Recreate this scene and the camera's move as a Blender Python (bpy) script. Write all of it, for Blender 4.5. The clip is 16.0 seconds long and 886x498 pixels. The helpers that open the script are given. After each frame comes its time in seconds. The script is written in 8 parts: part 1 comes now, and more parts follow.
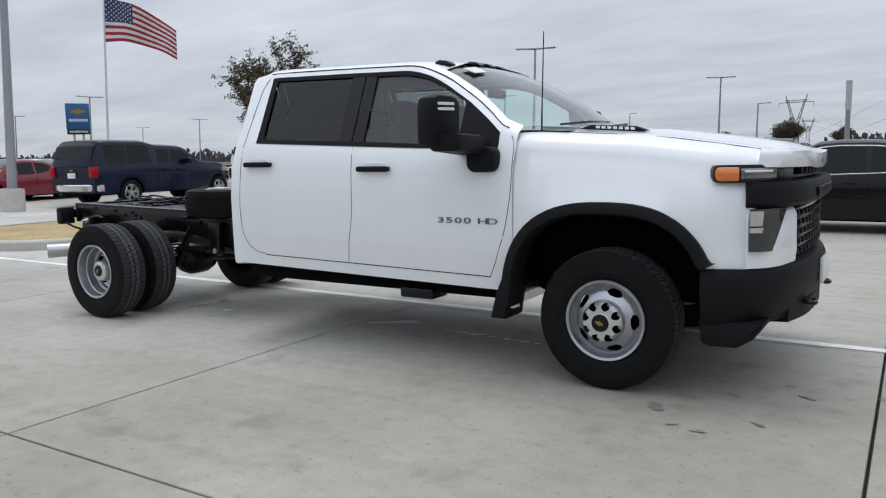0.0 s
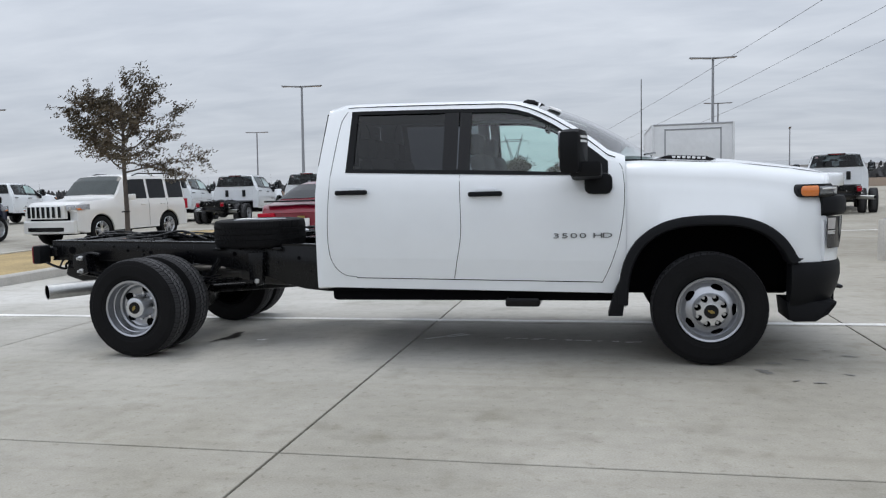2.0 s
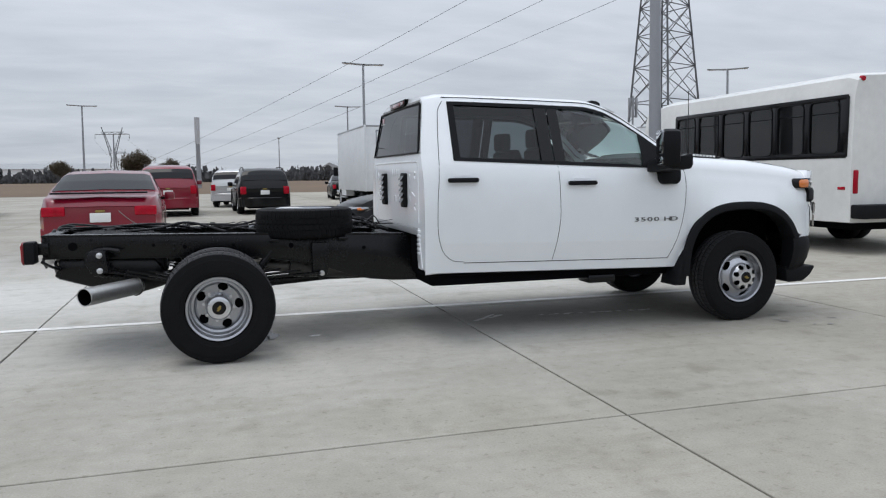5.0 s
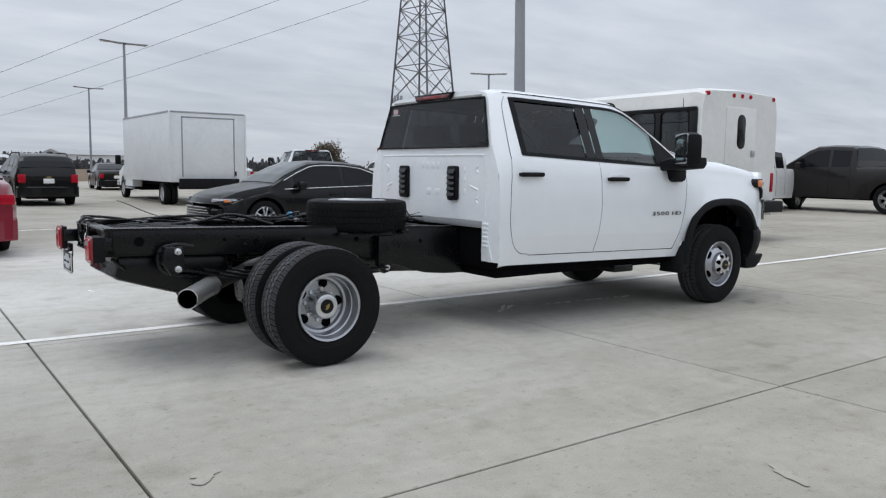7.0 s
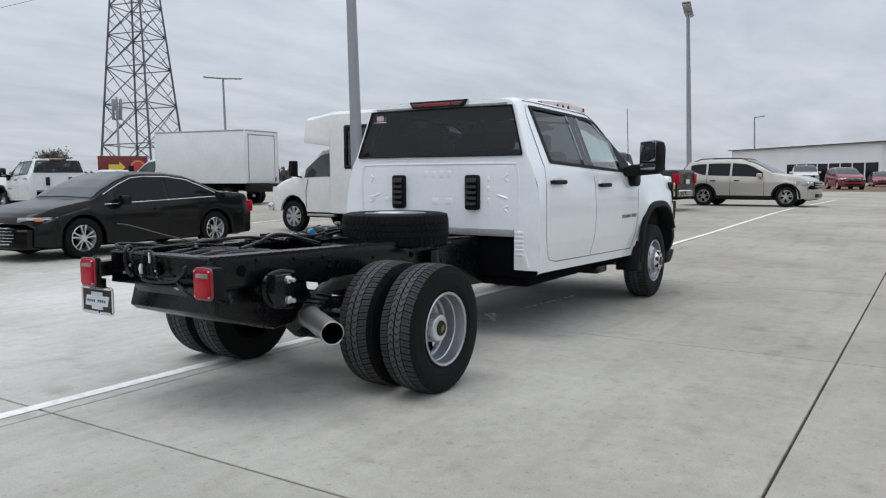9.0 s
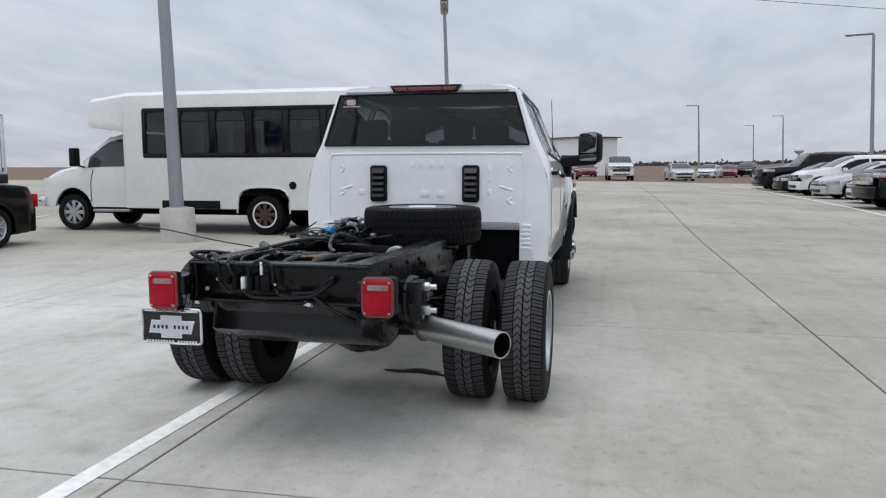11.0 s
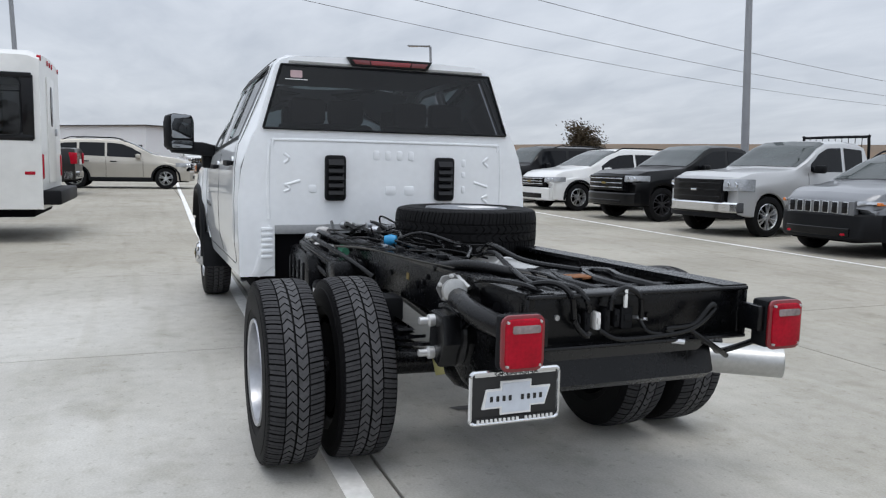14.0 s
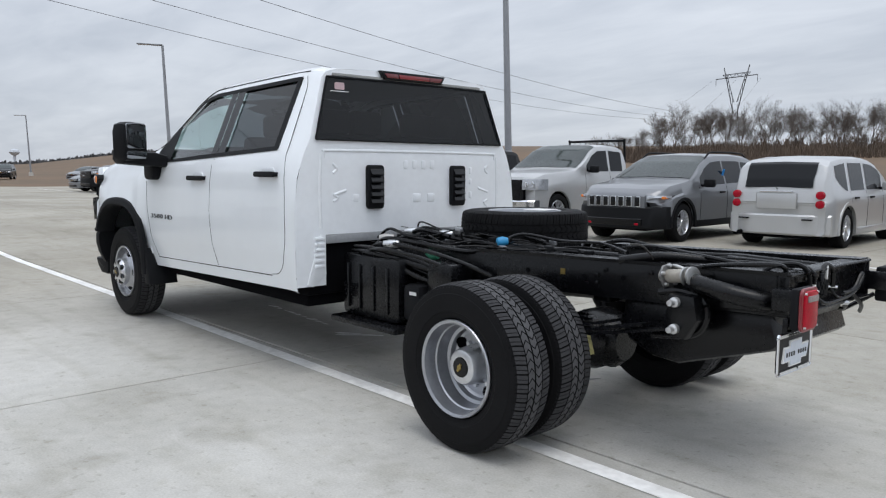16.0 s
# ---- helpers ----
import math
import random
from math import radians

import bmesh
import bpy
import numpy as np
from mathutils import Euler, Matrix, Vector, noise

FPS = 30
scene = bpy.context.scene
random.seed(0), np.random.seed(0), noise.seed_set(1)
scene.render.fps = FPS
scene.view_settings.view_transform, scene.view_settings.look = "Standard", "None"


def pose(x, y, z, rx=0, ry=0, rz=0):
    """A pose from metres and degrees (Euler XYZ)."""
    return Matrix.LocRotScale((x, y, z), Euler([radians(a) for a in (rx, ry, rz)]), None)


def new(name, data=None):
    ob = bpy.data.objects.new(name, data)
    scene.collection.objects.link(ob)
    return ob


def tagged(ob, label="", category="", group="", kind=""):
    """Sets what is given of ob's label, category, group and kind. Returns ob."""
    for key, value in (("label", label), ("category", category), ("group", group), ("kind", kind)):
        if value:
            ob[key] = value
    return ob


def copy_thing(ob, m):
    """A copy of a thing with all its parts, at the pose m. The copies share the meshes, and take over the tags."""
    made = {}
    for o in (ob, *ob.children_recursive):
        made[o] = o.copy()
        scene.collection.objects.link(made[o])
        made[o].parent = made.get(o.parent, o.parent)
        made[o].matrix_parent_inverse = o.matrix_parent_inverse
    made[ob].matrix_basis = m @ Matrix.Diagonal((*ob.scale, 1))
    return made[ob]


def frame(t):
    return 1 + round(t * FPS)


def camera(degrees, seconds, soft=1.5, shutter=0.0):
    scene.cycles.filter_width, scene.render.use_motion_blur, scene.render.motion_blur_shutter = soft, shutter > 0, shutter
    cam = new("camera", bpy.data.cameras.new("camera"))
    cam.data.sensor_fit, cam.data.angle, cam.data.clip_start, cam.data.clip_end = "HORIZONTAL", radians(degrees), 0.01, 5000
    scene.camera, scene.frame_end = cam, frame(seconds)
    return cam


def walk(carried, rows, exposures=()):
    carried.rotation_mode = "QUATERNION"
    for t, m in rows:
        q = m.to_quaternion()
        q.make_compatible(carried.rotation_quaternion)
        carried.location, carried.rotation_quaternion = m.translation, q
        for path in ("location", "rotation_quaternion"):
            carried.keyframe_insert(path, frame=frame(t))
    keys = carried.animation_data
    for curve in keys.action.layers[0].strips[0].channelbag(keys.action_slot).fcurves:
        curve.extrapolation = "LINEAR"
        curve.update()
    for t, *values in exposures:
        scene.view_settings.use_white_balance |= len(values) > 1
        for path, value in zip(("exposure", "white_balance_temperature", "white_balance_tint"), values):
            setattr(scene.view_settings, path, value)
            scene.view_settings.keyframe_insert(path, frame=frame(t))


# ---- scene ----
cam = camera(59.94, 16.0, soft=1.2)
ROWS = [
    (0, 1.452, -5.068, 1.347, 82.942, 0.994, 31.503),
    (0.5, 0.976, -5.506, 1.324, 83.971, 1.071, 26.173),
    (1, 0.441, -5.952, 1.351, 84.552, 1.378, 21.101),
    (1.5, -0.118, -6.271, 1.360, 84.954, 1.475, 16.563),
    (2, -0.694, -6.612, 1.335, 85.199, 1.654, 12.054),
    (2.5, -1.308, -6.803, 1.331, 84.974, 1.873, 7.452),
    (3, -1.934, -6.953, 1.327, 84.775, 1.867, 2.759),
    (3.5, -2.576, -6.940, 1.319, 84.765, 1.769, -2.054),
    (4, -3.218, -6.935, 1.324, 84.818, 1.519, -6.915),
    (6.5, -6.339, -5.989, 1.345, 83.902, -0.638, -31.428),
    (7, -6.851, -5.624, 1.328, 84.053, -0.747, -35.992),
    (7.5, -7.303, -5.181, 1.328, 84.265, -0.626, -40.976),
    (8, -7.742, -4.719, 1.341, 84.320, -0.483, -46.246),
    (8.5, -8.117, -4.175, 1.336, 84.587, -0.129, -51.733),
    (9, -8.438, -3.631, 1.340, 84.628, 0.232, -57.219),
    (11.5, -8.878, -0.896, 1.347, 83.880, -0.306, -82.809),
    (12, -8.754, -0.387, 1.352, 84.030, -0.721, -87.845),
    (12.5, -8.450, 0.067, 1.338, 84.120, -0.979, -93.302),
    (13, -8.178, 0.522, 1.330, 84.163, -0.976, -98.976),
    (13.5, -7.944, 0.982, 1.319, 83.855, -1.099, -104.996),
    (14, -7.805, 1.517, 1.318, 83.635, -1.173, -111.109),
    (14.5, -7.639, 2.034, 1.317, 83.541, -0.958, -117.034),
    (15, -7.456, 2.551, 1.320, 83.669, -0.729, -122.698),
    (15.5, -7.244, 3.018, 1.320, 83.929, -0.462, -127.770),
    (16, -7.052, 3.478, 1.325, 84.114, -0.223, -132.027),
]
walk(cam, [(t, pose(x, y, z, rx, ry, rz)) for t, x, y, z, rx, ry, rz in ROWS], [(0, 0.0), (9, 0.0), (12, 0.03), (13, 0.09), (15, 0.08), (16, 0.06)])

# ---- overcast sky and one soft sun ----
world = bpy.data.worlds.new("overcast_sky")
scene.world = world
world.use_nodes = True
wt = world.node_tree
wt.nodes.clear()


SUN_EL, SUN_AZ = radians(74), radians(300)
coord = wt.nodes.new("ShaderNodeTexCoord")
sep = wt.nodes.new("ShaderNodeSeparateXYZ")
wt.links.new(coord.outputs["Generated"], sep.inputs[0])
sky = wt.nodes.new("ShaderNodeTexSky")
sky.sky_type, sky.sun_disc, sky.sun_elevation, sky.sun_rotation = "NISHITA", False, SUN_EL, SUN_AZ


def wmath(op, a, b=None, c=None):
    n = wt.nodes.new("ShaderNodeMath")
    n.operation = op
    for i, v in enumerate((a, b, c)):
        if v is None:
            continue
        if isinstance(v, (int, float)):
            n.inputs[i].default_value = v
        else:
            wt.links.new(v, n.inputs[i])
    return n.outputs[0]


# cloud deck: direction projected on a flat layer, so that the streaks crowd towards the horizon
zc = wmath("MAXIMUM", sep.outputs["Z"], 0.0)
den = wmath("ADD", zc, 0.14)
px = wmath("DIVIDE", sep.outputs["X"], den)
py = wmath("DIVIDE", sep.outputs["Y"], den)
comb = wt.nodes.new("ShaderNodeCombineXYZ")
wt.links.new(px, comb.inputs[0])
wt.links.new(py, comb.inputs[1])
mapn = wt.nodes.new("ShaderNodeMapping")
mapn.inputs["Rotation"].default_value = (0, 0, 0.5)
mapn.inputs["Scale"].default_value = (0.75, 1.5, 1.0)
wt.links.new(comb.outputs[0], mapn.inputs[0])
clouds = []
for scale, detail in ((0.8, 6.0), (2.6, 7.0)):
    n = wt.nodes.new("ShaderNodeTexNoise")
    n.inputs["Scale"].default_value, n.inputs["Detail"].default_value, n.inputs["Roughness"].default_value = scale, detail, 0.55
    n.inputs["Distortion"].default_value = 0.4
    wt.links.new(mapn.outputs[0], n.inputs["Vector"])
    clouds.append(n.outputs["Fac"])
mixc = wmath("ADD", wmath("MULTIPLY", clouds[0], 0.6), wmath("MULTIPLY", clouds[1], 0.4))
cramp = wt.nodes.new("ShaderNodeValToRGB")
cramp.color_ramp.elements[0].position, cramp.color_ramp.elements[0].color = 0.3, (0.442, 0.485, 0.558, 1)
cramp.color_ramp.elements[1].position, cramp.color_ramp.elements[1].color = 0.68, (0.648, 0.69, 0.757, 1)
wt.links.new(mixc, cramp.inputs[0])
# an overcast sky is brighter overhead than at the horizon
grow = wmath("ADD", wmath("MULTIPLY", wmath("POWER", zc, 1.3), 1.38), 0.985)
cloudcol = wt.nodes.new("ShaderNodeVectorMath")
cloudcol.operation = "SCALE"
wt.links.new(cramp.outputs[0], cloudcol.inputs[0])
wt.links.new(grow, cloudcol.inputs["Scale"])
bgc = wt.nodes.new("ShaderNodeBackground")
bgc.inputs["Strength"].default_value = 1.0
wt.links.new(cloudcol.outputs[0], bgc.inputs["Color"])
bgs = wt.nodes.new("ShaderNodeBackground")
bgs.inputs["Strength"].default_value = 0.1
wt.links.new(sky.outputs[0], bgs.inputs["Color"])
addw = wt.nodes.new("ShaderNodeMixShader")
addw.inputs[0].default_value = 0.93
wt.links.new(bgs.outputs[0], addw.inputs[1])
wt.links.new(bgc.outputs[0], addw.inputs[2])
wout = wt.nodes.new("ShaderNodeOutputWorld")
wt.links.new(addw.outputs[0], wout.inputs["Surface"])

sun = new("sun", bpy.data.lights.new("sun", "SUN"))
sun.data.energy, sun.data.angle, sun.data.color = 0.75, radians(30), (1.0, 0.97, 0.93)
sun.matrix_world = pose(0, 0, 30, 90 - math.degrees(SUN_EL), 0, 180 - math.degrees(SUN_AZ))

# ---- materials ----


def mat(name, col, rough=0.5, metal=0.0, var=0.12, big=1.5, fine=40.0, bump=0.0, coat=0.0, col2=None, piece=0.0, spec=0.5, island=False, rvar=0.15, stretch=None):
    """A procedural surface: colour that drifts at two scales, roughness that follows it, fine relief."""
    m = bpy.data.materials.new(name)
    m.use_nodes = True
    t = m.node_tree
    N, L = t.nodes, t.links
    b = N["Principled BSDF"]
    tc = N.new("ShaderNodeTexCoord")
    src = tc.outputs["Object"]
    if stretch:
        mp = N.new("ShaderNodeMapping")
        mp.inputs["Scale"].default_value = stretch
        L.new(src, mp.inputs[0])
        src = mp.outputs[0]
    n1, n2 = N.new("ShaderNodeTexNoise"), N.new("ShaderNodeTexNoise")
    n1.inputs["Scale"].default_value, n1.inputs["Detail"].default_value = big, 5.0
    n2.inputs["Scale"].default_value, n2.inputs["Detail"].default_value = fine, 3.0
    L.new(src, n1.inputs["Vector"])
    L.new(src, n2.inputs["Vector"])
    add = N.new("ShaderNodeMath")
    add.operation = "MULTIPLY_ADD"
    add.inputs[1].default_value = 0.45
    L.new(n2.outputs["Fac"], add.inputs[0])
    sc = N.new("ShaderNodeMath")
    sc.operation = "MULTIPLY"
    sc.inputs[1].default_value = 0.55
    L.new(n1.outputs["Fac"], sc.inputs[0])
    L.new(sc.outputs[0], add.inputs[2])
    ramp = N.new("ShaderNodeValToRGB")
    lo = col2 if col2 else tuple(c * (1 - var) for c in col)
    hi = tuple(min(1, c * (1 + var * 0.6)) for c in col)
    ramp.color_ramp.elements[0].position, ramp.color_ramp.elements[0].color = 0.32, (*lo, 1)
    ramp.color_ramp.elements[1].position, ramp.color_ramp.elements[1].color = 0.68, (*hi, 1)
    L.new(add.outputs[0], ramp.inputs[0])
    out = ramp.outputs[0]
    if piece:
        if island:
            inf = N.new("ShaderNodeNewGeometry")
            rnd = inf.outputs["Random Per Island"]
        else:
            inf = N.new("ShaderNodeObjectInfo")
            rnd = inf.outputs["Random"]
        mr = N.new("ShaderNodeMapRange")
        mr.inputs["To Min"].default_value, mr.inputs["To Max"].default_value = 1 - piece, 1 + piece
        L.new(rnd, mr.inputs["Value"])
        vs = N.new("ShaderNodeVectorMath")
        vs.operation = "SCALE"
        L.new(out, vs.inputs[0])
        L.new(mr.outputs[0], vs.inputs["Scale"])
        out = vs.outputs[0]
    L.new(out, b.inputs["Base Color"])
    rr = N.new("ShaderNodeMapRange")
    rr.inputs["To Min"].default_value, rr.inputs["To Max"].default_value = max(0.02, rough * (1 - rvar)), min(1, rough * (1 + rvar))
    L.new(add.outputs[0], rr.inputs["Value"])
    L.new(rr.outputs[0], b.inputs["Roughness"])
    b.inputs["Metallic"].default_value = metal
    b.inputs["Coat Weight"].default_value = coat
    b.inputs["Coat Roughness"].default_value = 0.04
    b.inputs["Specular IOR Level"].default_value = spec
    if bump:
        bp = N.new("ShaderNodeBump")
        bp.inputs["Strength"].default_value, bp.inputs["Distance"].default_value = bump, 0.004
        L.new(n2.outputs["Fac"], bp.inputs["Height"])
        L.new(bp.outputs[0], b.inputs["Normal"])
    return m


def glass(name, tint, gloss=0.02, faces=1.0):
    """A thin tinted pane: it lets light through and mirrors the sky by Fresnel."""
    m = bpy.data.materials.new(name)
    m.use_nodes = True
    t = m.node_tree
    N, L = t.nodes, t.links
    N.remove(N["Principled BSDF"])
    tr, gl, mx, fr = N.new("ShaderNodeBsdfTransparent"), N.new("ShaderNodeBsdfGlossy"), N.new("ShaderNodeMixShader"), N.new("ShaderNodeFresnel")
    tr.inputs["Color"].default_value = (*tint, 1)
    gl.inputs["Roughness"].default_value = gloss
    fr.inputs["IOR"].default_value = 1.52
    both = N.new("ShaderNodeMath")
    both.operation, both.use_clamp = "MULTIPLY", True
    both.inputs[1].default_value = faces
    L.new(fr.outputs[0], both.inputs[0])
    L.new(both.outputs[0], mx.inputs[0])
    L.new(tr.outputs[0], mx.inputs[1])
    L.new(gl.outputs[0], mx.inputs[2])
    L.new(mx.outputs[0], N["Material Output"].inputs["Surface"])
    return m


def concrete(name):
    """Light grey broom-finished concrete with blotches, dark drips and fine streaks along the sweep."""
    m = mat(name, (0.625, 0.614, 0.588), 0.75, var=0.14, big=0.55, fine=9.0, piece=0.05, bump=0.15, spec=0.18)
    t = m.node_tree
    N, L = t.nodes, t.links
    b = N["Principled BSDF"]
    base = b.inputs["Base Color"].links[0].from_socket
    geo = N.new("ShaderNodeNewGeometry")
    last = base
    # (scale, stretch, ramp start, ramp end, darkest)
    for scale, st, lo, hi, dark in ((0.33, (1, 1, 1), 0.38, 0.64, 0.80), (0.9, (1, 1, 1), 0.52, 0.72, 0.86), (2.4, (1, 1, 1), 0.58, 0.70, 0.84), (1.6, (0.25, 3.0, 1), 0.52, 0.75, 0.88), (7.0, (1, 1, 1), 0.56, 0.72, 0.90), (22.0, (1, 1, 1), 0.60, 0.70, 0.82), (90.0, (1, 1, 1), 0.35, 0.70, 0.86)):
        mp, nz, rp, mx = N.new("ShaderNodeMapping"), N.new("ShaderNodeTexNoise"), N.new("ShaderNodeValToRGB"), N.new("ShaderNodeMix")
        mp.inputs["Scale"].default_value = st
        L.new(geo.outputs["Position"], mp.inputs[0])
        L.new(mp.outputs[0], nz.inputs["Vector"])
        nz.inputs["Scale"].default_value, nz.inputs["Detail"].default_value = scale, 6.0
        rp.color_ramp.elements[0].position, rp.color_ramp.elements[0].color = lo, (1, 1, 1, 1)
        rp.color_ramp.elements[1].position, rp.color_ramp.elements[1].color = hi, (dark, dark * 0.992, dark * 0.965, 1)
        L.new(nz.outputs["Fac"], rp.inputs[0])
        mx.data_type, mx.blend_type = "RGBA", "MULTIPLY"
        mx.inputs[0].default_value = 1.0
        L.new(last, mx.inputs[6])
        L.new(rp.outputs[0], mx.inputs[7])
        last = mx.outputs[2]
    # colour ramp: paler at y 1.5 to 6 where x < 0, darker and browner elsewhere
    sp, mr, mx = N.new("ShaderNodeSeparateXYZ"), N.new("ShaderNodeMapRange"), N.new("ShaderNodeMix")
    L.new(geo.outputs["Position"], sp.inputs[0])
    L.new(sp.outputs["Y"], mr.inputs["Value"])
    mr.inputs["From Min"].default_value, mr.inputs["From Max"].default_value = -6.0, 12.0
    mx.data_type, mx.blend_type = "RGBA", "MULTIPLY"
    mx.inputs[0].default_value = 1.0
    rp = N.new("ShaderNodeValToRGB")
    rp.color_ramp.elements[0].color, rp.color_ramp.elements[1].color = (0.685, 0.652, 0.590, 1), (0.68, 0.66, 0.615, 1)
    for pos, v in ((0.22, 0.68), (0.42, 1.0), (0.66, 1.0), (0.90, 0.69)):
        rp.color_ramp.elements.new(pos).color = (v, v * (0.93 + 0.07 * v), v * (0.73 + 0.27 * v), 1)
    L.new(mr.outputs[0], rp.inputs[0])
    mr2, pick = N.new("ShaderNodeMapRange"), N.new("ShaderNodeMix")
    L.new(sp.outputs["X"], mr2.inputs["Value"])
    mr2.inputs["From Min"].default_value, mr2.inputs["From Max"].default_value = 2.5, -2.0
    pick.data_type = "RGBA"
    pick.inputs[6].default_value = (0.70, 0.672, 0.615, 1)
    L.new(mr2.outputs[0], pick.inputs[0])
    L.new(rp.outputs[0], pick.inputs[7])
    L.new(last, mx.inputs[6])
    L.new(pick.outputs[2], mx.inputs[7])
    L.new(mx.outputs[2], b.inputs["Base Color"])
    return m


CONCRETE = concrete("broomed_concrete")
KERB = mat("kerb_concrete", (0.50, 0.48, 0.44), 0.8, var=0.2, big=3, fine=30, bump=0.2)
JOINT = mat("joint_filler", (0.045, 0.045, 0.045), 0.9, var=0.3)
LINE = mat("white_road_paint", (0.84, 0.83, 0.81), 0.6, var=0.25, big=2.0, fine=18, col2=(0.62, 0.61, 0.58))
GRASS = mat("dry_grass", (0.42, 0.31, 0.15), 0.95, var=0.4, big=1.2, fine=25, col2=(0.26, 0.20, 0.10), bump=0.8)
FIELD = mat("winter_field", (0.145, 0.092, 0.054), 0.95, var=0.4, big=0.03, fine=0.6, col2=(0.10, 0.072, 0.045), bump=0.3)
STAIN = mat("dark_stain", (0.24, 0.23, 0.215), 0.7, var=0.3, big=8, fine=40)
WHITE = mat("white_car_paint", (0.835, 0.862, 0.885), 0.34, var=0.025, big=1.2, fine=6, coat=0.9)
PANEL = mat("white_primer_panel", (0.875, 0.90, 0.925), 0.30, var=0.05, big=5, fine=22, coat=0.9)
PLASTIC = mat("black_grained_plastic", (0.009, 0.0095, 0.011), 0.55, var=0.2, fine=180, bump=0.12, spec=0.13)
GLOSSBLACK = mat("gloss_black", (0.005, 0.005, 0.006), 0.2, var=0.1, coat=0.08, spec=0.25)
FRAME = mat("black_chassis_coating", (0.0040, 0.0042, 0.0052), 0.27, var=0.5, big=4, fine=60, bump=0.14, spec=0.32)
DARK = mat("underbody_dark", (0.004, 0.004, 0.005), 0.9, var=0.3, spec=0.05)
RUBBER = mat("tyre_rubber", (0.010, 0.010, 0.0108), 0.60, var=0.25, big=6, fine=80, bump=0.08, spec=0.09)
# dust, plus sky-lit tread tops against dark grooves, put into the colours
TREAD = mat("dusty_lit_tread", (0.082, 0.082, 0.086), 0.8, var=0.35, big=5, fine=60, bump=0.1, spec=0.2)
SHOULDER = mat("shoulder_tread", (0.050, 0.050, 0.053), 0.8, var=0.3, big=5, fine=60, bump=0.1, spec=0.15)
HOSE = mat("hose_rubber", (0.003, 0.003, 0.0036), 0.27, var=0.3, spec=0.32)
STEEL = mat("silver_wheel_steel", (0.45, 0.46, 0.485), 0.30, 0.85, var=0.12, big=5, fine=60)
ALLOY = mat("machined_alloy", (0.68, 0.69, 0.71), 0.28, 0.9, var=0.1)
DARKALLOY = mat("dark_alloy", (0.06, 0.06, 0.065), 0.35, 0.7, var=0.1)
MIRROR = mat("mirror_glass", (0.28, 0.29, 0.30), 0.04, 1.0, var=0.03)
CHROME = mat("chrome", (0.75, 0.76, 0.78), 0.10, 1.0, var=0.04)
ALUMINISED = mat("aluminised_exhaust", (0.50, 0.50, 0.49), 0.36, 0.9, var=0.15, big=6, fine=50, stretch=(1, 8, 8))
ZINC = mat("zinc_bolt", (0.62, 0.62, 0.62), 0.4, 0.8)
RED_LENS = mat("red_lens", (0.40, 0.003, 0.018), 0.22, var=0.35, big=8, fine=90, coat=0.06, spec=0.2)
CLEAR_LENS = mat("clear_lens", (0.48, 0.46, 0.45), 0.15, var=0.2, coat=1.0)
AMBER = mat("amber_lens", (0.75, 0.20, 0.03), 0.2, var=0.1, coat=1.0)
LAMP = mat("headlamp_glass", (0.50, 0.52, 0.55), 0.08, 0.4, var=0.35, big=9, fine=30, coat=1.0)
TINT = mat("dark_window_glass", (0.007, 0.008, 0.010), 0.04, var=0.1, spec=0.24)
SHIELD = mat("windscreen_glass", (0.044, 0.055, 0.054), 0.05, var=0.4, big=1.5, spec=0.48)
GLASS_CLEAR = glass("clear_car_glass", (0.80, 0.945, 0.915), faces=1.8)
GLASS_TINT = glass("privacy_glass", (0.155, 0.165, 0.18))
GLASS_BUS = glass("bus_window_glass", (0.36, 0.38, 0.39), faces=1.2)
BUS_RIM = mat("rusty_brown_rim", (0.07, 0.035, 0.025), 0.7, var=0.4, big=10, fine=50)
BUS_SEAT = mat("grey_bus_cloth", (0.14, 0.145, 0.155), 0.9, var=0.2)
SEAT = mat("dark_seat_cloth", (0.055, 0.057, 0.06), 0.9, var=0.2)
POLE = mat("grey_painted_steel", (0.30, 0.31, 0.33), 0.5, 0.3, var=0.12, big=2)
GALV = mat("galvanised_lattice", (0.13, 0.135, 0.145), 0.6, 0.4, var=0.15)
CABLE = mat("power_cable", (0.10, 0.10, 0.11), 0.6)
BARK = mat("bark", (0.10, 0.085, 0.075), 0.9, var=0.3, big=6, fine=40, bump=0.5)
LEAF = mat("brown_green_leaf", (0.060, 0.054, 0.030), 0.7, var=0.3, piece=0.5, island=True, col2=(0.085, 0.055, 0.034))
TWIG = mat("bare_twig", (0.12, 0.098, 0.085), 0.95, var=0.3)
BRUSH = mat("dry_brush", (0.125, 0.092, 0.068), 0.95, var=0.4, big=0.4, fine=4, piece=0.3, island=True)
FARTREES = mat("far_trees", (0.085, 0.085, 0.088), 0.95, var=0.3, big=0.05, fine=0.4, piece=0.25, island=True)
BUS_WHITE = mat("bus_white", (0.74, 0.74, 0.72), 0.4, var=0.08, big=1.5, fine=8, coat=0.4)
BOX_WHITE = mat("box_white", (0.72, 0.735, 0.75), 0.5, var=0.08, big=1.5, fine=8)
BUILDING = mat("white_building_panel", (0.83, 0.84, 0.85), 0.7, var=0.06, big=0.4)
FLAG_RED = mat("flag_red", (0.30, 0.02, 0.04), 0.85, var=0.15)
FLAG_WHITE = mat("flag_white", (0.62, 0.60, 0.60), 0.85, var=0.1)
FLAG_BLUE = mat("flag_blue", (0.03, 0.045, 0.12), 0.85, var=0.15)
SIGN_BLUE = mat("sign_blue", (0.012, 0.11, 0.28), 0.5, var=0.08)
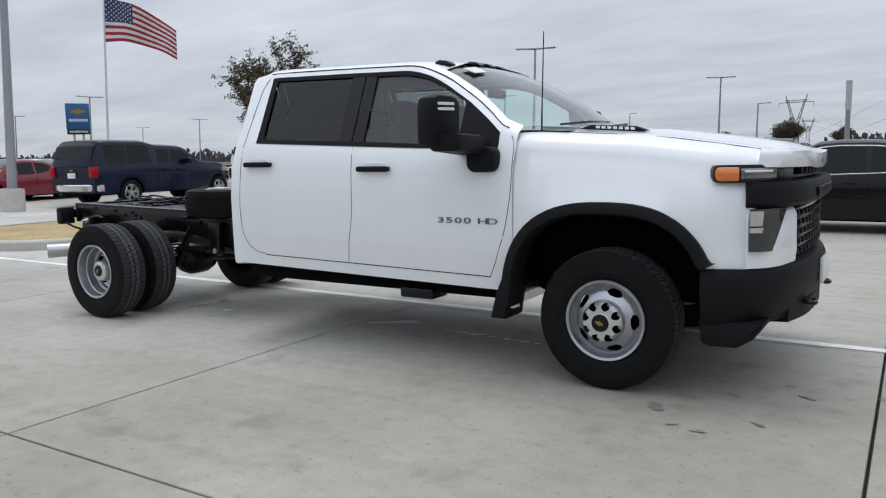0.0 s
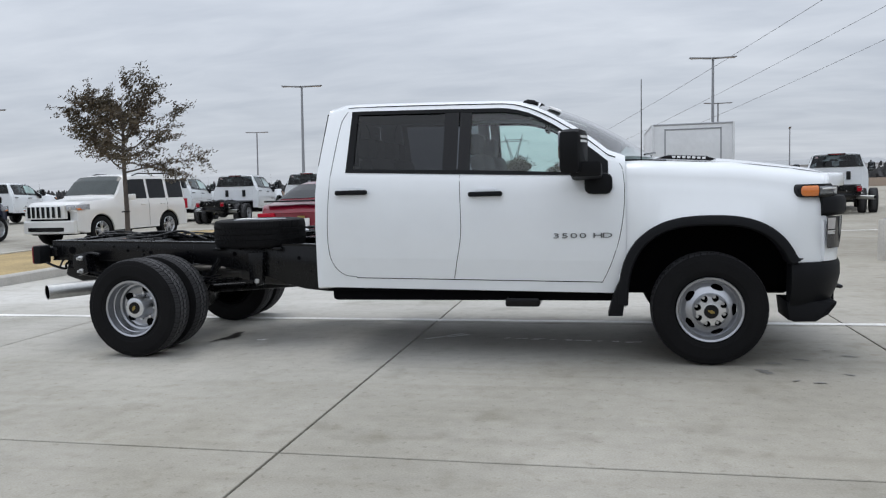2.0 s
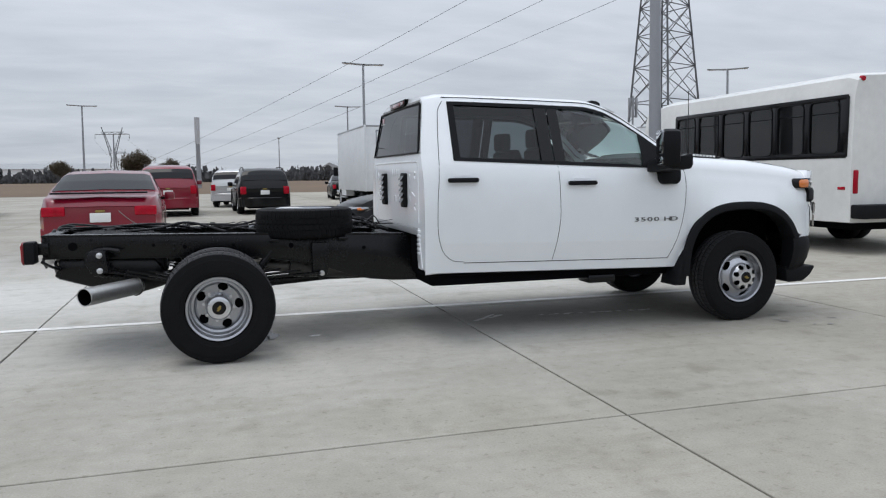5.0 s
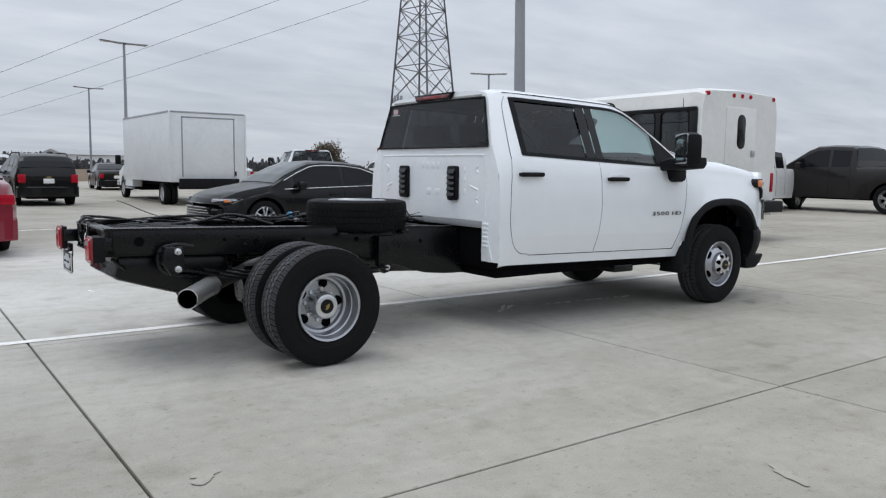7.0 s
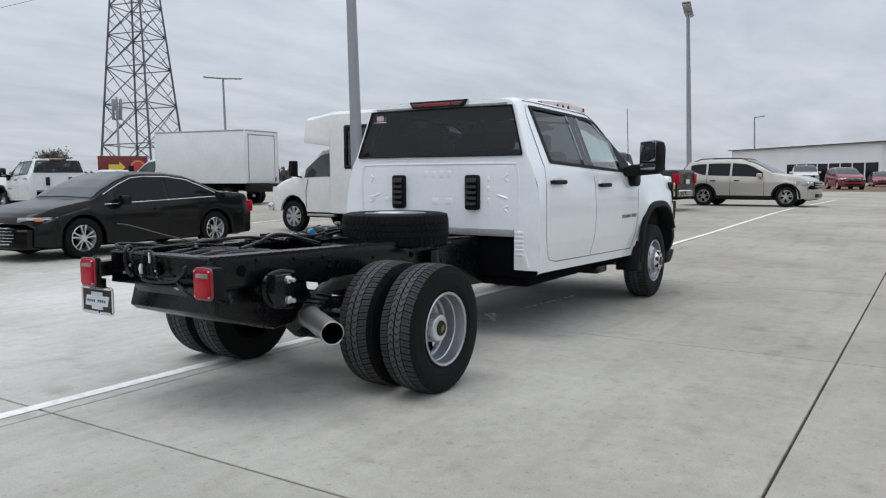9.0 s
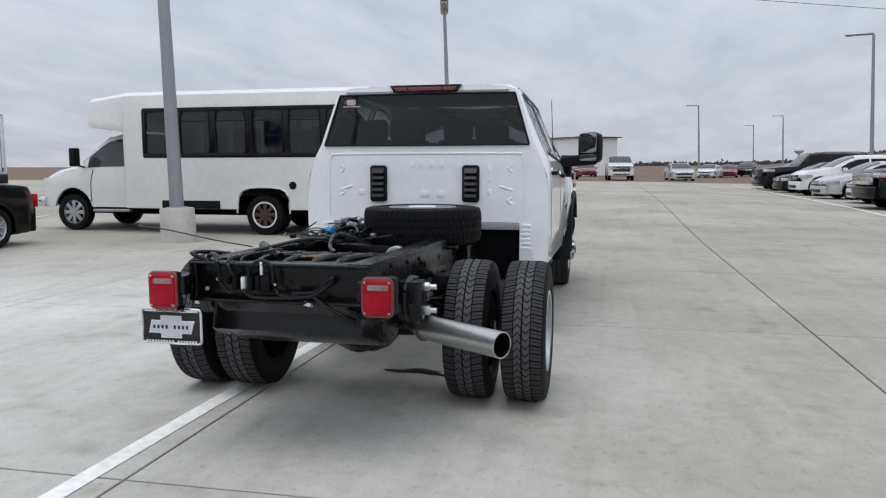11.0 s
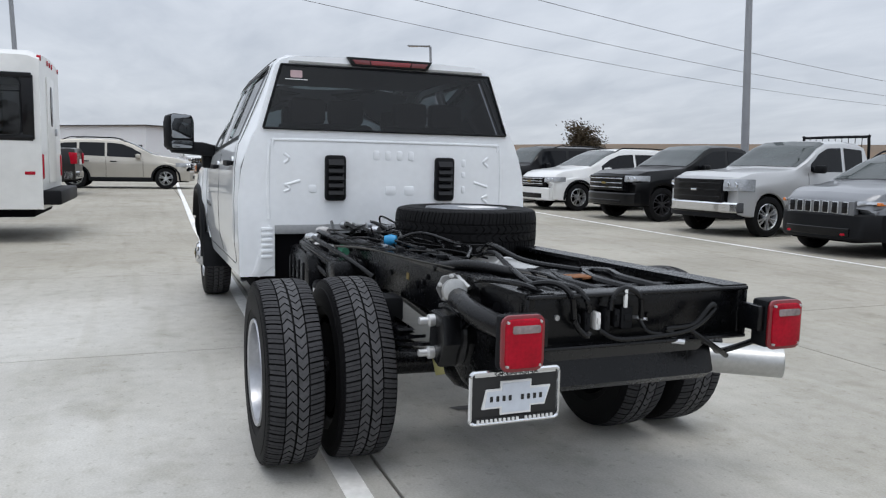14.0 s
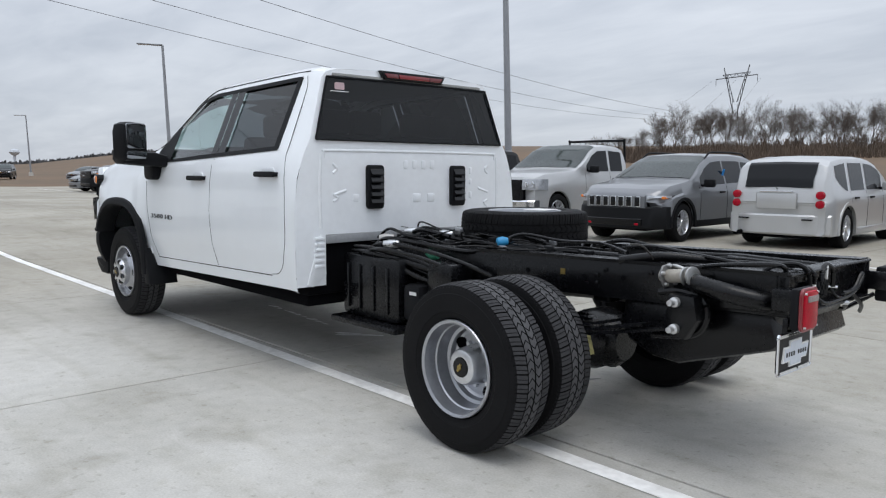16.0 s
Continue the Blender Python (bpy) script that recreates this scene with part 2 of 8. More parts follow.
GOLD = mat("gold_emblem", (0.30, 0.22, 0.07), 0.35, 0.6)
INK = mat("black_ink", (0.012, 0.012, 0.013), 0.5)
PAPER = mat("paper_white", (0.75, 0.75, 0.74), 0.6, var=0.05)
BLUE_CAP = mat("blue_cap", (0.02, 0.25, 0.50), 0.45)
RUST = mat("surface_rust", (0.22, 0.09, 0.035), 0.85, var=0.4, big=14, fine=60)
BADGE = mat("grey_badge", (0.16, 0.165, 0.17), 0.35, 0.6)
PAINTS = {}


def paint(name, col, metal=0.0):
    if name not in PAINTS:
        dark = max(col) < 0.05
        PAINTS[name] = mat(name, col, 0.3, metal, var=0.06, big=2, fine=60, coat=0.32 if dark else 0.7, spec=0.16 if dark else 0.4)
    return PAINTS[name]

# ---- mesh tools ----
def finish(bm, angle=38):
    bmesh.ops.remove_doubles(bm, verts=bm.verts[:], dist=1e-5)
    bmesh.ops.recalc_face_normals(bm, faces=bm.faces[:])
    lim = radians(angle)
    for f in bm.faces:
        f.smooth = True
    for e in bm.edges:
        if len(e.link_faces) == 2 and e.calc_face_angle(0) > lim:
            e.smooth = False
    return bm


def mesh_of(name, bm, material, angle=38, raw=False):
    if not raw:
        finish(bm, angle)
    me = bpy.data.meshes.new(name)
    bm.to_mesh(me)
    bm.free()
    me.materials.append(material)
    return me


def part(name, bm, material, parent=None, label="", m=None, angle=38, raw=False):
    """One mesh object under a thing (or a thing of one mesh, with no parent). bm may be a ready mesh."""
    me = mesh_of(name, bm, material, angle, raw) if isinstance(bm, bmesh.types.BMesh) else bm
    ob = new(name, me)
    if parent:
        ob.parent = parent
    if m is not None:
        ob.matrix_basis = m
    if label:
        ob["label"] = label
    return ob


def thing(name, m, label, category, group="", kind=""):
    ob = new(name)
    ob.matrix_basis = m
    return tagged(ob, label, category, group, kind)


def box(x0, x1, y0, y1, z0, z1, bevel=0.0, bm=None, seg=2):
    bm = bm or bmesh.new()
    r = bmesh.ops.create_cube(bm, size=1.0, matrix=Matrix.LocRotScale(((x0 + x1) / 2, (y0 + y1) / 2, (z0 + z1) / 2), None, (abs(x1 - x0), abs(y1 - y0), abs(z1 - z0))))
    if bevel:
        es = {e for v in r["verts"] for e in v.link_edges}
        bmesh.ops.bevel(bm, geom=list(es), offset=bevel, segments=seg, affect="EDGES", profile=0.5)
    return bm


def lathe(profile, n=32, axis="y", bm=None, m=None):
    """Turns a profile of (along, radius) round an axis."""
    bm = bm or bmesh.new()
    rings = []
    for a, r in profile:
        ring = []
        for i in range(n):
            w = 2 * math.pi * i / n
            c, s = r * math.cos(w), r * math.sin(w)
            p = {"y": (c, a, s), "x": (a, c, s), "z": (c, s, a)}[axis]
            ring.append(bm.verts.new(m @ Vector(p) if m else p))
        rings.append(ring)
    for ra, rb in zip(rings, rings[1:]):
        for i in range(n):
            j = (i + 1) % n
            try:
                bm.faces.new((ra[i], ra[j], rb[j], rb[i]))
            except ValueError:
                pass
    for ring, (a, r) in ((rings[0], profile[0]), (rings[-1], profile[-1])):
        if r > 1e-4:
            bm.faces.new(ring)
    return bm


def uncap(bm):
    """Opens the flat ends of a turned shape."""
    for f in [f for f in bm.faces if len(f.verts) > 8]:
        bm.faces.remove(f)
    return bm


def smooth_path(pts, n=6):
    """Catmull-Rom through points."""
    P = [Vector(p) for p in pts]
    if len(P) < 3:
        return P
    Q = [P[0] * 2 - P[1]] + P + [P[-1] * 2 - P[-2]]
    out = []
    for i in range(1, len(Q) - 2):
        a, b, c, d = Q[i - 1], Q[i], Q[i + 1], Q[i + 2]
        for k in range(n):
            t = k / n
            out.append(0.5 * (2 * b + (c - a) * t + (2 * a - 5 * b + 4 * c - d) * t * t + (3 * b - a - 3 * c + d) * t ** 3))
    out.append(P[-1])
    return out


def tube(pts, r, n=8, bm=None, smooth=6, r2=None):
    """A round bar or hose along points."""
    bm = bm or bmesh.new()
    P = smooth_path(pts, smooth) if smooth else [Vector(p) for p in pts]
    rings = []
    up = Vector((0, 0, 1))
    for i, p in enumerate(P):
        d = (P[min(i + 1, len(P) - 1)] - P[max(i - 1, 0)])
        if d.length < 1e-9:
            d = Vector((1, 0, 0))
        d.normalize()
        ref = up if abs(d.dot(up)) < 0.95 else Vector((1, 0, 0))
        u = d.cross(ref).normalized()
        v = d.cross(u)
        rr = r if r2 is None else r + (r2 - r) * i / (len(P) - 1)
        rings.append([bm.verts.new(p + (u * math.cos(2 * math.pi * k / n) + v * math.sin(2 * math.pi * k / n)) * rr) for k in range(n)])
    for ra, rb in zip(rings, rings[1:]):
        for k in range(n):
            j = (k + 1) % n
            bm.faces.new((ra[k], ra[j], rb[j], rb[k]))
    bm.faces.new(rings[0])
    bm.faces.new(rings[-1][::-1])
    return bm


def prism(pts, a0, a1, plane="xz", bevel=0.0, bm=None):
    """A plate: an outline in a plane, thick from a0 to a1 along the third axis."""
    bm = bm or bmesh.new()
    def at(p, a):
        return {"xz": (p[0], a, p[1]), "yz": (a, p[0], p[1]), "xy": (p[0], p[1], a)}[plane]
    lo = [bm.verts.new(at(p, a0)) for p in pts]
    hi = [bm.verts.new(at(p, a1)) for p in pts]
    fs = [bm.faces.new(lo), bm.faces.new(hi[::-1])]
    for i in range(len(pts)):
        j = (i + 1) % len(pts)
        fs.append(bm.faces.new((lo[i], hi[i], hi[j], lo[j])))
    if bevel:
        bmesh.ops.recalc_face_normals(bm, faces=fs)
        es = {e for f in fs[:2] for e in f.edges}
        bmesh.ops.bevel(bm, geom=list(es), offset=bevel, segments=2, affect="EDGES", profile=0.5)
    return bm


def rounded(w, h, r, n=4, cx=0.0, cy=0.0):
    """Outline of a rounded rectangle."""
    out = []
    for sx, sy, a0 in ((1, 1, 0), (-1, 1, 90), (-1, -1, 180), (1, -1, 270)):
        for k in range(n + 1):
            a = radians(a0 + 90 * k / n)
            out.append((cx + sx * (w / 2 - r) + r * math.cos(a), cy + sy * (h / 2 - r) + r * math.sin(a)))
    return out


def skin(rings, bm=None, mirror=True, skip=None, cap=True):
    """Joins rings of (x, y, z) of the right half into a shell, mirrored to the left half. skip(i, j): faces to leave open."""
    bm = bm or bmesh.new()
    for side in (1, -1) if mirror else (1,):
        V = [[bm.verts.new((p[0], p[1] * side, p[2])) for p in r] for r in rings]
        for i in range(len(V) - 1):
            for j in range(len(V[0]) - 1):
                if skip and skip(i, j):
                    continue
                q = (V[i][j], V[i][j + 1], V[i + 1][j + 1], V[i + 1][j])
                bm.faces.new(q)
        if cap:
            for r in (V[0], V[-1]):
                c = [v.co.copy() for v in r]
                mid = [bm.verts.new((v[0], 0, v[2])) for v in c]
                for j in range(len(r) - 1):
                    try:
                        bm.faces.new((r[j], r[j + 1], mid[j + 1], mid[j]))
                    except ValueError:
                        pass
    return bm


def text_mesh(body, size, depth, material, parent, m, name="lettering", label=""):
    cu = bpy.data.curves.new(name, "FONT")
    cu.body, cu.size, cu.extrude, cu.align_x, cu.align_y = body, size, depth, "CENTER", "CENTER"
    tmp = new(name, cu)
    deps = bpy.context.evaluated_depsgraph_get()
    me = bpy.data.meshes.new_from_object(tmp.evaluated_get(deps))
    bpy.data.objects.remove(tmp)
    me.materials.clear()
    me.materials.append(material)
    ob = new(name, me)
    ob.parent = parent
    ob.matrix_basis = m
    if label:
        ob["label"] = label
    return ob


def smoothstep(a, b, x):
    t = min(1, max(0, (x - a) / (b - a)))
    return t * t * (3 - 2 * t)


def gz(x, y=0.0):
    """Height of the car park: level round the truck, rising a little towards +x."""
    return 0.24 * smoothstep(4, 20, x) * (0.4 + 0.6 * smoothstep(-10.4, -3.0, y))

# ---- ground ----
def sheet(name, xs, ys, zf, material, label, kind="structure"):
    bm = bmesh.new()
    V = [[bm.verts.new((x, y, zf(x, y))) for y in ys] for x in xs]
    for a, b2 in zip(V, V[1:]):
        for j in range(len(ys) - 1):
            bm.faces.new((a[j], b2[j], b2[j + 1], a[j + 1]))
    ob = part(name, bm, material)
    return tagged(ob, label, "ground", kind=kind)


LOT = (-60.0, 49.0, -15.6, 62.0)  # x0, x1, y0, y1 of the paved lot


def land(x, y):
    """The open land round the lot: just under the paving near by, low hills far off."""
    d = max(LOT[0] - x, x - LOT[1], LOT[2] - y, y - LOT[3], 0.0)
    z = gz(x, y) - 0.08 + 0.10 * smoothstep(0, 3, d)
    hill = smoothstep(5, 110, -y - 14) * 3.7 + smoothstep(60, 320, x * 0.5 - y) * 5.8
    if x > 60:
        hill *= 0.25 + 0.75 * smoothstep(.20, .42, -y / x)
    return z + hill * smoothstep(0, 40, d) + (0.5 * math.sin(x * 0.021) * math.cos(y * 0.017)) * smoothstep(20, 200, d)


AX = sorted(set([-3000, -1500, -800, -500, -350, -250, -180, -130, -100, -80, -70] + list(range(-60, 61, 6)) + [49, 50, 52, 66, 75, 85, 100, 130, 160, 200, 250, 320, 400, 550, 800, 1500, 3000]))
AY = sorted(set([-3000, -1500, -800, -500, -400, -320, -260, -210, -170, -140, -110, -90, -75, -60, -50, -40, -30, -24, -20, -18.6, -16, -15.6, -12, -6, 0, 6, 12, 18, 24, 30, 36, 42, 48, 54, 60, 62, 63, 65, 75, 90, 120, 160, 220, 300, 400, 600, 1000, 1800, 3000]))
sheet("ground", AX, AY, land, FIELD, "open winter field of dull brown grass round the lot")

# grass island with a concrete kerb
def island(x0, x1, y0, y1, r=1.0):
    outer = rounded(x1 - x0, y1 - y0, r, 6, (x0 + x1) / 2, (y0 + y1) / 2)
    inner = rounded(x1 - x0 - 0.32, y1 - y0 - 0.32, r - 0.16, 6, (x0 + x1) / 2, (y0 + y1) / 2)
    bm = bmesh.new()
    rings = [[bm.verts.new((x, y, z)) for x, y in pts] for pts, z in ((outer, -0.02), (outer, 0.125), (rounded(x1 - x0 - 0.05, y1 - y0 - 0.05, r - 0.02, 6, (x0 + x1) / 2, (y0 + y1) / 2), 0.15), (inner, 0.15), (inner, 0.0))]
    n = len(outer)
    for a, b2 in zip(rings, rings[1:]):
        for i in range(n):
            bm.faces.new((a[i], a[(i + 1) % n], b2[(i + 1) % n], b2[i]))
    tagged(part("kerb", bm, KERB), "pale concrete kerb round the dry grass island", "kerb", kind="structure")
    bm = bmesh.new()
    top = [bm.verts.new((x, y, 0.13)) for x, y in inner]
    c = bm.verts.new(((x0 + x1) / 2, (y0 + y1) / 2, 0.20))
    for i in range(n):
        bm.faces.new((top[i], top[(i + 1) % n], c))
    tagged(part("island_soil", bm, GRASS), "tan dormant turf filling the kerbed island", "grass", kind="structure")
    random.seed(5)
    verts, faces = [], []
    for _ in range(9000):
        x, y = random.uniform(x0 + 0.22, x1 - 0.22), random.uniform(y0 + 0.25, y1 - 0.25)
        a, h, l = random.uniform(0, 6.28), random.uniform(0.005, 0.03), random.uniform(-0.03, 0.03)
        k = len(verts)
        verts += [(x, y, 0.12), (x + 0.012 * math.cos(a), y + 0.012 * math.sin(a), 0.12), (x + l, y + l * math.sin(a), 0.13 + h)]
        faces.append((k, k + 1, k + 2))
    me = bpy.data.meshes.new("dry_grass_blades")
    me.from_pydata(verts, [], faces)
    me.materials.append(GRASS)
    tagged(new("dry_grass", me), "short straw-coloured blades of dormant grass", "grass", kind="stuff")


island(-13.4, -9.6, 1.2, 15.5)


def paved(x, y):
    """Top of the slabs: straight from joint to joint."""
    x0, y0 = -2.35 + math.floor((x + 2.35) / 3.69) * 3.69, -3.07 + math.floor((y + 3.07) / 3.66) * 3.66
    f, g = (x - x0) / 3.69, (y - y0) / 3.66
    return (gz(x0, y0) * (1 - f) + gz(x0 + 3.69, y0) * f) * (1 - g) + (gz(x0, y0 + 3.66) * (1 - f) + gz(x0 + 3.69, y0 + 3.66) * f) * g


def stripe(name, pts, w, label, z=0.004):
    bm = bmesh.new()
    L = []
    P = [Vector((x, y, 0)) for x, y in pts]
    fine = []
    for a, b2 in zip(P, P[1:]):
        n = max(1, int((b2 - a).length / 0.4))
        fine += [a + (b2 - a) * k / n for k in range(n)]
    fine.append(P[-1])
    d = (P[-1] - P[0]).normalized()
    nrm = Vector((-d.y, d.x, 0)) * w / 2
    V = [(bm.verts.new((*(p - nrm).xy, paved(p.x, p.y) + z + .004 * smoothstep(3, 8, p.x))), bm.verts.new((*(p + nrm).xy, paved(p.x, p.y) + z + .004 * smoothstep(3, 8, p.x)))) for p in fine]
    for a, b2 in zip(V, V[1:]):
        bm.faces.new((a[0], a[1], b2[1], b2[0]))
    tagged(part(name, bm, LINE), label, "road marking", kind="structure")


stripe("lane_line", [(-12, 0.82), (-6, 0.765), (1, 0.68), (7, 0.66), (19, 0.46), (30, 0.15)], 0.105, "long painted white line under the truck, worn in places")
stripe("row_line", [(-9, -7.78), (1, -8.06), (9, -8.27), (42, -9.05)], 0.105, "long painted white line before the angled row")
stripe("bay_line", [(-8, 11.2), (9, 13.2)], 0.10, "painted white line beyond the parked sedan")

# ---- oil drips, scuffs and bits on the paving ----
def blot(name, x, y, r, stretch, ang, material, label, seed, z=0.005):
    rnd = random.Random(seed)
    bm = bmesh.new()
    n = 22
    ph = [rnd.uniform(0, 6.28) for _ in range(4)]
    pts = []
    for k in range(n):
        a = 2 * math.pi * k / n
        rr = r * (1 + 0.35 * math.sin(2 * a + ph[0]) + 0.22 * math.sin(3 * a + ph[1]) + 0.15 * math.sin(7 * a + ph[2]))
        u, v = rr * stretch * math.cos(a), rr * math.sin(a)
        pts.append((x + u * math.cos(ang) - v * math.sin(ang), y + u * math.sin(ang) + v * math.cos(ang)))
    c = bm.verts.new((x, y, z))
    V = [bm.verts.new((px_, py_, z)) for px_, py_ in pts]
    for i in range(n):
        bm.faces.new((V[i], V[(i + 1) % n], c))
    tagged(part(name, bm, material), label, "stain", kind="structure")

# ---- wheels shared by the parked vehicles ----
WHEELS = {}


def wheel_meshes(radius, width, spokes, rim_mat):
    key = (radius, width, spokes, rim_mat.name)
    if key not in WHEELS:
        w, rr = width / 2, radius * 0.66
        tyre = uncap(lathe([(-w * 0.8, rr), (-w, rr + 0.02), (-w * 1.02, (rr + radius) / 2), (-w * 0.9, radius - 0.012), (-w * 0.7, radius), (w * 0.7, radius), (w * 0.9, radius - 0.012), (w * 1.02, (rr + radius) / 2), (w, rr + 0.02), (w * 0.8, rr)], 36))
        rim = uncap(lathe([(-w * 0.8, rr), (-w * 0.86, rr - 0.012), (-w * 0.55, rr - 0.03), (w * 0.3, rr - 0.05)], 32))
        for k in range(spokes):
            a = 2 * math.pi * k / spokes
            if spokes > 6:
                b2 = prism([(-.018 - .10 / spokes, .03), (.018 + .10 / spokes, .03), (.026 + .16 / spokes, rr - .015), (-.026 - .16 / spokes, rr - .015)], -w * 0.80, -w * 0.5, "xz", 0.006)
            else:  # each spoke is split in two
                b2 = bmesh.new()
                for o in (-1, 1):
                    prism([(o * .008 - .008, .04), (o * .008 + .012, .04), (o * .045 + .015, rr - .015), (o * .045 - .015, rr - .015)], -w * 0.80, -w * 0.5, "xz", 0.004, b2)
            bmesh.ops.rotate(b2, verts=b2.verts[:], cent=(0, 0, 0), matrix=Matrix.Rotation(a, 3, "Y"))
            tmp = bpy.data.meshes.new("t")
            b2.to_mesh(tmp)
            b2.free()
            rim.from_mesh(tmp)
            bpy.data.meshes.remove(tmp)
        hub = lathe([(-w * 0.88, 0.001), (-w * 0.88, 0.05), (-w * 0.5, 0.075), (w * 0.3, 0.08)], 20)
        tmp = bpy.data.meshes.new("t")
        hub.to_mesh(tmp)
        hub.free()
        rim.from_mesh(tmp)
        bpy.data.meshes.remove(tmp)
        # near-black backing: the dark behind the spokes is put into its colour
        back = lathe([(w * 0.15, 0.001), (w * 0.15, rr - 0.03)], 24)
        WHEELS[key] = (mesh_of("tyre", tyre, RUBBER), mesh_of("rim", rim, rim_mat), mesh_of("brake_disc", back, DARK))
    return WHEELS[key]


def put_wheel(parent, x, y, radius, width, spokes, rim_mat):
    w = new("wheel")
    w.parent = parent
    w.matrix_basis = pose(x, y, radius, 0, 0, 0 if y < 0 else 180)
    t, r, d = wheel_meshes(radius, width, spokes, rim_mat)
    part("tyre", t, None, w)
    part("rim", r, None, w)
    part("brake_disc", d, None, w)
    return w


# outlines as shares of length (rear 0, front 1) and height; z of the top along the car, belt line, cabin (x from, x to)
SHAPES = {
    "sedan": dict(top=((0, .60), (.012, .66), (.03, .70), (.15, .735), (.19, .75), (.27, .87), (.34, .96), (.42, .995), (.52, 1), (.575, .985), (.64, .90), (.70, .80), (.755, .675), (.80, .65), (.92, .58), (.97, .535), (.99, .49), (1, .42)),
                  belt=((0, .60), (.2, .66), (.75, .60), (1, .40)), cabin=(.16, .755), side=((.245, .43), (.445, .66)), glass=((.20, .335), (.58, .745)), sill=.155, inset=.17),
    "suv": dict(top=((0, .56), (.008, .62), (.025, .72), (.055, .85), (.09, .945), (.14, .98), (.28, 1), (.44, .998), (.52, .978), (.60, .89), (.68, .765), (.725, .695), (.77, .672), (.90, .628), (.955, .588), (.985, .53), (1, .45)),
                belt=((0, .56), (.03, .62), (.2, .645), (.7, .60), (1, .44)), cabin=(.02, .715), side=((.105, .225), (.24, .405), (.42, .645)), glass=((.028, .08), (.53, .715)), sill=.17, inset=.17),
    "boxy": dict(top=((0, .56), (.004, .64), (.015, .80), (.028, .955), (.06, .99), (.25, 1), (.50, .995), (.565, .975), (.60, .90), (.64, .77), (.672, .665), (.71, .65), (.94, .61), (.985, .575), (1, .50)),
                 belt=((0, .57), (.03, .61), (.7, .62), (1, .50)), cabin=(.01, .672), side=((.05, .20), (.225, .38), (.40, .585)), glass=((.006, .026), (.57, .662)), sill=.19, inset=.12),
    "pickup": dict(top=((0, .60), (.004, .655), (.02, .665), (.34, .665), (.352, .67), (.356, .80), (.366, .95), (.39, .985), (.48, 1), (.555, .99), (.60, .93), (.66, .80), (.715, .695), (.75, .68), (.93, .645), (.982, .60), (1, .50)),
                   belt=((0, .60), (.35, .66), (.7, .655), (1, .50)), cabin=(.352, .715), side=((.385, .475), (.49, .645)), glass=((.355, .368), (.56, .705)), sill=.21, inset=.13),
    "camper": dict(top=((0, .60), (.006, .70), (.03, .90), (.06, .985), (.12, 1), (.33, .995), (.42, .935), (.50, .93), (.595, .915), (.63, .87), (.70, .70), (.74, .66), (.93, .62), (.98, .57), (1, .48)),
                   belt=((0, .60), (.35, .635), (.7, .63), (1, .48)), cabin=(.02, .72), side=((.075, .205), (.22, .365), (.415, .50), (.515, .635)), glass=((.008, .055), (.615, .70)), sill=.20, inset=.13),
    "hhr": dict(top=((0, .50), (.006, .60), (.02, .74), (.05, .90), (.09, .96), (.22, .995), (.40, 1), (.52, .985), (.60, .93), (.66, .82), (.715, .70), (.76, .665), (.90, .62), (.97, .55), (1, .44)),
                belt=((0, .50), (.04, .60), (.7, .62), (1, .44)), cabin=(.02, .715), side=((.10, .215), (.25, .41), (.44, .63)), glass=((.011, .064), (.57, .70)), sill=.15, inset=.13),
}


def interp(tab, x):
    xs, ys = [p[0] for p in tab], [p[1] for p in tab]
    return float(np.interp(x, xs, ys))


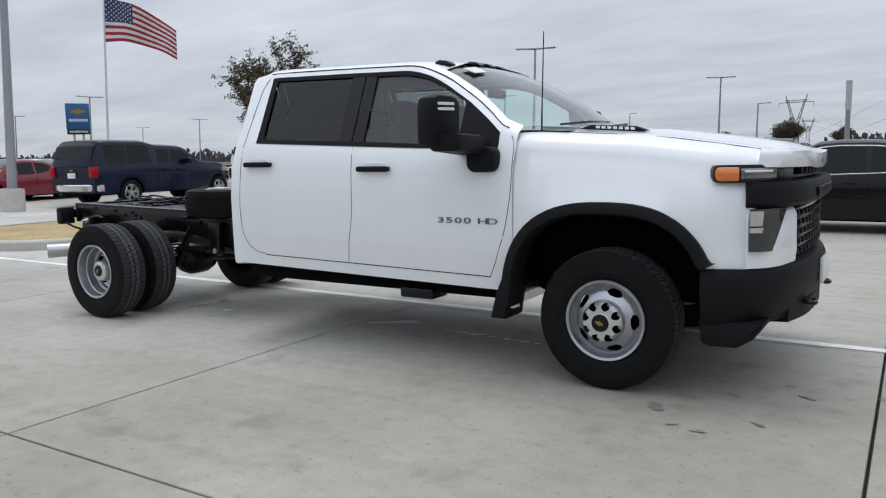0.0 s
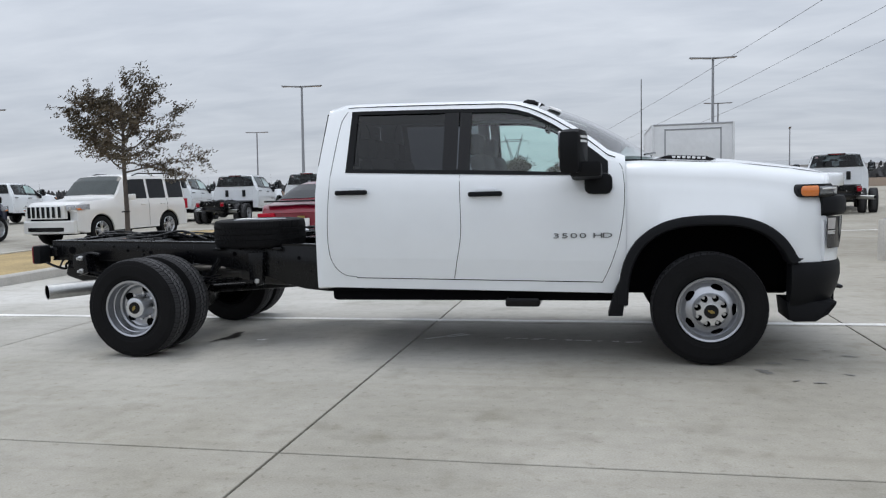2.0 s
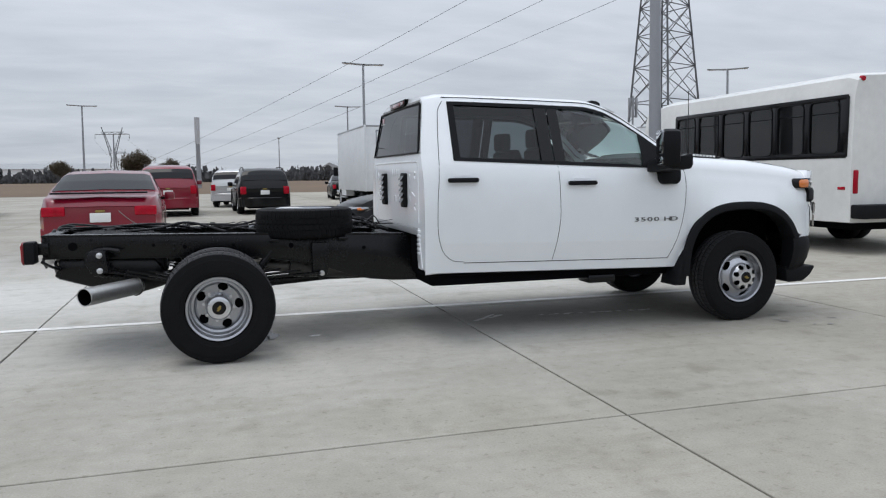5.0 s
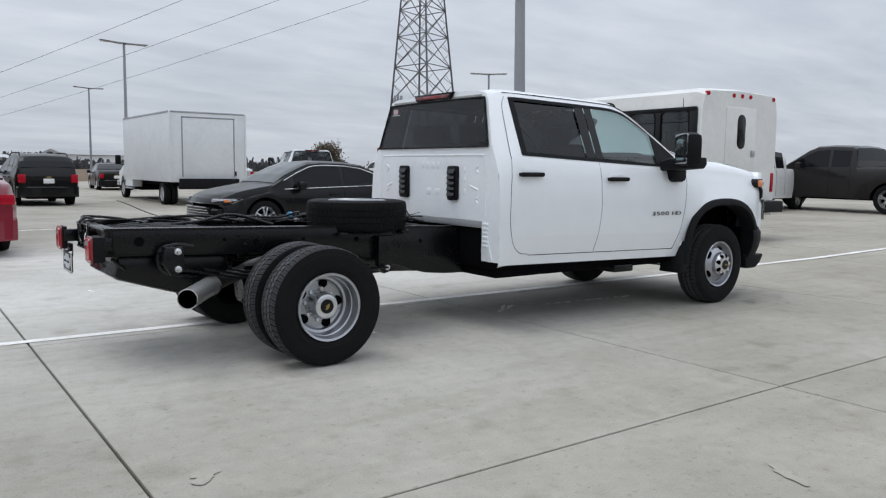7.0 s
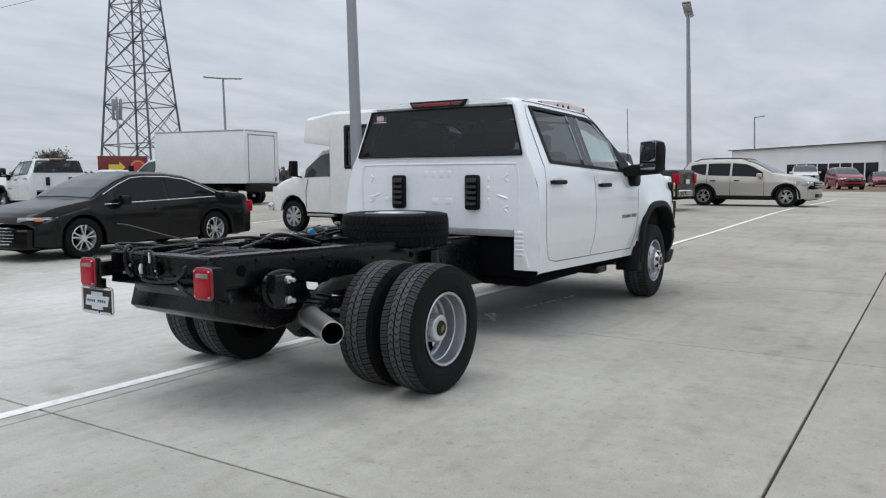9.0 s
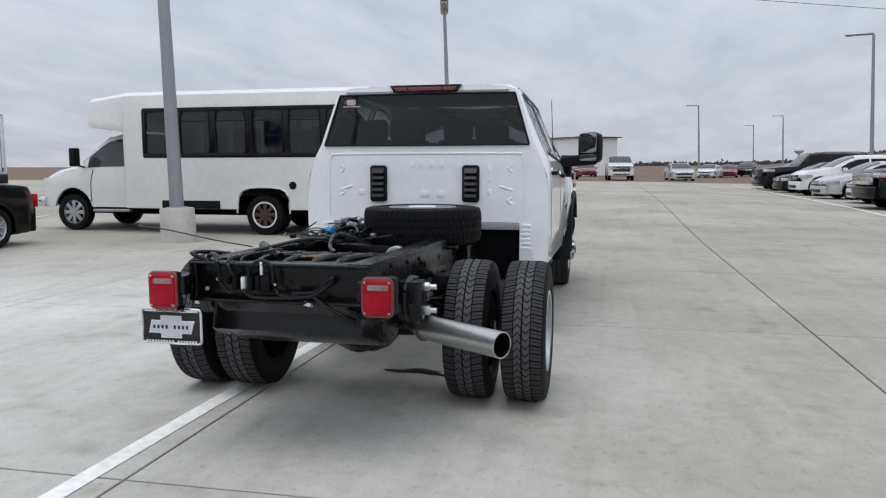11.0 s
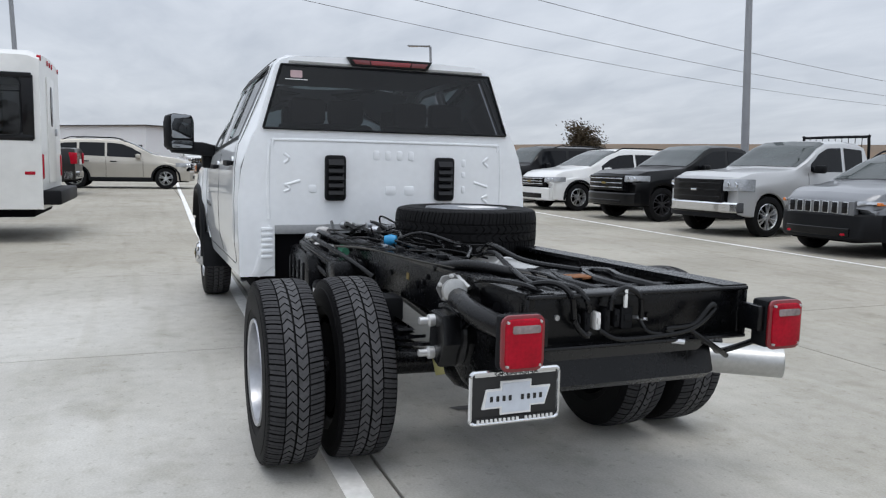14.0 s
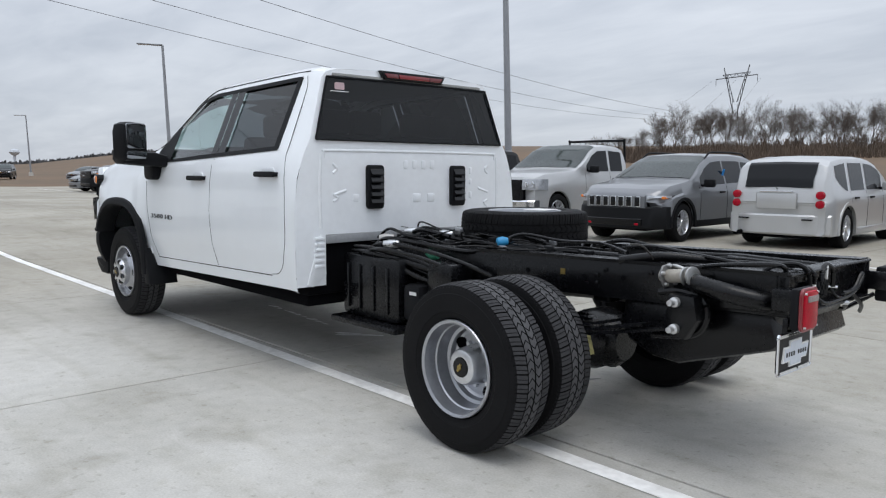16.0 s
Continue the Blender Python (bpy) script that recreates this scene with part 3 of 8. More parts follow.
def vehicle(name, label, category, m, shape, L, W, H, wb, rear_axle, R, body, spokes=5, rim=None, clad=None, face="bars", lamps="wide", rails=False, plate=True, group="", grille_mat=None, detail=True, tail="side", bumper=None, mirror=None, spoiler=False, chrome_line=False):
    """A parked vehicle: pressed shell, glass, lamps, grille, bumpers, mirrors, handles and wheels. Origin on the ground under the middle; x is ahead."""
    S = SHAPES[shape]
    root = thing(name, m, label, category, group)
    hw = W / 2
    xr, xf = -L / 2 + rear_axle, -L / 2 + rear_axle + wb
    cab0, cab1 = S["cabin"]
    arch = R * 1.22

    def ring(u):
        x = -L / 2 + u * L
        zt = interp(S["top"], u) * H
        plan = 1 - 0.09 * smoothstep(0.90, 1.0, u) ** 2 - 0.10 * smoothstep(0.08, 0.0, u) ** 2
        wm = hw * plan
        zb = interp(S["belt"], u) * H
        cabin = smoothstep(cab0 - 0.01, cab0 + 0.03, u) * smoothstep(cab1 + 0.02, cab1 - 0.05, u)
        high = max(0.0, zt - zb - 0.05)
        zb = min(zb, zt - 0.05)
        inset = S["inset"] * hw * min(1.0, high / (0.36 * H)) * 1.25
        wbelt = wm - 0.045
        wt = min(wbelt - 0.04, wbelt - inset)
        zl = S["sill"] * H + 0.02 * H * (smoothstep(0.94, 1.0, u) + smoothstep(0.06, 0, u))
        for xa in (xr, xf):
            d = abs(x - xa)
            if d < arch:
                zl = max(zl, R * 0.98 + math.sqrt(max(0.0, arch ** 2 - d ** 2)) * 0.98)
        zm = min(max(0.48 * H, zl + 0.04), zb - 0.02)
        zl = min(zl, zm - 0.02)
        e = 0.16 * (zt - zb)
        pts = [(wm - 0.05, zl - 0.015), (wm - 0.012, zl), (wm - 0.004, (zl + zm) / 2), (wm, zm), (wm - 0.010, zm + 0.6 * (zb - zm)), (wbelt, zb), (wt + 0.02 + 0.02 * cabin, zt - e - 0.02), (wt, zt - e * 0.45 - 0.008), (wt * 0.86, zt - e * 0.10), (wt * 0.45, zt), (0, zt + 0.01)]
        bow = 0.31 * smoothstep(0.86, 1.0, u) - 0.06 * smoothstep(0.10, 0.0, u)
        return [(x - bow * (p[0] / hw) ** 3, -p[0], p[1]) for p in pts]

    us = sorted(set([0, .004, .012, .03, .06] + [k / 40 for k in range(3, 39)] + [.955, .975, .988, .996, 1] + [p[0] for p in S["top"]] + [(xa + L / 2 + d * arch) / L for xa in (xr, xf) for d in (-1.001, -.98, -.9, -.75, -.5, -.25, 0, .25, .5, .75, .9, .98, 1.001)]))
    us = [u for u in us if 0 <= u <= 1]
    rings = [ring(u) for u in us]
    part("body", skin(rings), body, root, angle=30)

    def side_y(u, z):
        r = ring(u)
        ys, zs = [-p[1] for p in r[1:8]], [p[2] for p in r[1:8]]
        return float(np.interp(z, zs, ys))

    # side panes
    for (u0, u1) in S["side"]:
        for sd in (1, -1):
            bm = bmesh.new()
            n = 17
            grid = []
            for k in range(n):
                u = u0 + (u1 - u0) * k / (n - 1)
                zt, zb = interp(S["top"], u) * H, interp(S["belt"], u) * H + 0.02
                if shape in ("suv", "hhr", "sedan") and u0 == S["side"][0][0]:
                    zb += .55 * (zt - .09 * H - zb) * (1 - k / (n - 1)) ** 1.6
                z1 = max(zb + 0.01, zt - (0.092 if shape == "suv" else 0.078) * H * (1 if zt > 0.9 * H else 1.15))
                grid.append([(-L / 2 + u * L, zb + (z1 - zb) * q) for q in (0, .25, .5, .75, 1)])
            V = [[bm.verts.new((x, -sd * (side_y((x + L / 2) / L, z) + 0.005), z)) for x, z in col] for col in grid]
            for a, b2 in zip(V, V[1:]):
                for q in range(4):
                    bm.faces.new((a[q], a[q + 1], b2[q + 1], b2[q]))
            part("side_window", bm, TINT, root)
    # windscreen and rear window on the top skin
    for idx, (u0, u1) in enumerate(S["glass"]):
        bm = bmesh.new()
        V = []
        for u in sorted([u0, u1] + [v for v in us if u0 + .002 < v < u1 - .002] + [u0 + (u1 - u0) * k / 9 for k in range(1, 9)]):
            r = ring(u)
            ys, zs = [0] + [-p[1] for p in r[::-1][1:6]], [r[-1][2]] + [p[2] for p in r[::-1][1:6]]
            wt = -r[7][1] * (0.985 if idx or shape != "hhr" else 0.80)
            off = 0.006 if idx else -0.006
            V.append([bm.verts.new((-L / 2 + u * L + off, y, float(np.interp(abs(y), ys, zs)) + 0.007)) for y in [wt * q for q in (-1, -.93, -.86, -.65, -.45, -.2, 0, .2, .45, .65, .86, .93, 1)]])
        for a, b2 in zip(V, V[1:]):
            for q in range(12):
                bm.faces.new((a[q], a[q + 1], b2[q + 1], b2[q]))
        part("windscreen" if idx else "rear_window", bm, SHIELD if idx else TINT, root)
    # floor pan
    bm = box(-L / 2 + 0.12, L / 2 - 0.15, -hw * 0.66, hw * 0.66, S["sill"] * H - 0.06, 0.50 * H, 0.03)
    part("underbody", bm, DARK, root)
    if clad:
        for xa in (xr, xf):
            for sd in (1, -1):
                bm = bmesh.new()
                V = []
                for k in range(13):
                    a = math.pi * k / 12
                    row = []
                    for rr, yy in ((arch - 0.01, -0.03), (arch - 0.01, 0.012), (arch + 0.05, 0.012), (arch + 0.055, -0.01)):
                        row.append(bm.verts.new((xa + rr * math.cos(a), -sd * (hw + yy - 0.004), max(S["sill"] * H, R * 0.98 + rr * math.sin(a) * 0.98 if math.sin(a) > 0.01 else S["sill"] * H))))
                    V.append(row)
                for a, b2 in zip(V, V[1:]):
                    for q in range(3):
                        bm.faces.new((a[q], a[q + 1], b2[q + 1], b2[q]))
                part("wheel_arch_trim", bm, clad, root)
        for sd in (1, -1):
            part("sill_trim", box(xr + arch, xf - arch, -sd * hw * 0.9, -sd * (hw + 0.006), S["sill"] * H - 0.03, S["sill"] * H + 0.10, 0.015), clad, root)
    # nose and tail bars that follow the plan curve
    def bar(front, w, z0, z1, proud, sweep, depth=0.10, bev=0.012):
        bm = bmesh.new()
        n = 22
        sgn = 1 if front else -1
        V = []
        for k in range(n + 1):
            y = -w + 2 * w * k / n
            q = abs(y) / hw
            x = L / 2 + proud - sweep * q ** 3
            V.append([bm.verts.new((sgn * xx, y, zz)) for xx, zz in ((x - depth, z0), (x - bev, z0), (x, z0 + bev), (x, z1 - bev), (x - bev, z1), (x - depth, z1))])
        for a, b2 in zip(V, V[1:]):
            for q in range(5):
                bm.faces.new((a[q], a[q + 1], b2[q + 1], b2[q]))
        bm.faces.new(V[0])
        bm.faces.new(V[-1])
        return bm
    gm = grille_mat or GLOSSBLACK
    bump_mat = bumper or body
    zh = interp(S["top"], 0.985) * H
    if detail:
        part("front_bumper", bar(True, hw * (0.985 if bumper == PLASTIC else 0.93 if bumper else 0.87), 0.245 * H if bumper == CHROME else S["sill"] * H - 0.02, (0.40 if bumper == PLASTIC else 0.345 if bumper == CHROME else 0.36) * H, 0.05 if bumper else 0.02, 0.36 if bumper == PLASTIC else 0.30 if bumper else 0.22, 0.20, 0.03), bump_mat, root)
        if bumper == CHROME:
            part("lower_valance", bar(True, hw * 0.90, 0.185 * H, 0.247 * H, 0.012, 0.30, 0.20, 0.02), PLASTIC, root)
        part("air_intake", bar(True, hw * 0.62, S["sill"] * H + 0.04, 0.27 * H, 0.030 if bumper == CHROME else 0.066 if bumper else 0.042, 0.30), GLOSSBLACK, root)
        gw = hw * (0.66 if face != "small" else 0.36)
        z0, z1 = 0.385 * H, zh - 0.02
        if face == "tall":
            z0 = 0.35 * H
        if face == "sport":
            gw, z0, z1 = hw * 0.66, 0.20 * H, 0.375 * H
        g = part("grille", bar(True, gw, z0, z1, 0.034 if face == "sport" else 0.018, 0.22), gm, root)
        if face == "sport":
            for k in range(6):
                zz = z0 + (z1 - z0) * k / 5 - .006
                wk = gw * (0.80 + 0.20 * math.sin(math.pi * (k + .6) / 6.2))
                part("grille_bar", bar(True, wk, zz, zz + (0.016 if k in (0, 5) else 0.010), 0.046, 0.22, 0.03, 0.003), CHROME, g, "thin chrome grille bar")
            part("nose_line", bar(True, hw * 0.42, 0.425 * H, 0.433 * H, 0.030, 0.24, 0.03, 0.002), CHROME, g)
            for sd in (1, -1):
                part("fog_strip", box(L / 2 - 0.26, L / 2 - 0.12, -sd * hw * 0.74, -sd * hw * 0.86, 0.255 * H, 0.285 * H, 0.01), CLEAR_LENS, g, "bright daytime lamp strip")
        if face in ("bars", "tall", "small"):
            for k in range(3):
                zz = z0 + (z1 - z0) * (k + 0.6) / 3.3
                part("grille_bar", bar(True, gw * 0.97, zz, zz + 0.022, 0.028, 0.22, 0.03, 0.006), CHROME if face != "tall" else gm, g)
        if face == "slots":
            for k in range(7):
                yy = gw * 0.92 * (k - 3) / 3.5
                part("slot_trim", box(L / 2 - 0.02, L / 2 + 0.026 - 0.22 * (abs(yy) / hw) ** 3, yy - gw * 0.10, yy + gw * 0.10, z0 + 0.022, z1 - 0.012, 0.014), ALLOY, g)
                part("grille_slot", box(L / 2 - 0.02, L / 2 + 0.030 - 0.22 * (abs(yy) / hw) ** 3, yy - gw * 0.085, yy + gw * 0.085, z0 + 0.03, z1 - 0.02, 0.012), GLOSSBLACK, g)
        if face not in ("slots", "sport"):
            part("emblem", box(L / 2 + 0.01, L / 2 + 0.034, -0.075, 0.075, (z0 + z1) / 2 - 0.02, (z0 + z1) / 2 + 0.025, 0.008), GOLD if face == "bars" else CHROME, g)
        for sd in (1, -1):
            hl = bmesh.new()
            V = []
            hz0, hz1 = {"tall": (zh - 0.25, zh - 0.01), "slim": (zh - 0.10, zh - 0.015)}.get(lamps, (zh - 0.17, zh - 0.005))
            for k in range(8):
                y = gw + 0.015 + (hw * 0.985 - gw) * k / 7
                x = L / 2 + 0.02 - 0.34 * (y / hw) ** 3
                if k == 7:
                    x -= 0.14
                dz = {"wide": 0.03, "slim": 0.07}.get(lamps, 0) * k / 7
                V.append([hl.verts.new((xx, -sd * y, zz)) for xx, zz in ((x - 0.12, hz0 + dz), (x, hz0 + dz + 0.012), (x + 0.004, (hz0 + hz1) / 2), (x - 0.012, hz1), (x - 0.12, hz1))])
            for a, b2 in zip(V, V[1:]):
                for q in range(4):
                    hl.faces.new((a[q], a[q + 1], b2[q + 1], b2[q]))
            hl.faces.new(V[0])
            hl.faces.new(V[-1])
            h = part("headlamp", hl, LAMP, root)
            for k in (0, 1) if lamps != "slim" else ():
                yb = gw + (hw * 0.97 - gw) * (0.30 + 0.36 * k)
                part("lamp_bowl", lathe([(-.03, .05), (0, .052), (.006, .044), (-.002, .03), (-.004, .001)], 14, "x", m=Matrix.Translation((L / 2 + 0.026 - 0.34 * (yb / hw) ** 3, -sd * yb, (hz0 + hz1) / 2 + .01))), CHROME, h)
            xx = L / 2 - 0.34 * 0.86 ** 3
            if shape in ("boxy", "camper") or lamps == "slim":
                part("turn_lamp", box(xx - 0.16, xx - 0.02, -sd * hw * 0.90, -sd * (hw * 0.965), hz0 + 0.02, hz0 + 0.07, 0.01), AMBER, h)
            part("fog_lamp", lathe([(L / 2 - 0.22, 0.001), (L / 2 - 0.13, 0.045), (L / 2 - 0.20, 0.055)], 14, "x", m=Matrix.Translation((0, -sd * hw * 0.74, 0.25 * H))), LAMP, root)
        # tail
        part("rear_bumper", bar(False, hw * 0.97, 0.235 * H if bumper == CHROME else S["sill"] * H, (0.335 if bumper == CHROME else 0.37) * H, 0.05, 0.20, 0.28, 0.03), bump_mat if bumper != CHROME else CHROME, root)
        for sd in (1, -1):
            if tail == "round":
                for zz in (0.565, 0.47):
                    part("tail_lamp", lathe([(-L / 2 + 0.06, 0.072), (-L / 2 - 0.002, 0.066), (-L / 2 - 0.010, 0.05), (-L / 2 - 0.014, 0.001)], 18, "x", m=Matrix.Translation((0, -sd * hw * 0.80, zz * H + 0.02))), RED_LENS, root)
            else:
                ww = 0.20 if tail == "side" else 0.34
                hh = (0.44, 0.60) if tail == "side" else (0.50, 0.60)
                part("tail_lamp", box(-L / 2 + 0.20, -L / 2 - 0.008, -sd * (hw * 0.925), -sd * (hw * 0.925 - ww), hh[0] * H, hh[1] * H, 0.02), RED_LENS, root)
        if plate:
            part("licence_plate", box(-L / 2 - 0.012, -L / 2 + 0.02, -0.155, 0.155, 0.43 * H, 0.43 * H + 0.15, 0.004), PAPER, root)
        part("rear_emblem", box(-L / 2 - 0.010, -L / 2 + 0.02, -0.07, 0.07, 0.535 * H, 0.535 * H + 0.04, 0.006), GOLD, root)
        # mirrors, handles, shut lines
        um = S["side"][-1][1] - 0.02
        zmr = interp(S["belt"], um) * H
        ym = side_y(um, zmr)
        for sd in (1, -1):
            mb = box(-L / 2 + um * L - 0.07, -L / 2 + um * L + 0.09, -sd * (ym + 0.05), -sd * (ym + 0.24), zmr - 0.01, zmr + 0.15, 0.035)
            mr = part("mirror", mb, mirror or body, root)
            part("mirror_arm", box(-L / 2 + um * L - 0.03, -L / 2 + um * L + 0.05, -sd * (ym - 0.02), -sd * (ym + 0.08), zmr, zmr + 0.05, 0.01), PLASTIC, mr)
            for (u0, u1) in S["side"][-2:]:
                uu = u0 + 0.025
                zz = 0.53 * H
                part("door_handle", box(-L / 2 + uu * L - 0.02, -L / 2 + uu * L + 0.18, -sd * (side_y(uu, zz) - 0.01), -sd * (side_y(uu, zz) + 0.03), zz, zz + 0.035, 0.012), body if clad is None else PLASTIC, root)
            for uu in [S["side"][-1][0] - 0.008, S["side"][-1][1] + 0.012, S["side"][-2][0] - 0.004]:
                pts = [(-L / 2 + uu * L, -sd * (side_y(uu, z) - 0.001), z) for z in np.linspace(S["sill"] * H + 0.06, interp(S["belt"], uu) * H, 7)]
                part("door_gap", tube(pts, 0.006, 6, smooth=0), GLOSSBLACK, root)
    if rails:
        for sd in (1, -1):
            u0, u1 = S["side"][0][0] + 0.02, S["side"][-1][1] - 0.10
            P = []
            for k in range(9):
                u = u0 + (u1 - u0) * k / 8
                r = ring(u)
                P.append((r[7][0], sd * -r[7][1] * 0.97 * -1, r[7][2] + (0.075 if 0 < k < 8 else 0.0)))
            part("roof_rail", tube(P, 0.018, 8), PLASTIC, root)
    if chrome_line:
        for sd in (1, -1):
            u0, u1 = S["side"][0][0] - .035, S["side"][-1][1] + .045
            up, low = [], []
            for k in range(25):
                u = u0 + (u1 - u0) * k / 24
                zt, zb = interp(S["top"], u) * H, interp(S["belt"], u) * H + .012
                z1 = max(zb + .004, zt - 0.062 * H)
                up.append((-L / 2 + u * L, -sd * (side_y(u, z1) + .006), z1))
                low.append((-L / 2 + u * L, -sd * (side_y(u, zb) + .006), zb))
            part("window_trim", tube(up, .009, 6, smooth=0), CHROME, root, "bright chrome window trim")
            part("window_trim", tube(low, .008, 6, smooth=0), CHROME, root)
    if spoiler:
        part("spoiler", box(-L / 2 + 0.02, -L / 2 + 0.20, -hw * 0.78, hw * 0.78, 0.735 * H, 0.755 * H, 0.008), GLOSSBLACK, root)
    for xa in (xr, xf):
        for sd in (1, -1):
            put_wheel(root, xa, -sd * (hw - 0.125), R, 0.235, spokes, rim or ALLOY)
    return root


# paints of the parked vehicles
BLACKP = paint("black_car_paint", (0.003, 0.0032, 0.0038))
NAVY = paint("navy_car_paint", (0.004, 0.008, 0.028))
REDP = paint("dark_red_car_paint", (0.20, 0.003, 0.018), 0.1)
SILVER = paint("silver_car_paint", (0.50, 0.505, 0.51), 0.30)
GREY = paint("grey_car_paint", (0.185, 0.192, 0.205), 0.35)
GOLDP = paint("champagne_car_paint", (0.47, 0.44, 0.385), 0.35)
CARW = paint("white_suv_paint", (0.74, 0.74, 0.73))
TAUPE = paint("dark_taupe_car_paint", (0.022, 0.020, 0.020), 0.3)


def at(x, y, heading):
    return pose(x, y, gz(x, y), 0, 0, heading)


ROW = 93  # heading of the angled row
CHEROKEE = vehicle("suv", "grey compact SUV with roof rails and a seven-slot grille", "car", at(1.55, -10.74, ROW), "suv", 4.62, 1.86, 1.68, 2.70, 0.98, 0.36, GREY, clad=PLASTIC, face="slots", lamps="slim", grille_mat=GREY, rails=True, mirror=PLASTIC, bumper=PLASTIC, group="cars in the angled row")
SILVER_PICKUP = vehicle("pickup_truck", "silver pickup truck with black grille and chrome bumper", "truck", at(5.02, -11.77, ROW), "pickup", 5.88, 2.03, 1.95, 3.68, 1.22, 0.40, SILVER, spokes=6, face="tall", lamps="tall", bumper=CHROME, grille_mat=GLOSSBLACK, mirror=PLASTIC, group="cars in the angled row")
vehicle("pickup_truck", "black pickup truck with large dark alloy wheels", "truck", at(8.68, -11.99, ROW), "pickup", 5.84, 2.03, 1.89, 3.64, 1.20, 0.41, BLACKP, spokes=6, rim=DARKALLOY, face="bars", lamps="wide", bumper=BLACKP, grille_mat=GLOSSBLACK, group="cars in the angled row")
vehicle("suv", "white crossover SUV with dark lower trim and alloy wheels", "car", at(12.24, -11.45, ROW), "suv", 5.17, 1.99, 1.80, 3.02, 1.1, 0.385, CARW, clad=PLASTIC, spokes=5, rails=True, group="cars in the angled row")
vehicle("suv", "black full-size SUV with a chrome grille", "car", at(15.87, -11.16, ROW), "boxy", 5.18, 2.04, 1.89, 2.95, 1.15, 0.40, BLACKP, spokes=5, rails=True, face="bars", grille_mat=CHROME, group="cars in the angled row")
vehicle("sedan", "white coupe with multi-spoke alloy wheels in the angled row", "car", at(19.34, -11.66, ROW), "sedan", 4.6, 1.80, 1.39, 2.76, 0.98, 0.33, CARW, spokes=10, face="small", group="cars in the angled row")
vehicle("sedan", "silver sedan parked in the angled row", "car", at(22.95, -11.53, ROW), "sedan", 4.85, 1.82, 1.42, 2.77, 1.0, 0.33, SILVER, spokes=7, face="small", group="cars in the angled row")
vehicle("suv", "white crossover SUV parked in the angled row", "car", at(26.37, -11.38, ROW), "suv", 4.77, 1.84, 1.70, 2.86, 1.0, 0.36, CARW, clad=PLASTIC, group="cars in the angled row")
vehicle("sedan", "dark grey sedan parked in the angled row", "car", at(29.64, -11.35, ROW), "sedan", 4.7, 1.80, 1.42, 2.75, 1.0, 0.33, TAUPE, group="cars in the angled row")
vehicle("suv", "black full-size SUV with a roof rack", "car", at(33.07, -11.42, ROW), "boxy", 5.2, 2.04, 1.92, 2.95, 1.15, 0.41, BLACKP, rails=True, face="tall", bumper=PLASTIC, group="cars in the angled row")
vehicle("sedan", "grey sedan parked beyond the black SUV", "car", at(36.34, -11.55, ROW), "sedan", 4.7, 1.80, 1.42, 2.75, 1.0, 0.33, GREY, group="cars in the angled row")
WAGON = vehicle("wagon", "silver retro wagon with round red tail lamps", "car", at(-0.96, -11.85, ROW + 180), "hhr", 4.48, 1.76, 1.60, 2.63, 0.92, 0.345, SILVER, clad=SILVER, tail="round", spokes=5, group="cars in the angled row")
vehicle("hatchback", "dark blue car parked beside the silver wagon", "car", at(-4.35, -11.8, ROW), "suv", 4.5, 1.80, 1.60, 2.65, 0.95, 0.34, NAVY, group="cars in the angled row")
vehicle("sedan", "black sedan with chrome window trim parked side-on", "car", at(0.50, 9.30, 181), "sedan", 4.93, 1.85, 1.46, 2.83, 1.05, 0.34, BLACKP, spokes=5, face="sport", lamps="slim", grille_mat=GLOSSBLACK, chrome_line=True)
vehicle("sedan", "dark red sedan with a small boot spoiler, seen from behind", "car", at(-6.3, 9.2, 92), "sedan", 5.09, 1.85, 1.49, 2.81, 1.15, 0.34, REDP, spokes=5, spoiler=True, tail="wide")
vehicle("suv", "dark red mid-size SUV seen from behind", "car", at(-5.95, 23.6, 92), "suv", 5.19, 2.0, 1.79, 3.07, 1.1, 0.38, REDP, clad=PLASTIC, rails=True)
vehicle("suv", "silver SUV parked beyond the dark red SUV", "car", at(-3.2, 31.0, 80), "suv", 4.7, 1.85, 1.70, 2.8, 1.0, 0.36, SILVER)
vehicle("suv", "black compact SUV seen from behind with red tail lamps", "car", at(-2.7, 23.6, 92), "suv", 4.65, 1.84, 1.66, 2.73, 1.0, 0.36, BLACKP, clad=PLASTIC, rails=True)
vehicle("suv", "white boxy SUV with seven-slot grille behind the tree", "car", at(-14.75, 13.1, 264), "boxy", 4.79, 1.90, 1.90, 2.78, 1.0, 0.38, CARW, face="slots", grille_mat=CARW, rails=True, spokes=5)
vehicle("pickup_truck", "navy blue pickup truck with a matching camper shell over its bed", "truck", at(-19.35, 10.95, 95), "camper", 5.6, 2.0, 1.93, 3.65, 1.25, 0.38, NAVY, bumper=CHROME, spokes=5)
vehicle("sedan", "dark red sedan parked beside the navy pickup", "car", at(-24.9, 9.6, 283), "sedan", 4.9, 1.85, 1.42, 2.8, 1.05, 0.33, REDP)
vehicle("sedan", "white sedan parked behind the dark red sedan", "car", at(-26.5, 11.5, 30), "sedan", 4.8, 1.82, 1.42, 2.8, 1.05, 0.33, CARW)
vehicle("suv", "champagne gold crossover SUV parked side-on", "car", at(21.45, 2.25, 266), "suv", 4.77, 1.84, 1.70, 2.86, 1.0, 0.36, GOLDP, spokes=5, clad=PLASTIC, rails=True)
vehicle("pickup_truck", "dark grey full-size pickup truck parked beyond the bus", "truck", at(17.05, 6.35, 88), "pickup", 6.2, 2.03, 1.98, 3.97, 1.25, 0.41, TAUPE, bumper=CHROME)
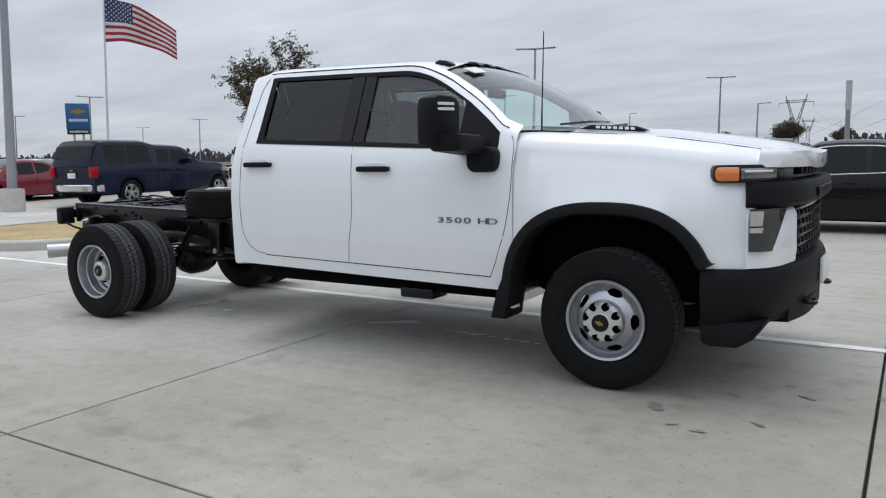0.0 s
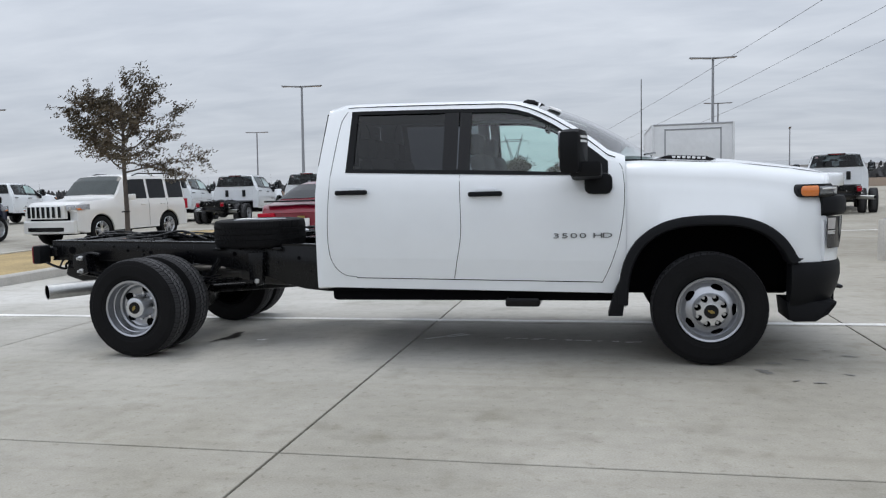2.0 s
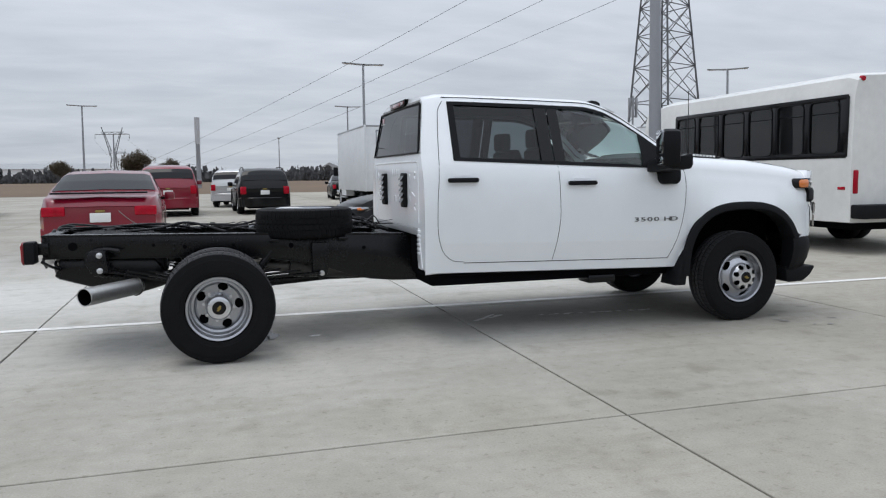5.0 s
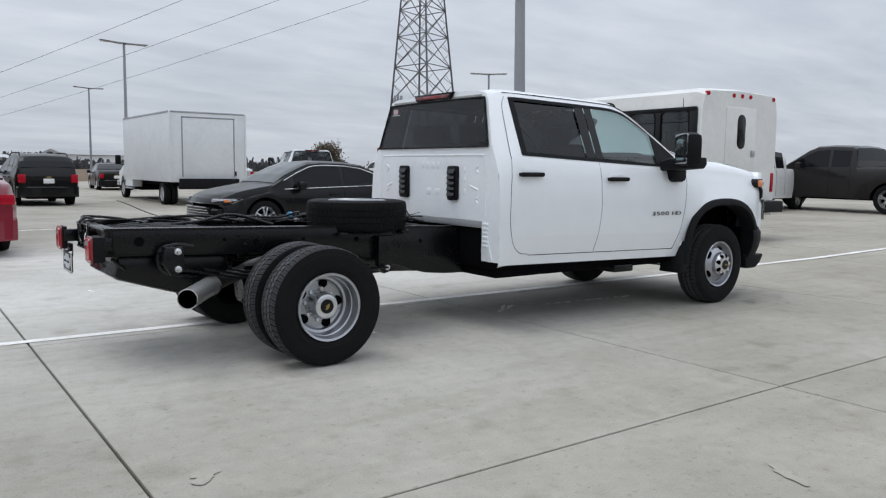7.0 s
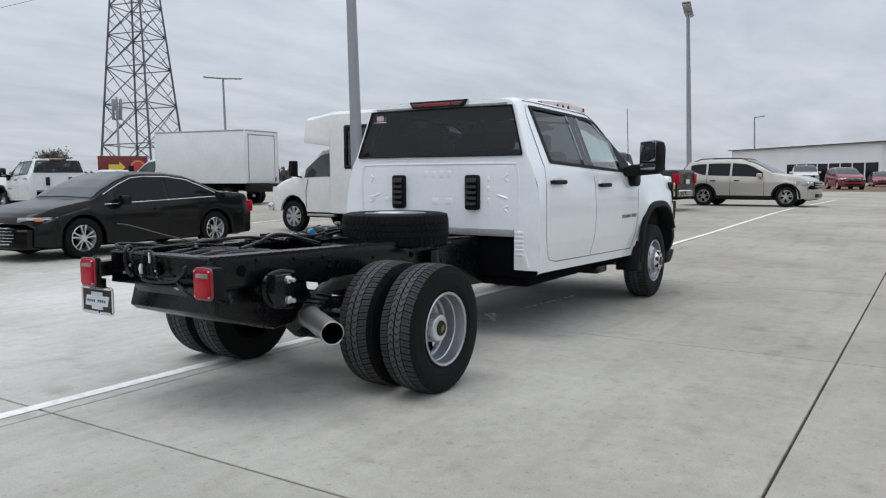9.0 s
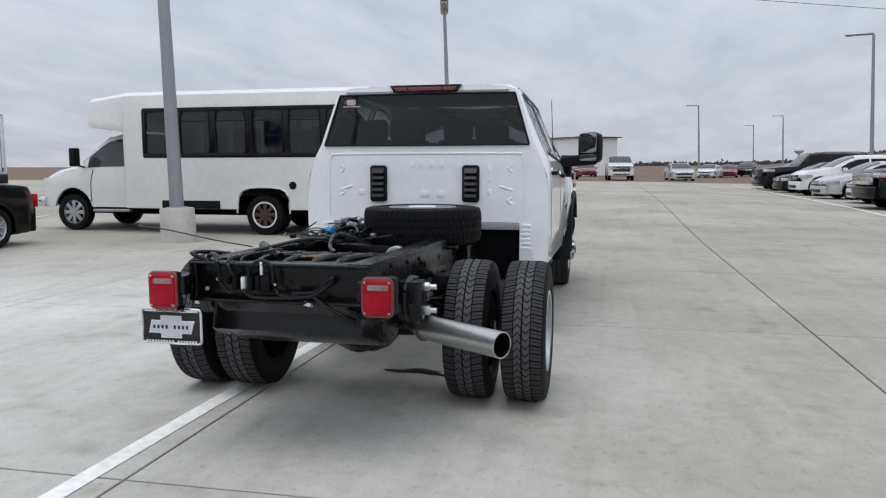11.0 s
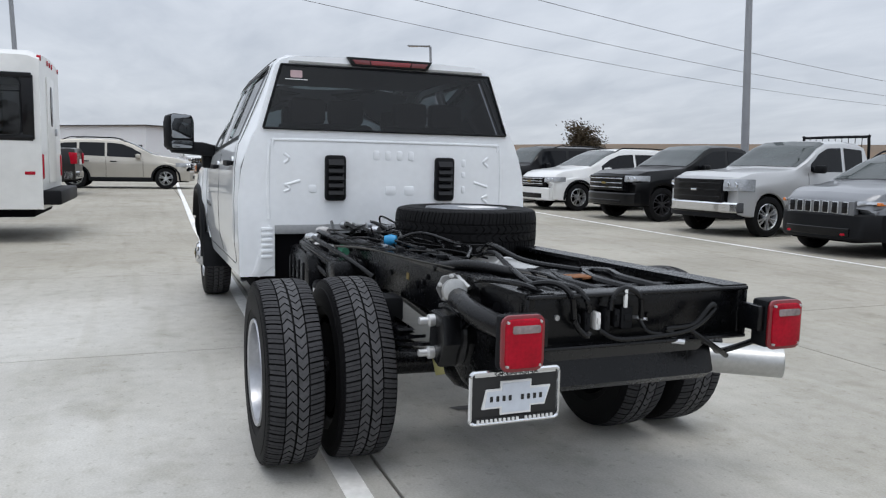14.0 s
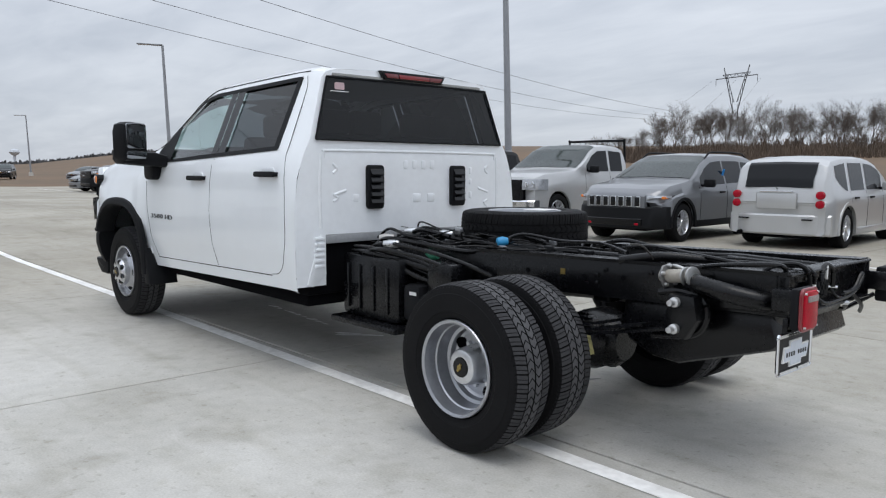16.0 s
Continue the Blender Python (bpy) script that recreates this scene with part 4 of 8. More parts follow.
vehicle("pickup_truck", "white heavy pickup truck with a large chrome grille beside the bus", "truck", at(14.6, 8.2, 187), "pickup", 6.0, 2.03, 1.95, 3.9, 1.2, 0.41, CARW, face="bars", lamps="tall", bumper=CHROME, grille_mat=CHROME)

# rack behind the silver pickup's cab
rack = part("headache_rack", tube([(-.98, -.84, 1.25), (-.96, -.82, 2.02), (-.96, -.70, 2.06), (-.96, .70, 2.06), (-.96, .82, 2.02), (-.98, .84, 1.25)], .03, 8), PLASTIC, SILVER_PICKUP, "black steel rack behind the cab")
part("rack_bar", tube([(-.97, -.83, 1.62), (-.97, .83, 1.62)], .018, 8, smooth=0), PLASTIC, rack)
for k in range(9):
    part("rack_bar", tube([(-.97, -.66 + .165 * k, 1.62), (-.965, -.66 + .165 * k, 2.05)], .008, 6, smooth=0), PLASTIC, rack)
for sd in (1, -1):
    part("tow_hook", box(2.27, 2.34, sd * .40, sd * .53, .335, .375, .01), RED_LENS, CHEROKEE, "red tow hook")
    part("bumper_slot", box(-2.31, -2.26, sd * .45, sd * .62, .50, .525, .004), GLOSSBLACK, WAGON)
BLUE_TAPE = mat("blue_tape", (0.03, 0.30, 0.75), 0.7)
part("paper_tape", box(-.06, .06, -.05, .05, -.004, .004), BLUE_TAPE, CHEROKEE, "blue tape on the glass", m=pose(.87, .48, 1.262, 0, 34, 0))
part("paper_tape", box(-.045, .045, -.004, .004, -.10, .10), BLUE_TAPE, CHEROKEE, m=pose(-.35, .835, 1.26, -14, 0, 0))
part("tailgate_handle", box(-2.275, -2.24, -.28, .28, .965, .995, .008), CHROME, WAGON, "chrome tailgate strip")
part("tailgate_recess", box(-2.262, -2.24, -.34, .34, .68, .96, .02), SILVER, WAGON)
part("exhaust_tip", tube([(-2.20, .60, .27), (-2.33, .60, .26)], .035, 12, smooth=0), DARK, WAGON)
part("rear_wiper", tube([(-2.20, 0, 1.02), (-2.16, .12, 1.08), (-2.14, .34, 1.09)], .010, 6), GLOSSBLACK, WAGON)

# ---- shuttle bus and box trucks ----
def van_cab(root, x0, xn, hw, paintm, R=0.38):
    """Cutaway van cab from its back edge x0 to its nose xn."""
    S = xn - x0
    top = ((0, 2.02), (.16, 2.02), (.30, 1.95), (.42, 1.72), (.56, 1.42), (.62, 1.36), (.85, 1.26), (.96, 1.16), (1, 1.0))
    xa = x0 + S * 0.66

    def ring(u):
        x = x0 + u * S
        zt = interp(top, u)
        w = hw * (1 - .10 * smoothstep(.55, 1, u))
        zl = 0.50
        d = abs(x - xa)
        if d < 0.50:
            zl = max(zl, .40 + .50 * math.sqrt(max(0, 1 - (d / .5) ** 2)))
        zb = min(1.30, zt - .06)
        wt = w - .05 - .28 * max(0, zt - zb - .06)
        return [(x, -p[0], p[1]) for p in ((w - .05, zl - .01), (w, zl), (w + .01, max(zl + .03, .95)), (w, max(zl + .05, 1.10)), (w - .03, zb), (wt, zt - .04), (wt - .08, zt), (0, zt + .02))]
    us = sorted(set([k / 24 for k in range(25)] + [p[0] for p in top] + [(xa - x0 + o) / S for o in (-.5, -.49, -.4, -.25, 0, .25, .4, .49, .5)]))
    us = [u for u in us if 0 <= u <= 1]
    cabp = part("cab", skin([ring(u) for u in us]), paintm, root, angle=30)
    for sd in (1, -1):
        bm = bmesh.new()
        V = []
        for k in range(7):
            u = .08 + .40 * k / 6
            r = ring(u)
            a, b2 = Vector(r[4]), Vector(r[5])
            V.append([bm.verts.new((p.x, (p.y - .006) * sd, p.z)) for p in (a.lerp(b2, q) for q in (.06, .5, .90))])
        for a, b2 in zip(V, V[1:]):
            for q in range(2):
                bm.faces.new((a[q], a[q + 1], b2[q + 1], b2[q]))
        part("cab_window", bm, SHIELD, cabp)
        part("cab_mirror", box(x0 + S * .50, x0 + S * .56, -sd * (hw + .12), -sd * (hw + .32), 1.34, 1.72, .03), PLASTIC, cabp)
        part("cab_mirror_arm", tube([(x0 + S * .52, -sd * (hw - .08), 1.32), (x0 + S * .53, -sd * (hw + .15), 1.36)], .02, 6, smooth=0), PLASTIC, cabp)
        part("cab_headlamp", box(xn - .10, xn + .01, -sd * hw * .58, -sd * hw * .86, .86, 1.05, .02), LAMP, cabp)
        part("cab_step", box(x0 + .05, x0 + S * .42, -sd * (hw - .1), -sd * (hw + .05), .40, .46, .02), STEEL, cabp)
        part("cab_door_gap", tube([(x0 + S * .44, -sd * (hw + .009), .60), (x0 + S * .44, -sd * (hw + .012), 1.0), (x0 + S * .42, -sd * (hw - .02), 1.28)], .007, 6), DARK, cabp)
        w = put_wheel(root, xa, -sd * (hw - .13), R, .22, 8, STEEL)
    bm = bmesh.new()
    V = []
    for k in range(6):
        u = .30 + .27 * k / 5
        r = ring(u)
        wt = -r[6][1] * 1.0
        V.append([bm.verts.new((r[0][0] + .006, wt * s, r[6][2] + .012 + .012 * (1 - abs(s)))) for s in (-1, -.5, 0, .5, 1)])
    for a, b2 in zip(V, V[1:]):
        for q in range(4):
            bm.faces.new((a[q], a[q + 1], b2[q + 1], b2[q]))
    part("windscreen", bm, SHIELD, cabp)
    part("cab_grille", box(xn - .03, xn + .02, -hw * .55, hw * .55, .82, 1.06, .02), GLOSSBLACK, cabp)
    part("cab_bumper", box(xn - .06, xn + .12, -hw * .98, hw * .98, .50, .70, .03), CHROME, cabp)
    part("cab_underbody", box(x0, xn - .2, -hw * .7, hw * .7, .35, .80, .05), DARK, cabp)
    return cabp


BUS = thing("shuttle_bus", at(6.31, 5.15, 89), "white cutaway shuttle bus with a dark window band", "bus")
HWB = 1.21
van_cab(BUS, 3.05, 5.25, 1.0, BUS_WHITE)


def bus_ring(x):
    f = 1 - .03 * smoothstep(-2.06, -2.23, x)
    zt = 2.86 - .10 * smoothstep(2.95, 3.85, x) - .05 * smoothstep(-2.06, -2.23, x)
    zl = .50 if x < 3.06 else 2.05 + .12 * (x - 3.05)
    d = abs(x)
    if d < .55:
        zl = max(zl, .42 + .50 * (1 - (d / .55) ** 4) ** .25)
    lo = max(zl + .02, .9)
    win = x < 3.05
    return [(x, -p[0] * f, p[1]) for p in ((HWB - .04, zl - .01), (HWB, zl), (HWB + .012, max(lo, 1.2) if win else zl + .1), (HWB + .004, 1.53 if win else zl + .14), (HWB - .015, 2.47 if win else max(2.45, zl + .2)), (HWB - .07, zt - .10), (HWB - .20, zt - .02), (0, zt + .02))]


bx = sorted(set([-2.0, 2.55, -2.23, -2.21, -2.18, -2.12, -2.06, -1.9, -1.5, -1, 1, 1.5, 2, 2.5, 2.9, 3.04, 3.06, 3.35, 3.55, 3.7, 3.85] + [-.55, -.545, -.52, -.45, -.3, -.15, 0, .15, .3, .45, .52, .545, .55]))
part("bus_body", skin([bus_ring(x) for x in bx], skip=lambda i, j: j == 3 and -2.01 < (bx[i] + bx[i + 1]) / 2 < 2.56), BUS_WHITE, BUS, "white moulded body", angle=30)
for sd in (1, -1):
    band = part("window_band", box(-2.13, 2.60, -sd * (HWB - .03), -sd * (HWB + .010), 2.42, 2.50, .006), GLOSSBLACK, BUS, "dark side window band")
    part("band_rail", box(-2.13, 2.60, -sd * (HWB - .03), -sd * (HWB + .012), 1.51, 1.60, .006), GLOSSBLACK, band)
    for k in range(7):
        x0_, x1_ = (-2.15, -1.99) if k == 0 else (2.54, 2.62) if k == 6 else (-2.05 + .775 * k - .075, -2.05 + .775 * k + .075)
        part("band_post", box(x0_, x1_, -sd * (HWB - .03), -sd * (HWB + .008), 1.53, 2.47, .006), GLOSSBLACK, band)
    for k in range(6):
        xc = -1.66 + .775 * k
        part("bus_window", box(xc - .40, xc + (.40 if k < 5 else .34), -sd * (HWB - .016), -sd * (HWB - .010), 1.55, 2.45), GLASS_BUS, band)
        part("bus_window_bar", box(xc - .32, xc + .32, -sd * (HWB - .012), -sd * (HWB - .002), 2.22, 2.235), PLASTIC, band)
        part("bus_window_frame", tube([(xc + u, -sd * (HWB + .010), 2.005 + w) for u, w in rounded(.64, .84, .09, 4)] + [(xc + .32, -sd * (HWB + .010), 2.005 + .33)], .010, 6, smooth=0), PLASTIC, band)
    part("arch_trim", tube([(xa_, -sd * (HWB + .006), .42 + .51 * (1 - min(1, abs(xa_) / .56) ** 4) ** .25) for xa_ in (-.56, -.555, -.53, -.48, -.38, -.2, 0, .2, .38, .48, .53, .555, .56)], .016, 6, smooth=0), BUS_WHITE, BUS)
    part("fuel_port", lathe([(-sd * (HWB - .0), .08), (-sd * (HWB + .018), .075), (-sd * (HWB + .018), .001)], 16, "y", m=Matrix.Translation((-.63, 0, .97))), PLASTIC, BUS)
    part("skirt_vent", box(.93, 2.22, -sd * (HWB - .03), -sd * (HWB + .016), .50, .66, .01), PLASTIC, BUS)
    part("side_marker", box(-2.14, -2.00, -sd * (HWB - .03), -sd * (HWB + .015), 1.01, 1.06, .01), RED_LENS, BUS)
    for yy in (HWB - .14, HWB - .38):
        bw = put_wheel(BUS, 0, -sd * yy, .39, .22, 8, BUS_RIM)
        part("wheel_ring", uncap(lathe([(-.098, .262), (-.104, .255), (-.104, .232), (-.085, .228)], 32)), PAPER, bw, "white painted rim edge") if yy > 1 else None
    part("corner_lamp", box(-2.25, -2.21, -sd * 1.05, -sd * 1.14, .95, 1.32, .015), RED_LENS, BUS)
part("bus_floor", box(-2.18, 3.0, -1.12, 1.12, .80, .86), DARK, BUS)
for k in range(6):
    for yy in (-.62, .62):
        bs = part("bus_seat", box(-1.75 + .76 * k, -1.30 + .76 * k, yy - .42, yy + .42, 1.18, 1.30, .04), BUS_SEAT, BUS, "grey cloth passenger seat")
        for o in (-.21, .21):
            part("bus_seat_back", box(-1.80 + .76 * k, -1.70 + .76 * k, yy + o - .19, yy + o + .19, 1.26, 2.12, .05), BUS_SEAT, bs)
part("bus_underbody", box(-2.1, 3.3, -.95, .95, .36, .62, .05), DARK, BUS)
part("rear_bumper", box(-2.48, -2.17, -1.16, 1.16, .56, .78, .03), PLASTIC, BUS)
door = part("rear_door", prism(rounded(.94, 1.66, .05, 4, 0, 1.70), -2.245, -2.22, "yz", .006), BUS_WHITE, BUS, "white rear emergency door")
part("door_window", prism(rounded(.25, .64, .12, 5, 0, 2.08), -2.252, -2.24, "yz", .003), GLOSSBLACK, door)
part("door_latch", box(-2.28, -2.24, -.42, -.33, 1.62, 1.74, .01), STEEL, door)
for y in (-1.02, -.26, 0, .26, 1.02):
    part("roof_marker", lathe([(-2.25, .001), (-2.245, .04), (-2.19, .045)], 12, "x", m=Matrix.Translation((0, y, 2.74))), RED_LENS, BUS)


def box_truck(m, label, L=4.6, H=2.95, hw=1.13, z0=.92):
    root = thing("box_truck", m, label, "truck")
    bm = box(-L, 0, -hw, hw, z0, H, .03)
    body = part("cargo_box", bm, BOX_WHITE, root, "plain white cargo box")
    for sd in (1, -1):
        for x in (-L, 0):
            part("corner_post", box(x - .03, x + .03, sd * (hw - .05), sd * (hw + .012), z0, H + .01, .008), BOX_WHITE, body)
        part("top_rail", box(-L, 0, sd * (hw - .05), sd * (hw + .012), H - .05, H + .012, .008), STEEL, body)
        part("top_rail", box(-L - .012, -L + .03, 0, sd * hw, H - .05, H + .012, .008), STEEL, body)
        for y in (hw - .13, hw - .37):
            put_wheel(root, -L + 1.05, sd * y, .37, .21, 8, STEEL)
        part("rear_lamp", box(-L - .02, -L + .05, sd * .80, sd * .98, .72, .84, .01), RED_LENS, root)
    dr = part("roll_door", box(-L - .012, -L + .01, -.86, .86, 1.0, H - .22, .006), BOX_WHITE, body)
    for sd in (1, -1):
        part("door_frame", box(-L - .02, -L + .01, sd * .86, sd * .90, .96, H - .16, .006), POLE, body)
    part("door_frame", box(-L - .02, -L + .01, -.90, .90, H - .20, H - .16, .006), POLE, body)
    for k in range(6):
        part("door_panel_line", box(-L - .014, -L - .008, -.85, .85, 1.28 + .27 * k, 1.284 + .27 * k), BOX_WHITE, dr)
    part("door_handle", box(-L - .04, -L, -.95, -.90, 1.0, 1.15, .008), PLASTIC, body)
    part("rear_step", box(-L - .16, -L + .10, -1.0, 1.0, .55, .90, .02), PLASTIC, root)
    part("truck_frame", box(-L, .6, -.55, .55, .60, .92, .03), DARK, root)
    van_cab(root, .10, 2.60, .98, BOX_WHITE)
    return root


box_truck(at(2.06, 25.85, 90), "white box truck with a roll-up rear door", 5.8, 3.10, 1.30, .78)
box_truck(at(14.55, 25.7, 98), "white box truck parked beyond the black sedan", 4.9, 3.15)

# ---- the chassis truck: x ahead, front axle at x = 0, rear axle at -4.5 ----
TRUCK = thing("chassis_truck", pose(0, 0, 0), "white crew-cab chassis truck with bare black frame and dual rear wheels", "truck")
CAB0, CAB1 = -2.92, -0.57


def rocker(x):
    return 0.55 - 0.02 * (x + 2.9)


def belt(x):
    return 1.455 - 0.042 * (x + 2.67)


WTOP = ((-2.92, 1.915), (-2.6, 1.92), (-1.9, 1.905), (-1.68, 1.898), (-1.46, 1.893), (-1.37, 1.878), (-1.27, 1.848), (-1.145, 1.790), (-0.925, 1.652), (-0.80, 1.558), (-0.74, 1.512), (-0.695, 1.47), (-0.57, 1.42))
WTOPY = ((-2.92, .735), (-2.6, .745), (-1.5, .745), (-1.2, .77), (-0.93, .82), (-0.80, .862), (-0.695, .905), (-0.57, .935))
ROOFC = ((-2.92, 1.985), (-2.8, 2.0), (-2.2, 2.012), (-1.7, 2.008), (-1.42, 1.996), (-1.3, 1.984), (-1.2, 1.968), (-1.0, 1.90), (-0.7, 1.75), (-0.57, 1.66))


def lean(z):
    """The rear window leans forward."""
    return 0.06 * smoothstep(1.42, 1.98, z)


def cab_ring(x):
    rb, zb = rocker(x), belt(x)
    zt, yt, zc = interp(WTOP, x), interp(WTOPY, x), interp(ROOFC, x)
    zb = min(zb, zt - 0.02)
    tuck = smoothstep(-2.76, -2.925, x)
    slope = smoothstep(-1.42, -0.9, x)
    pts = [(.90, rb), (.956, rb + .012), (.968, rb + .095), (.9965, rb + .238), (.9995, rb + .256), (1.003, rb + .50), (.992, rb + .72), (.973, zb - .055), (.945, zb),
           (yt, zt), (yt - .028 - .007 * slope, zt + .042 + .006 * slope), (yt - .085 - .012 * slope, zt + .072 + .014 * slope), (yt * .55, zc - .012), (yt * .25, zc - .002), (0, zc)]
    if tuck:
        z_low = [(.96, rb), (.972, rb + .012), (.98, rb + .095), (.982, rb + .238), (.982, rb + .256), (.985, rb + .50), (.965, rb + .72), (.905, 1.44), (.862, 1.52), (.742, 1.905), (.705, 1.945), (.63, 1.968), (.40, 1.978), (.18, 1.983), (0, 1.985)]
        pts = [((1 - tuck) * a[0] + tuck * b[0], (1 - tuck) * a[1] + tuck * b[1]) for a, b in zip(pts, z_low)]
    back = smoothstep(-2.6, -2.92, x)
    return [(x + lean(p[1]) * back, -p[0], p[1]) for p in pts]


XS = [-2.92, -2.91, -2.895, -2.87, -2.83, -2.78, -2.72, -2.67, -2.59, -2.45, -2.2, -1.95, -1.79, -1.64, -1.55, -1.44, -1.38, -1.32, -1.26, -1.2, -1.1, -1.0, -0.93, -0.88, -0.80, -0.74, -0.69, -0.63, -0.57]
RINGS = [cab_ring(x) for x in XS]
W0, W1 = XS.index(-2.67), XS.index(-0.69)
S0 = XS.index(-1.2)


def cab_open(i, j):
    if j == 8 and W0 <= i < W1:
        return True  # side glass and black pillars
    return j >= 11 and i >= S0  # windscreen


part("cab_shell", skin(RINGS, skip=cab_open, cap=False), WHITE, TRUCK, "glossy white cab", angle=28)


def cab_y(x, z):
    r = cab_ring(x)
    return float(np.interp(z, [p[2] for p in r[:12]], [-p[1] for p in r[:12]]))


def pane(name, x0, x1, material, parent, out=0.0, n=10, label="", lo=0.0, hi=1.0):
    for sd in (1, -1):
        bm = bmesh.new()
        V = []
        for k in range(n + 1):
            r = cab_ring(x0 + (x1 - x0) * k / n)
            a, b2 = Vector(r[8]), Vector(r[9])
            V.append([bm.verts.new((p.x, (p.y - out) * sd, p.z)) for p in (a.lerp(b2, lo + (hi - lo) * q / 4) for q in range(5))])
        for a, b2 in zip(V, V[1:]):
            for q in range(4):
                bm.faces.new((a[q], a[q + 1], b2[q + 1], b2[q]))
        part(name, bm, material, parent, label)


pane("rear_door_glass", -2.61, -1.91, GLASS_TINT, TRUCK, -0.008, label="dark privacy glass", lo=.04, hi=.95)
pane("front_door_glass", -1.70, -0.88, GLASS_CLEAR, TRUCK, -0.008, n=16, lo=.04, hi=.95)
pane("rear_window_trim", -2.67, -2.61, PLASTIC, TRUCK, 0.004)
pane("pillar_cover", -1.91, -1.80, GLOSSBLACK, TRUCK, 0.004)
pane("pillar_cover", -1.79, -1.70, GLOSSBLACK, TRUCK, 0.004)
pane("glass_lower_seal", -2.67, -0.69, PLASTIC, TRUCK, 0.006, n=20, lo=-0.02, hi=.042)
pane("glass_upper_seal", -2.67, -0.69, PLASTIC, TRUCK, 0.006, n=24, lo=.955, hi=1.015)
pane("mirror_sail", -0.97, -0.69, PLASTIC, TRUCK, 0.007, n=5)
# windscreen: from the edge of the pillar to the middle, bowed forward
SCREEN = ((-1.22, 1.963), (-1.09, 1.928), (-0.92, 1.865), (-0.76, 1.788), (-0.557, 1.672), (-0.389, 1.555), (-0.30, 1.495))
bm = bmesh.new()
V = []
for k in range(15):
    q = k / 14
    _, ye, ze = cab_ring(-1.22 + .70 * q)[11]
    xc = -1.22 + .92 * q
    zc = interp(SCREEN, xc)
    V.append([bm.verts.new((xc - .22 * q * abs(s) ** 2.2, -ye * s * .998, zc + (ze - .004 - zc) * abs(s) ** 2.3)) for s in (-1, -.9, -.75, -.55, -.28, 0, .28, .55, .75, .9, 1)])
for a, b2 in zip(V, V[1:]):
    for q in range(10):
        bm.faces.new((a[q], a[q + 1], b2[q + 1], b2[q]))
part("windscreen", bm, GLASS_CLEAR, TRUCK)
part("window_sticker", box(-.05, .05, -.075, .075, -.002, .002), PAPER, TRUCK, m=pose(-1.085, -.50, 1.897, 8, 22, 0))
part("cowl_panel", prism([(-0.62, 1.40), (-0.30, 1.40), (-0.28, 1.468), (-0.50, 1.478), (-0.62, 1.48)], -0.83, 0.83), PLASTIC, TRUCK, "black cowl and wiper panel")
for y0, y1 in ((-0.62, 0.0), (0.05, 0.65)):
    part("wiper", tube([(-0.33 - .16 * (y0 / .82) ** 2, y0, 1.515), (-0.33, (y0 + y1) / 2, 1.535), (-0.335 - .16 * (y1 / .82) ** 2, y1, 1.54)], 0.008, 6), GLOSSBLACK, TRUCK)

# back wall of the cab
OUT = [(.585, .975), (.66, .98), (.78, .98), (.91, .985), (1.06, .985), (1.25, .965), (1.36, .935), (1.44, .905), (1.52, .862), (1.905, .742), (1.945, .705), (1.968, .63), (1.985, .2)]


bm = bmesh.new()
for (z0, y0), (z1, y1) in zip(OUT, OUT[1:]):
    if z0 == 1.52:
        i0, i1 = 0.82, 0.705
    else:
        i0 = i1 = 0.76 if z1 <= 0.911 else 0.0
    for sd in (1, -1):
        n = 6
        for k in range(n):
            a, c = k / n, (k + 1) / n
            q = [(CAB0 + lean(zz), sd * (ii + (yy - ii) * g), zz) for ii, yy, zz, g in ((i0, y0, z0, a), (i0, y0, z0, c), (i1, y1, z1, c), (i1, y1, z1, a))]
            bm.faces.new([bm.verts.new(p) for p in q])
part("back_panel", bm, PANEL, TRUCK, "bare white rear cab panel with stamped ribs", angle=20)
bm = bmesh.new()
prev = None
for k in range(9):
    s = -1 + 2 * k / 8
    col = [bm.verts.new((CAB0 + lean(z) - 0.006 - 0.006 * (1 - s * s), s * w, z)) for w, z in ((.825, 1.518), (.795, 1.62), (.765, 1.72), (.735, 1.82), (.708, 1.908))]
    if prev:
        for q in range(4):
            bm.faces.new((prev[q], prev[q + 1], col[q + 1], col[q]))
    prev = col
part("rear_window", bm, GLASS_TINT, TRUCK, "dark tinted fixed rear window")
L0, L1 = CAB0 + lean(1.514), CAB0 + lean(1.912)
for sd in (1, -1):
    part("window_seal", tube([(L0 - .012, sd * .828, 1.515), (L1 - .012, sd * .708, 1.912)], 0.008, 6, smooth=0), PLASTIC, TRUCK)
part("window_seal", tube([(L1 - .014, -.71, 1.912), (L1 - .016, 0, 1.915), (L1 - .014, .71, 1.912)], 0.008, 6), PLASTIC, TRUCK)
part("window_seal", tube([(L0 - .014, -.828, 1.514), (L0 - .016, 0, 1.514), (L0 - .014, .828, 1.514)], 0.008, 6), PLASTIC, TRUCK)
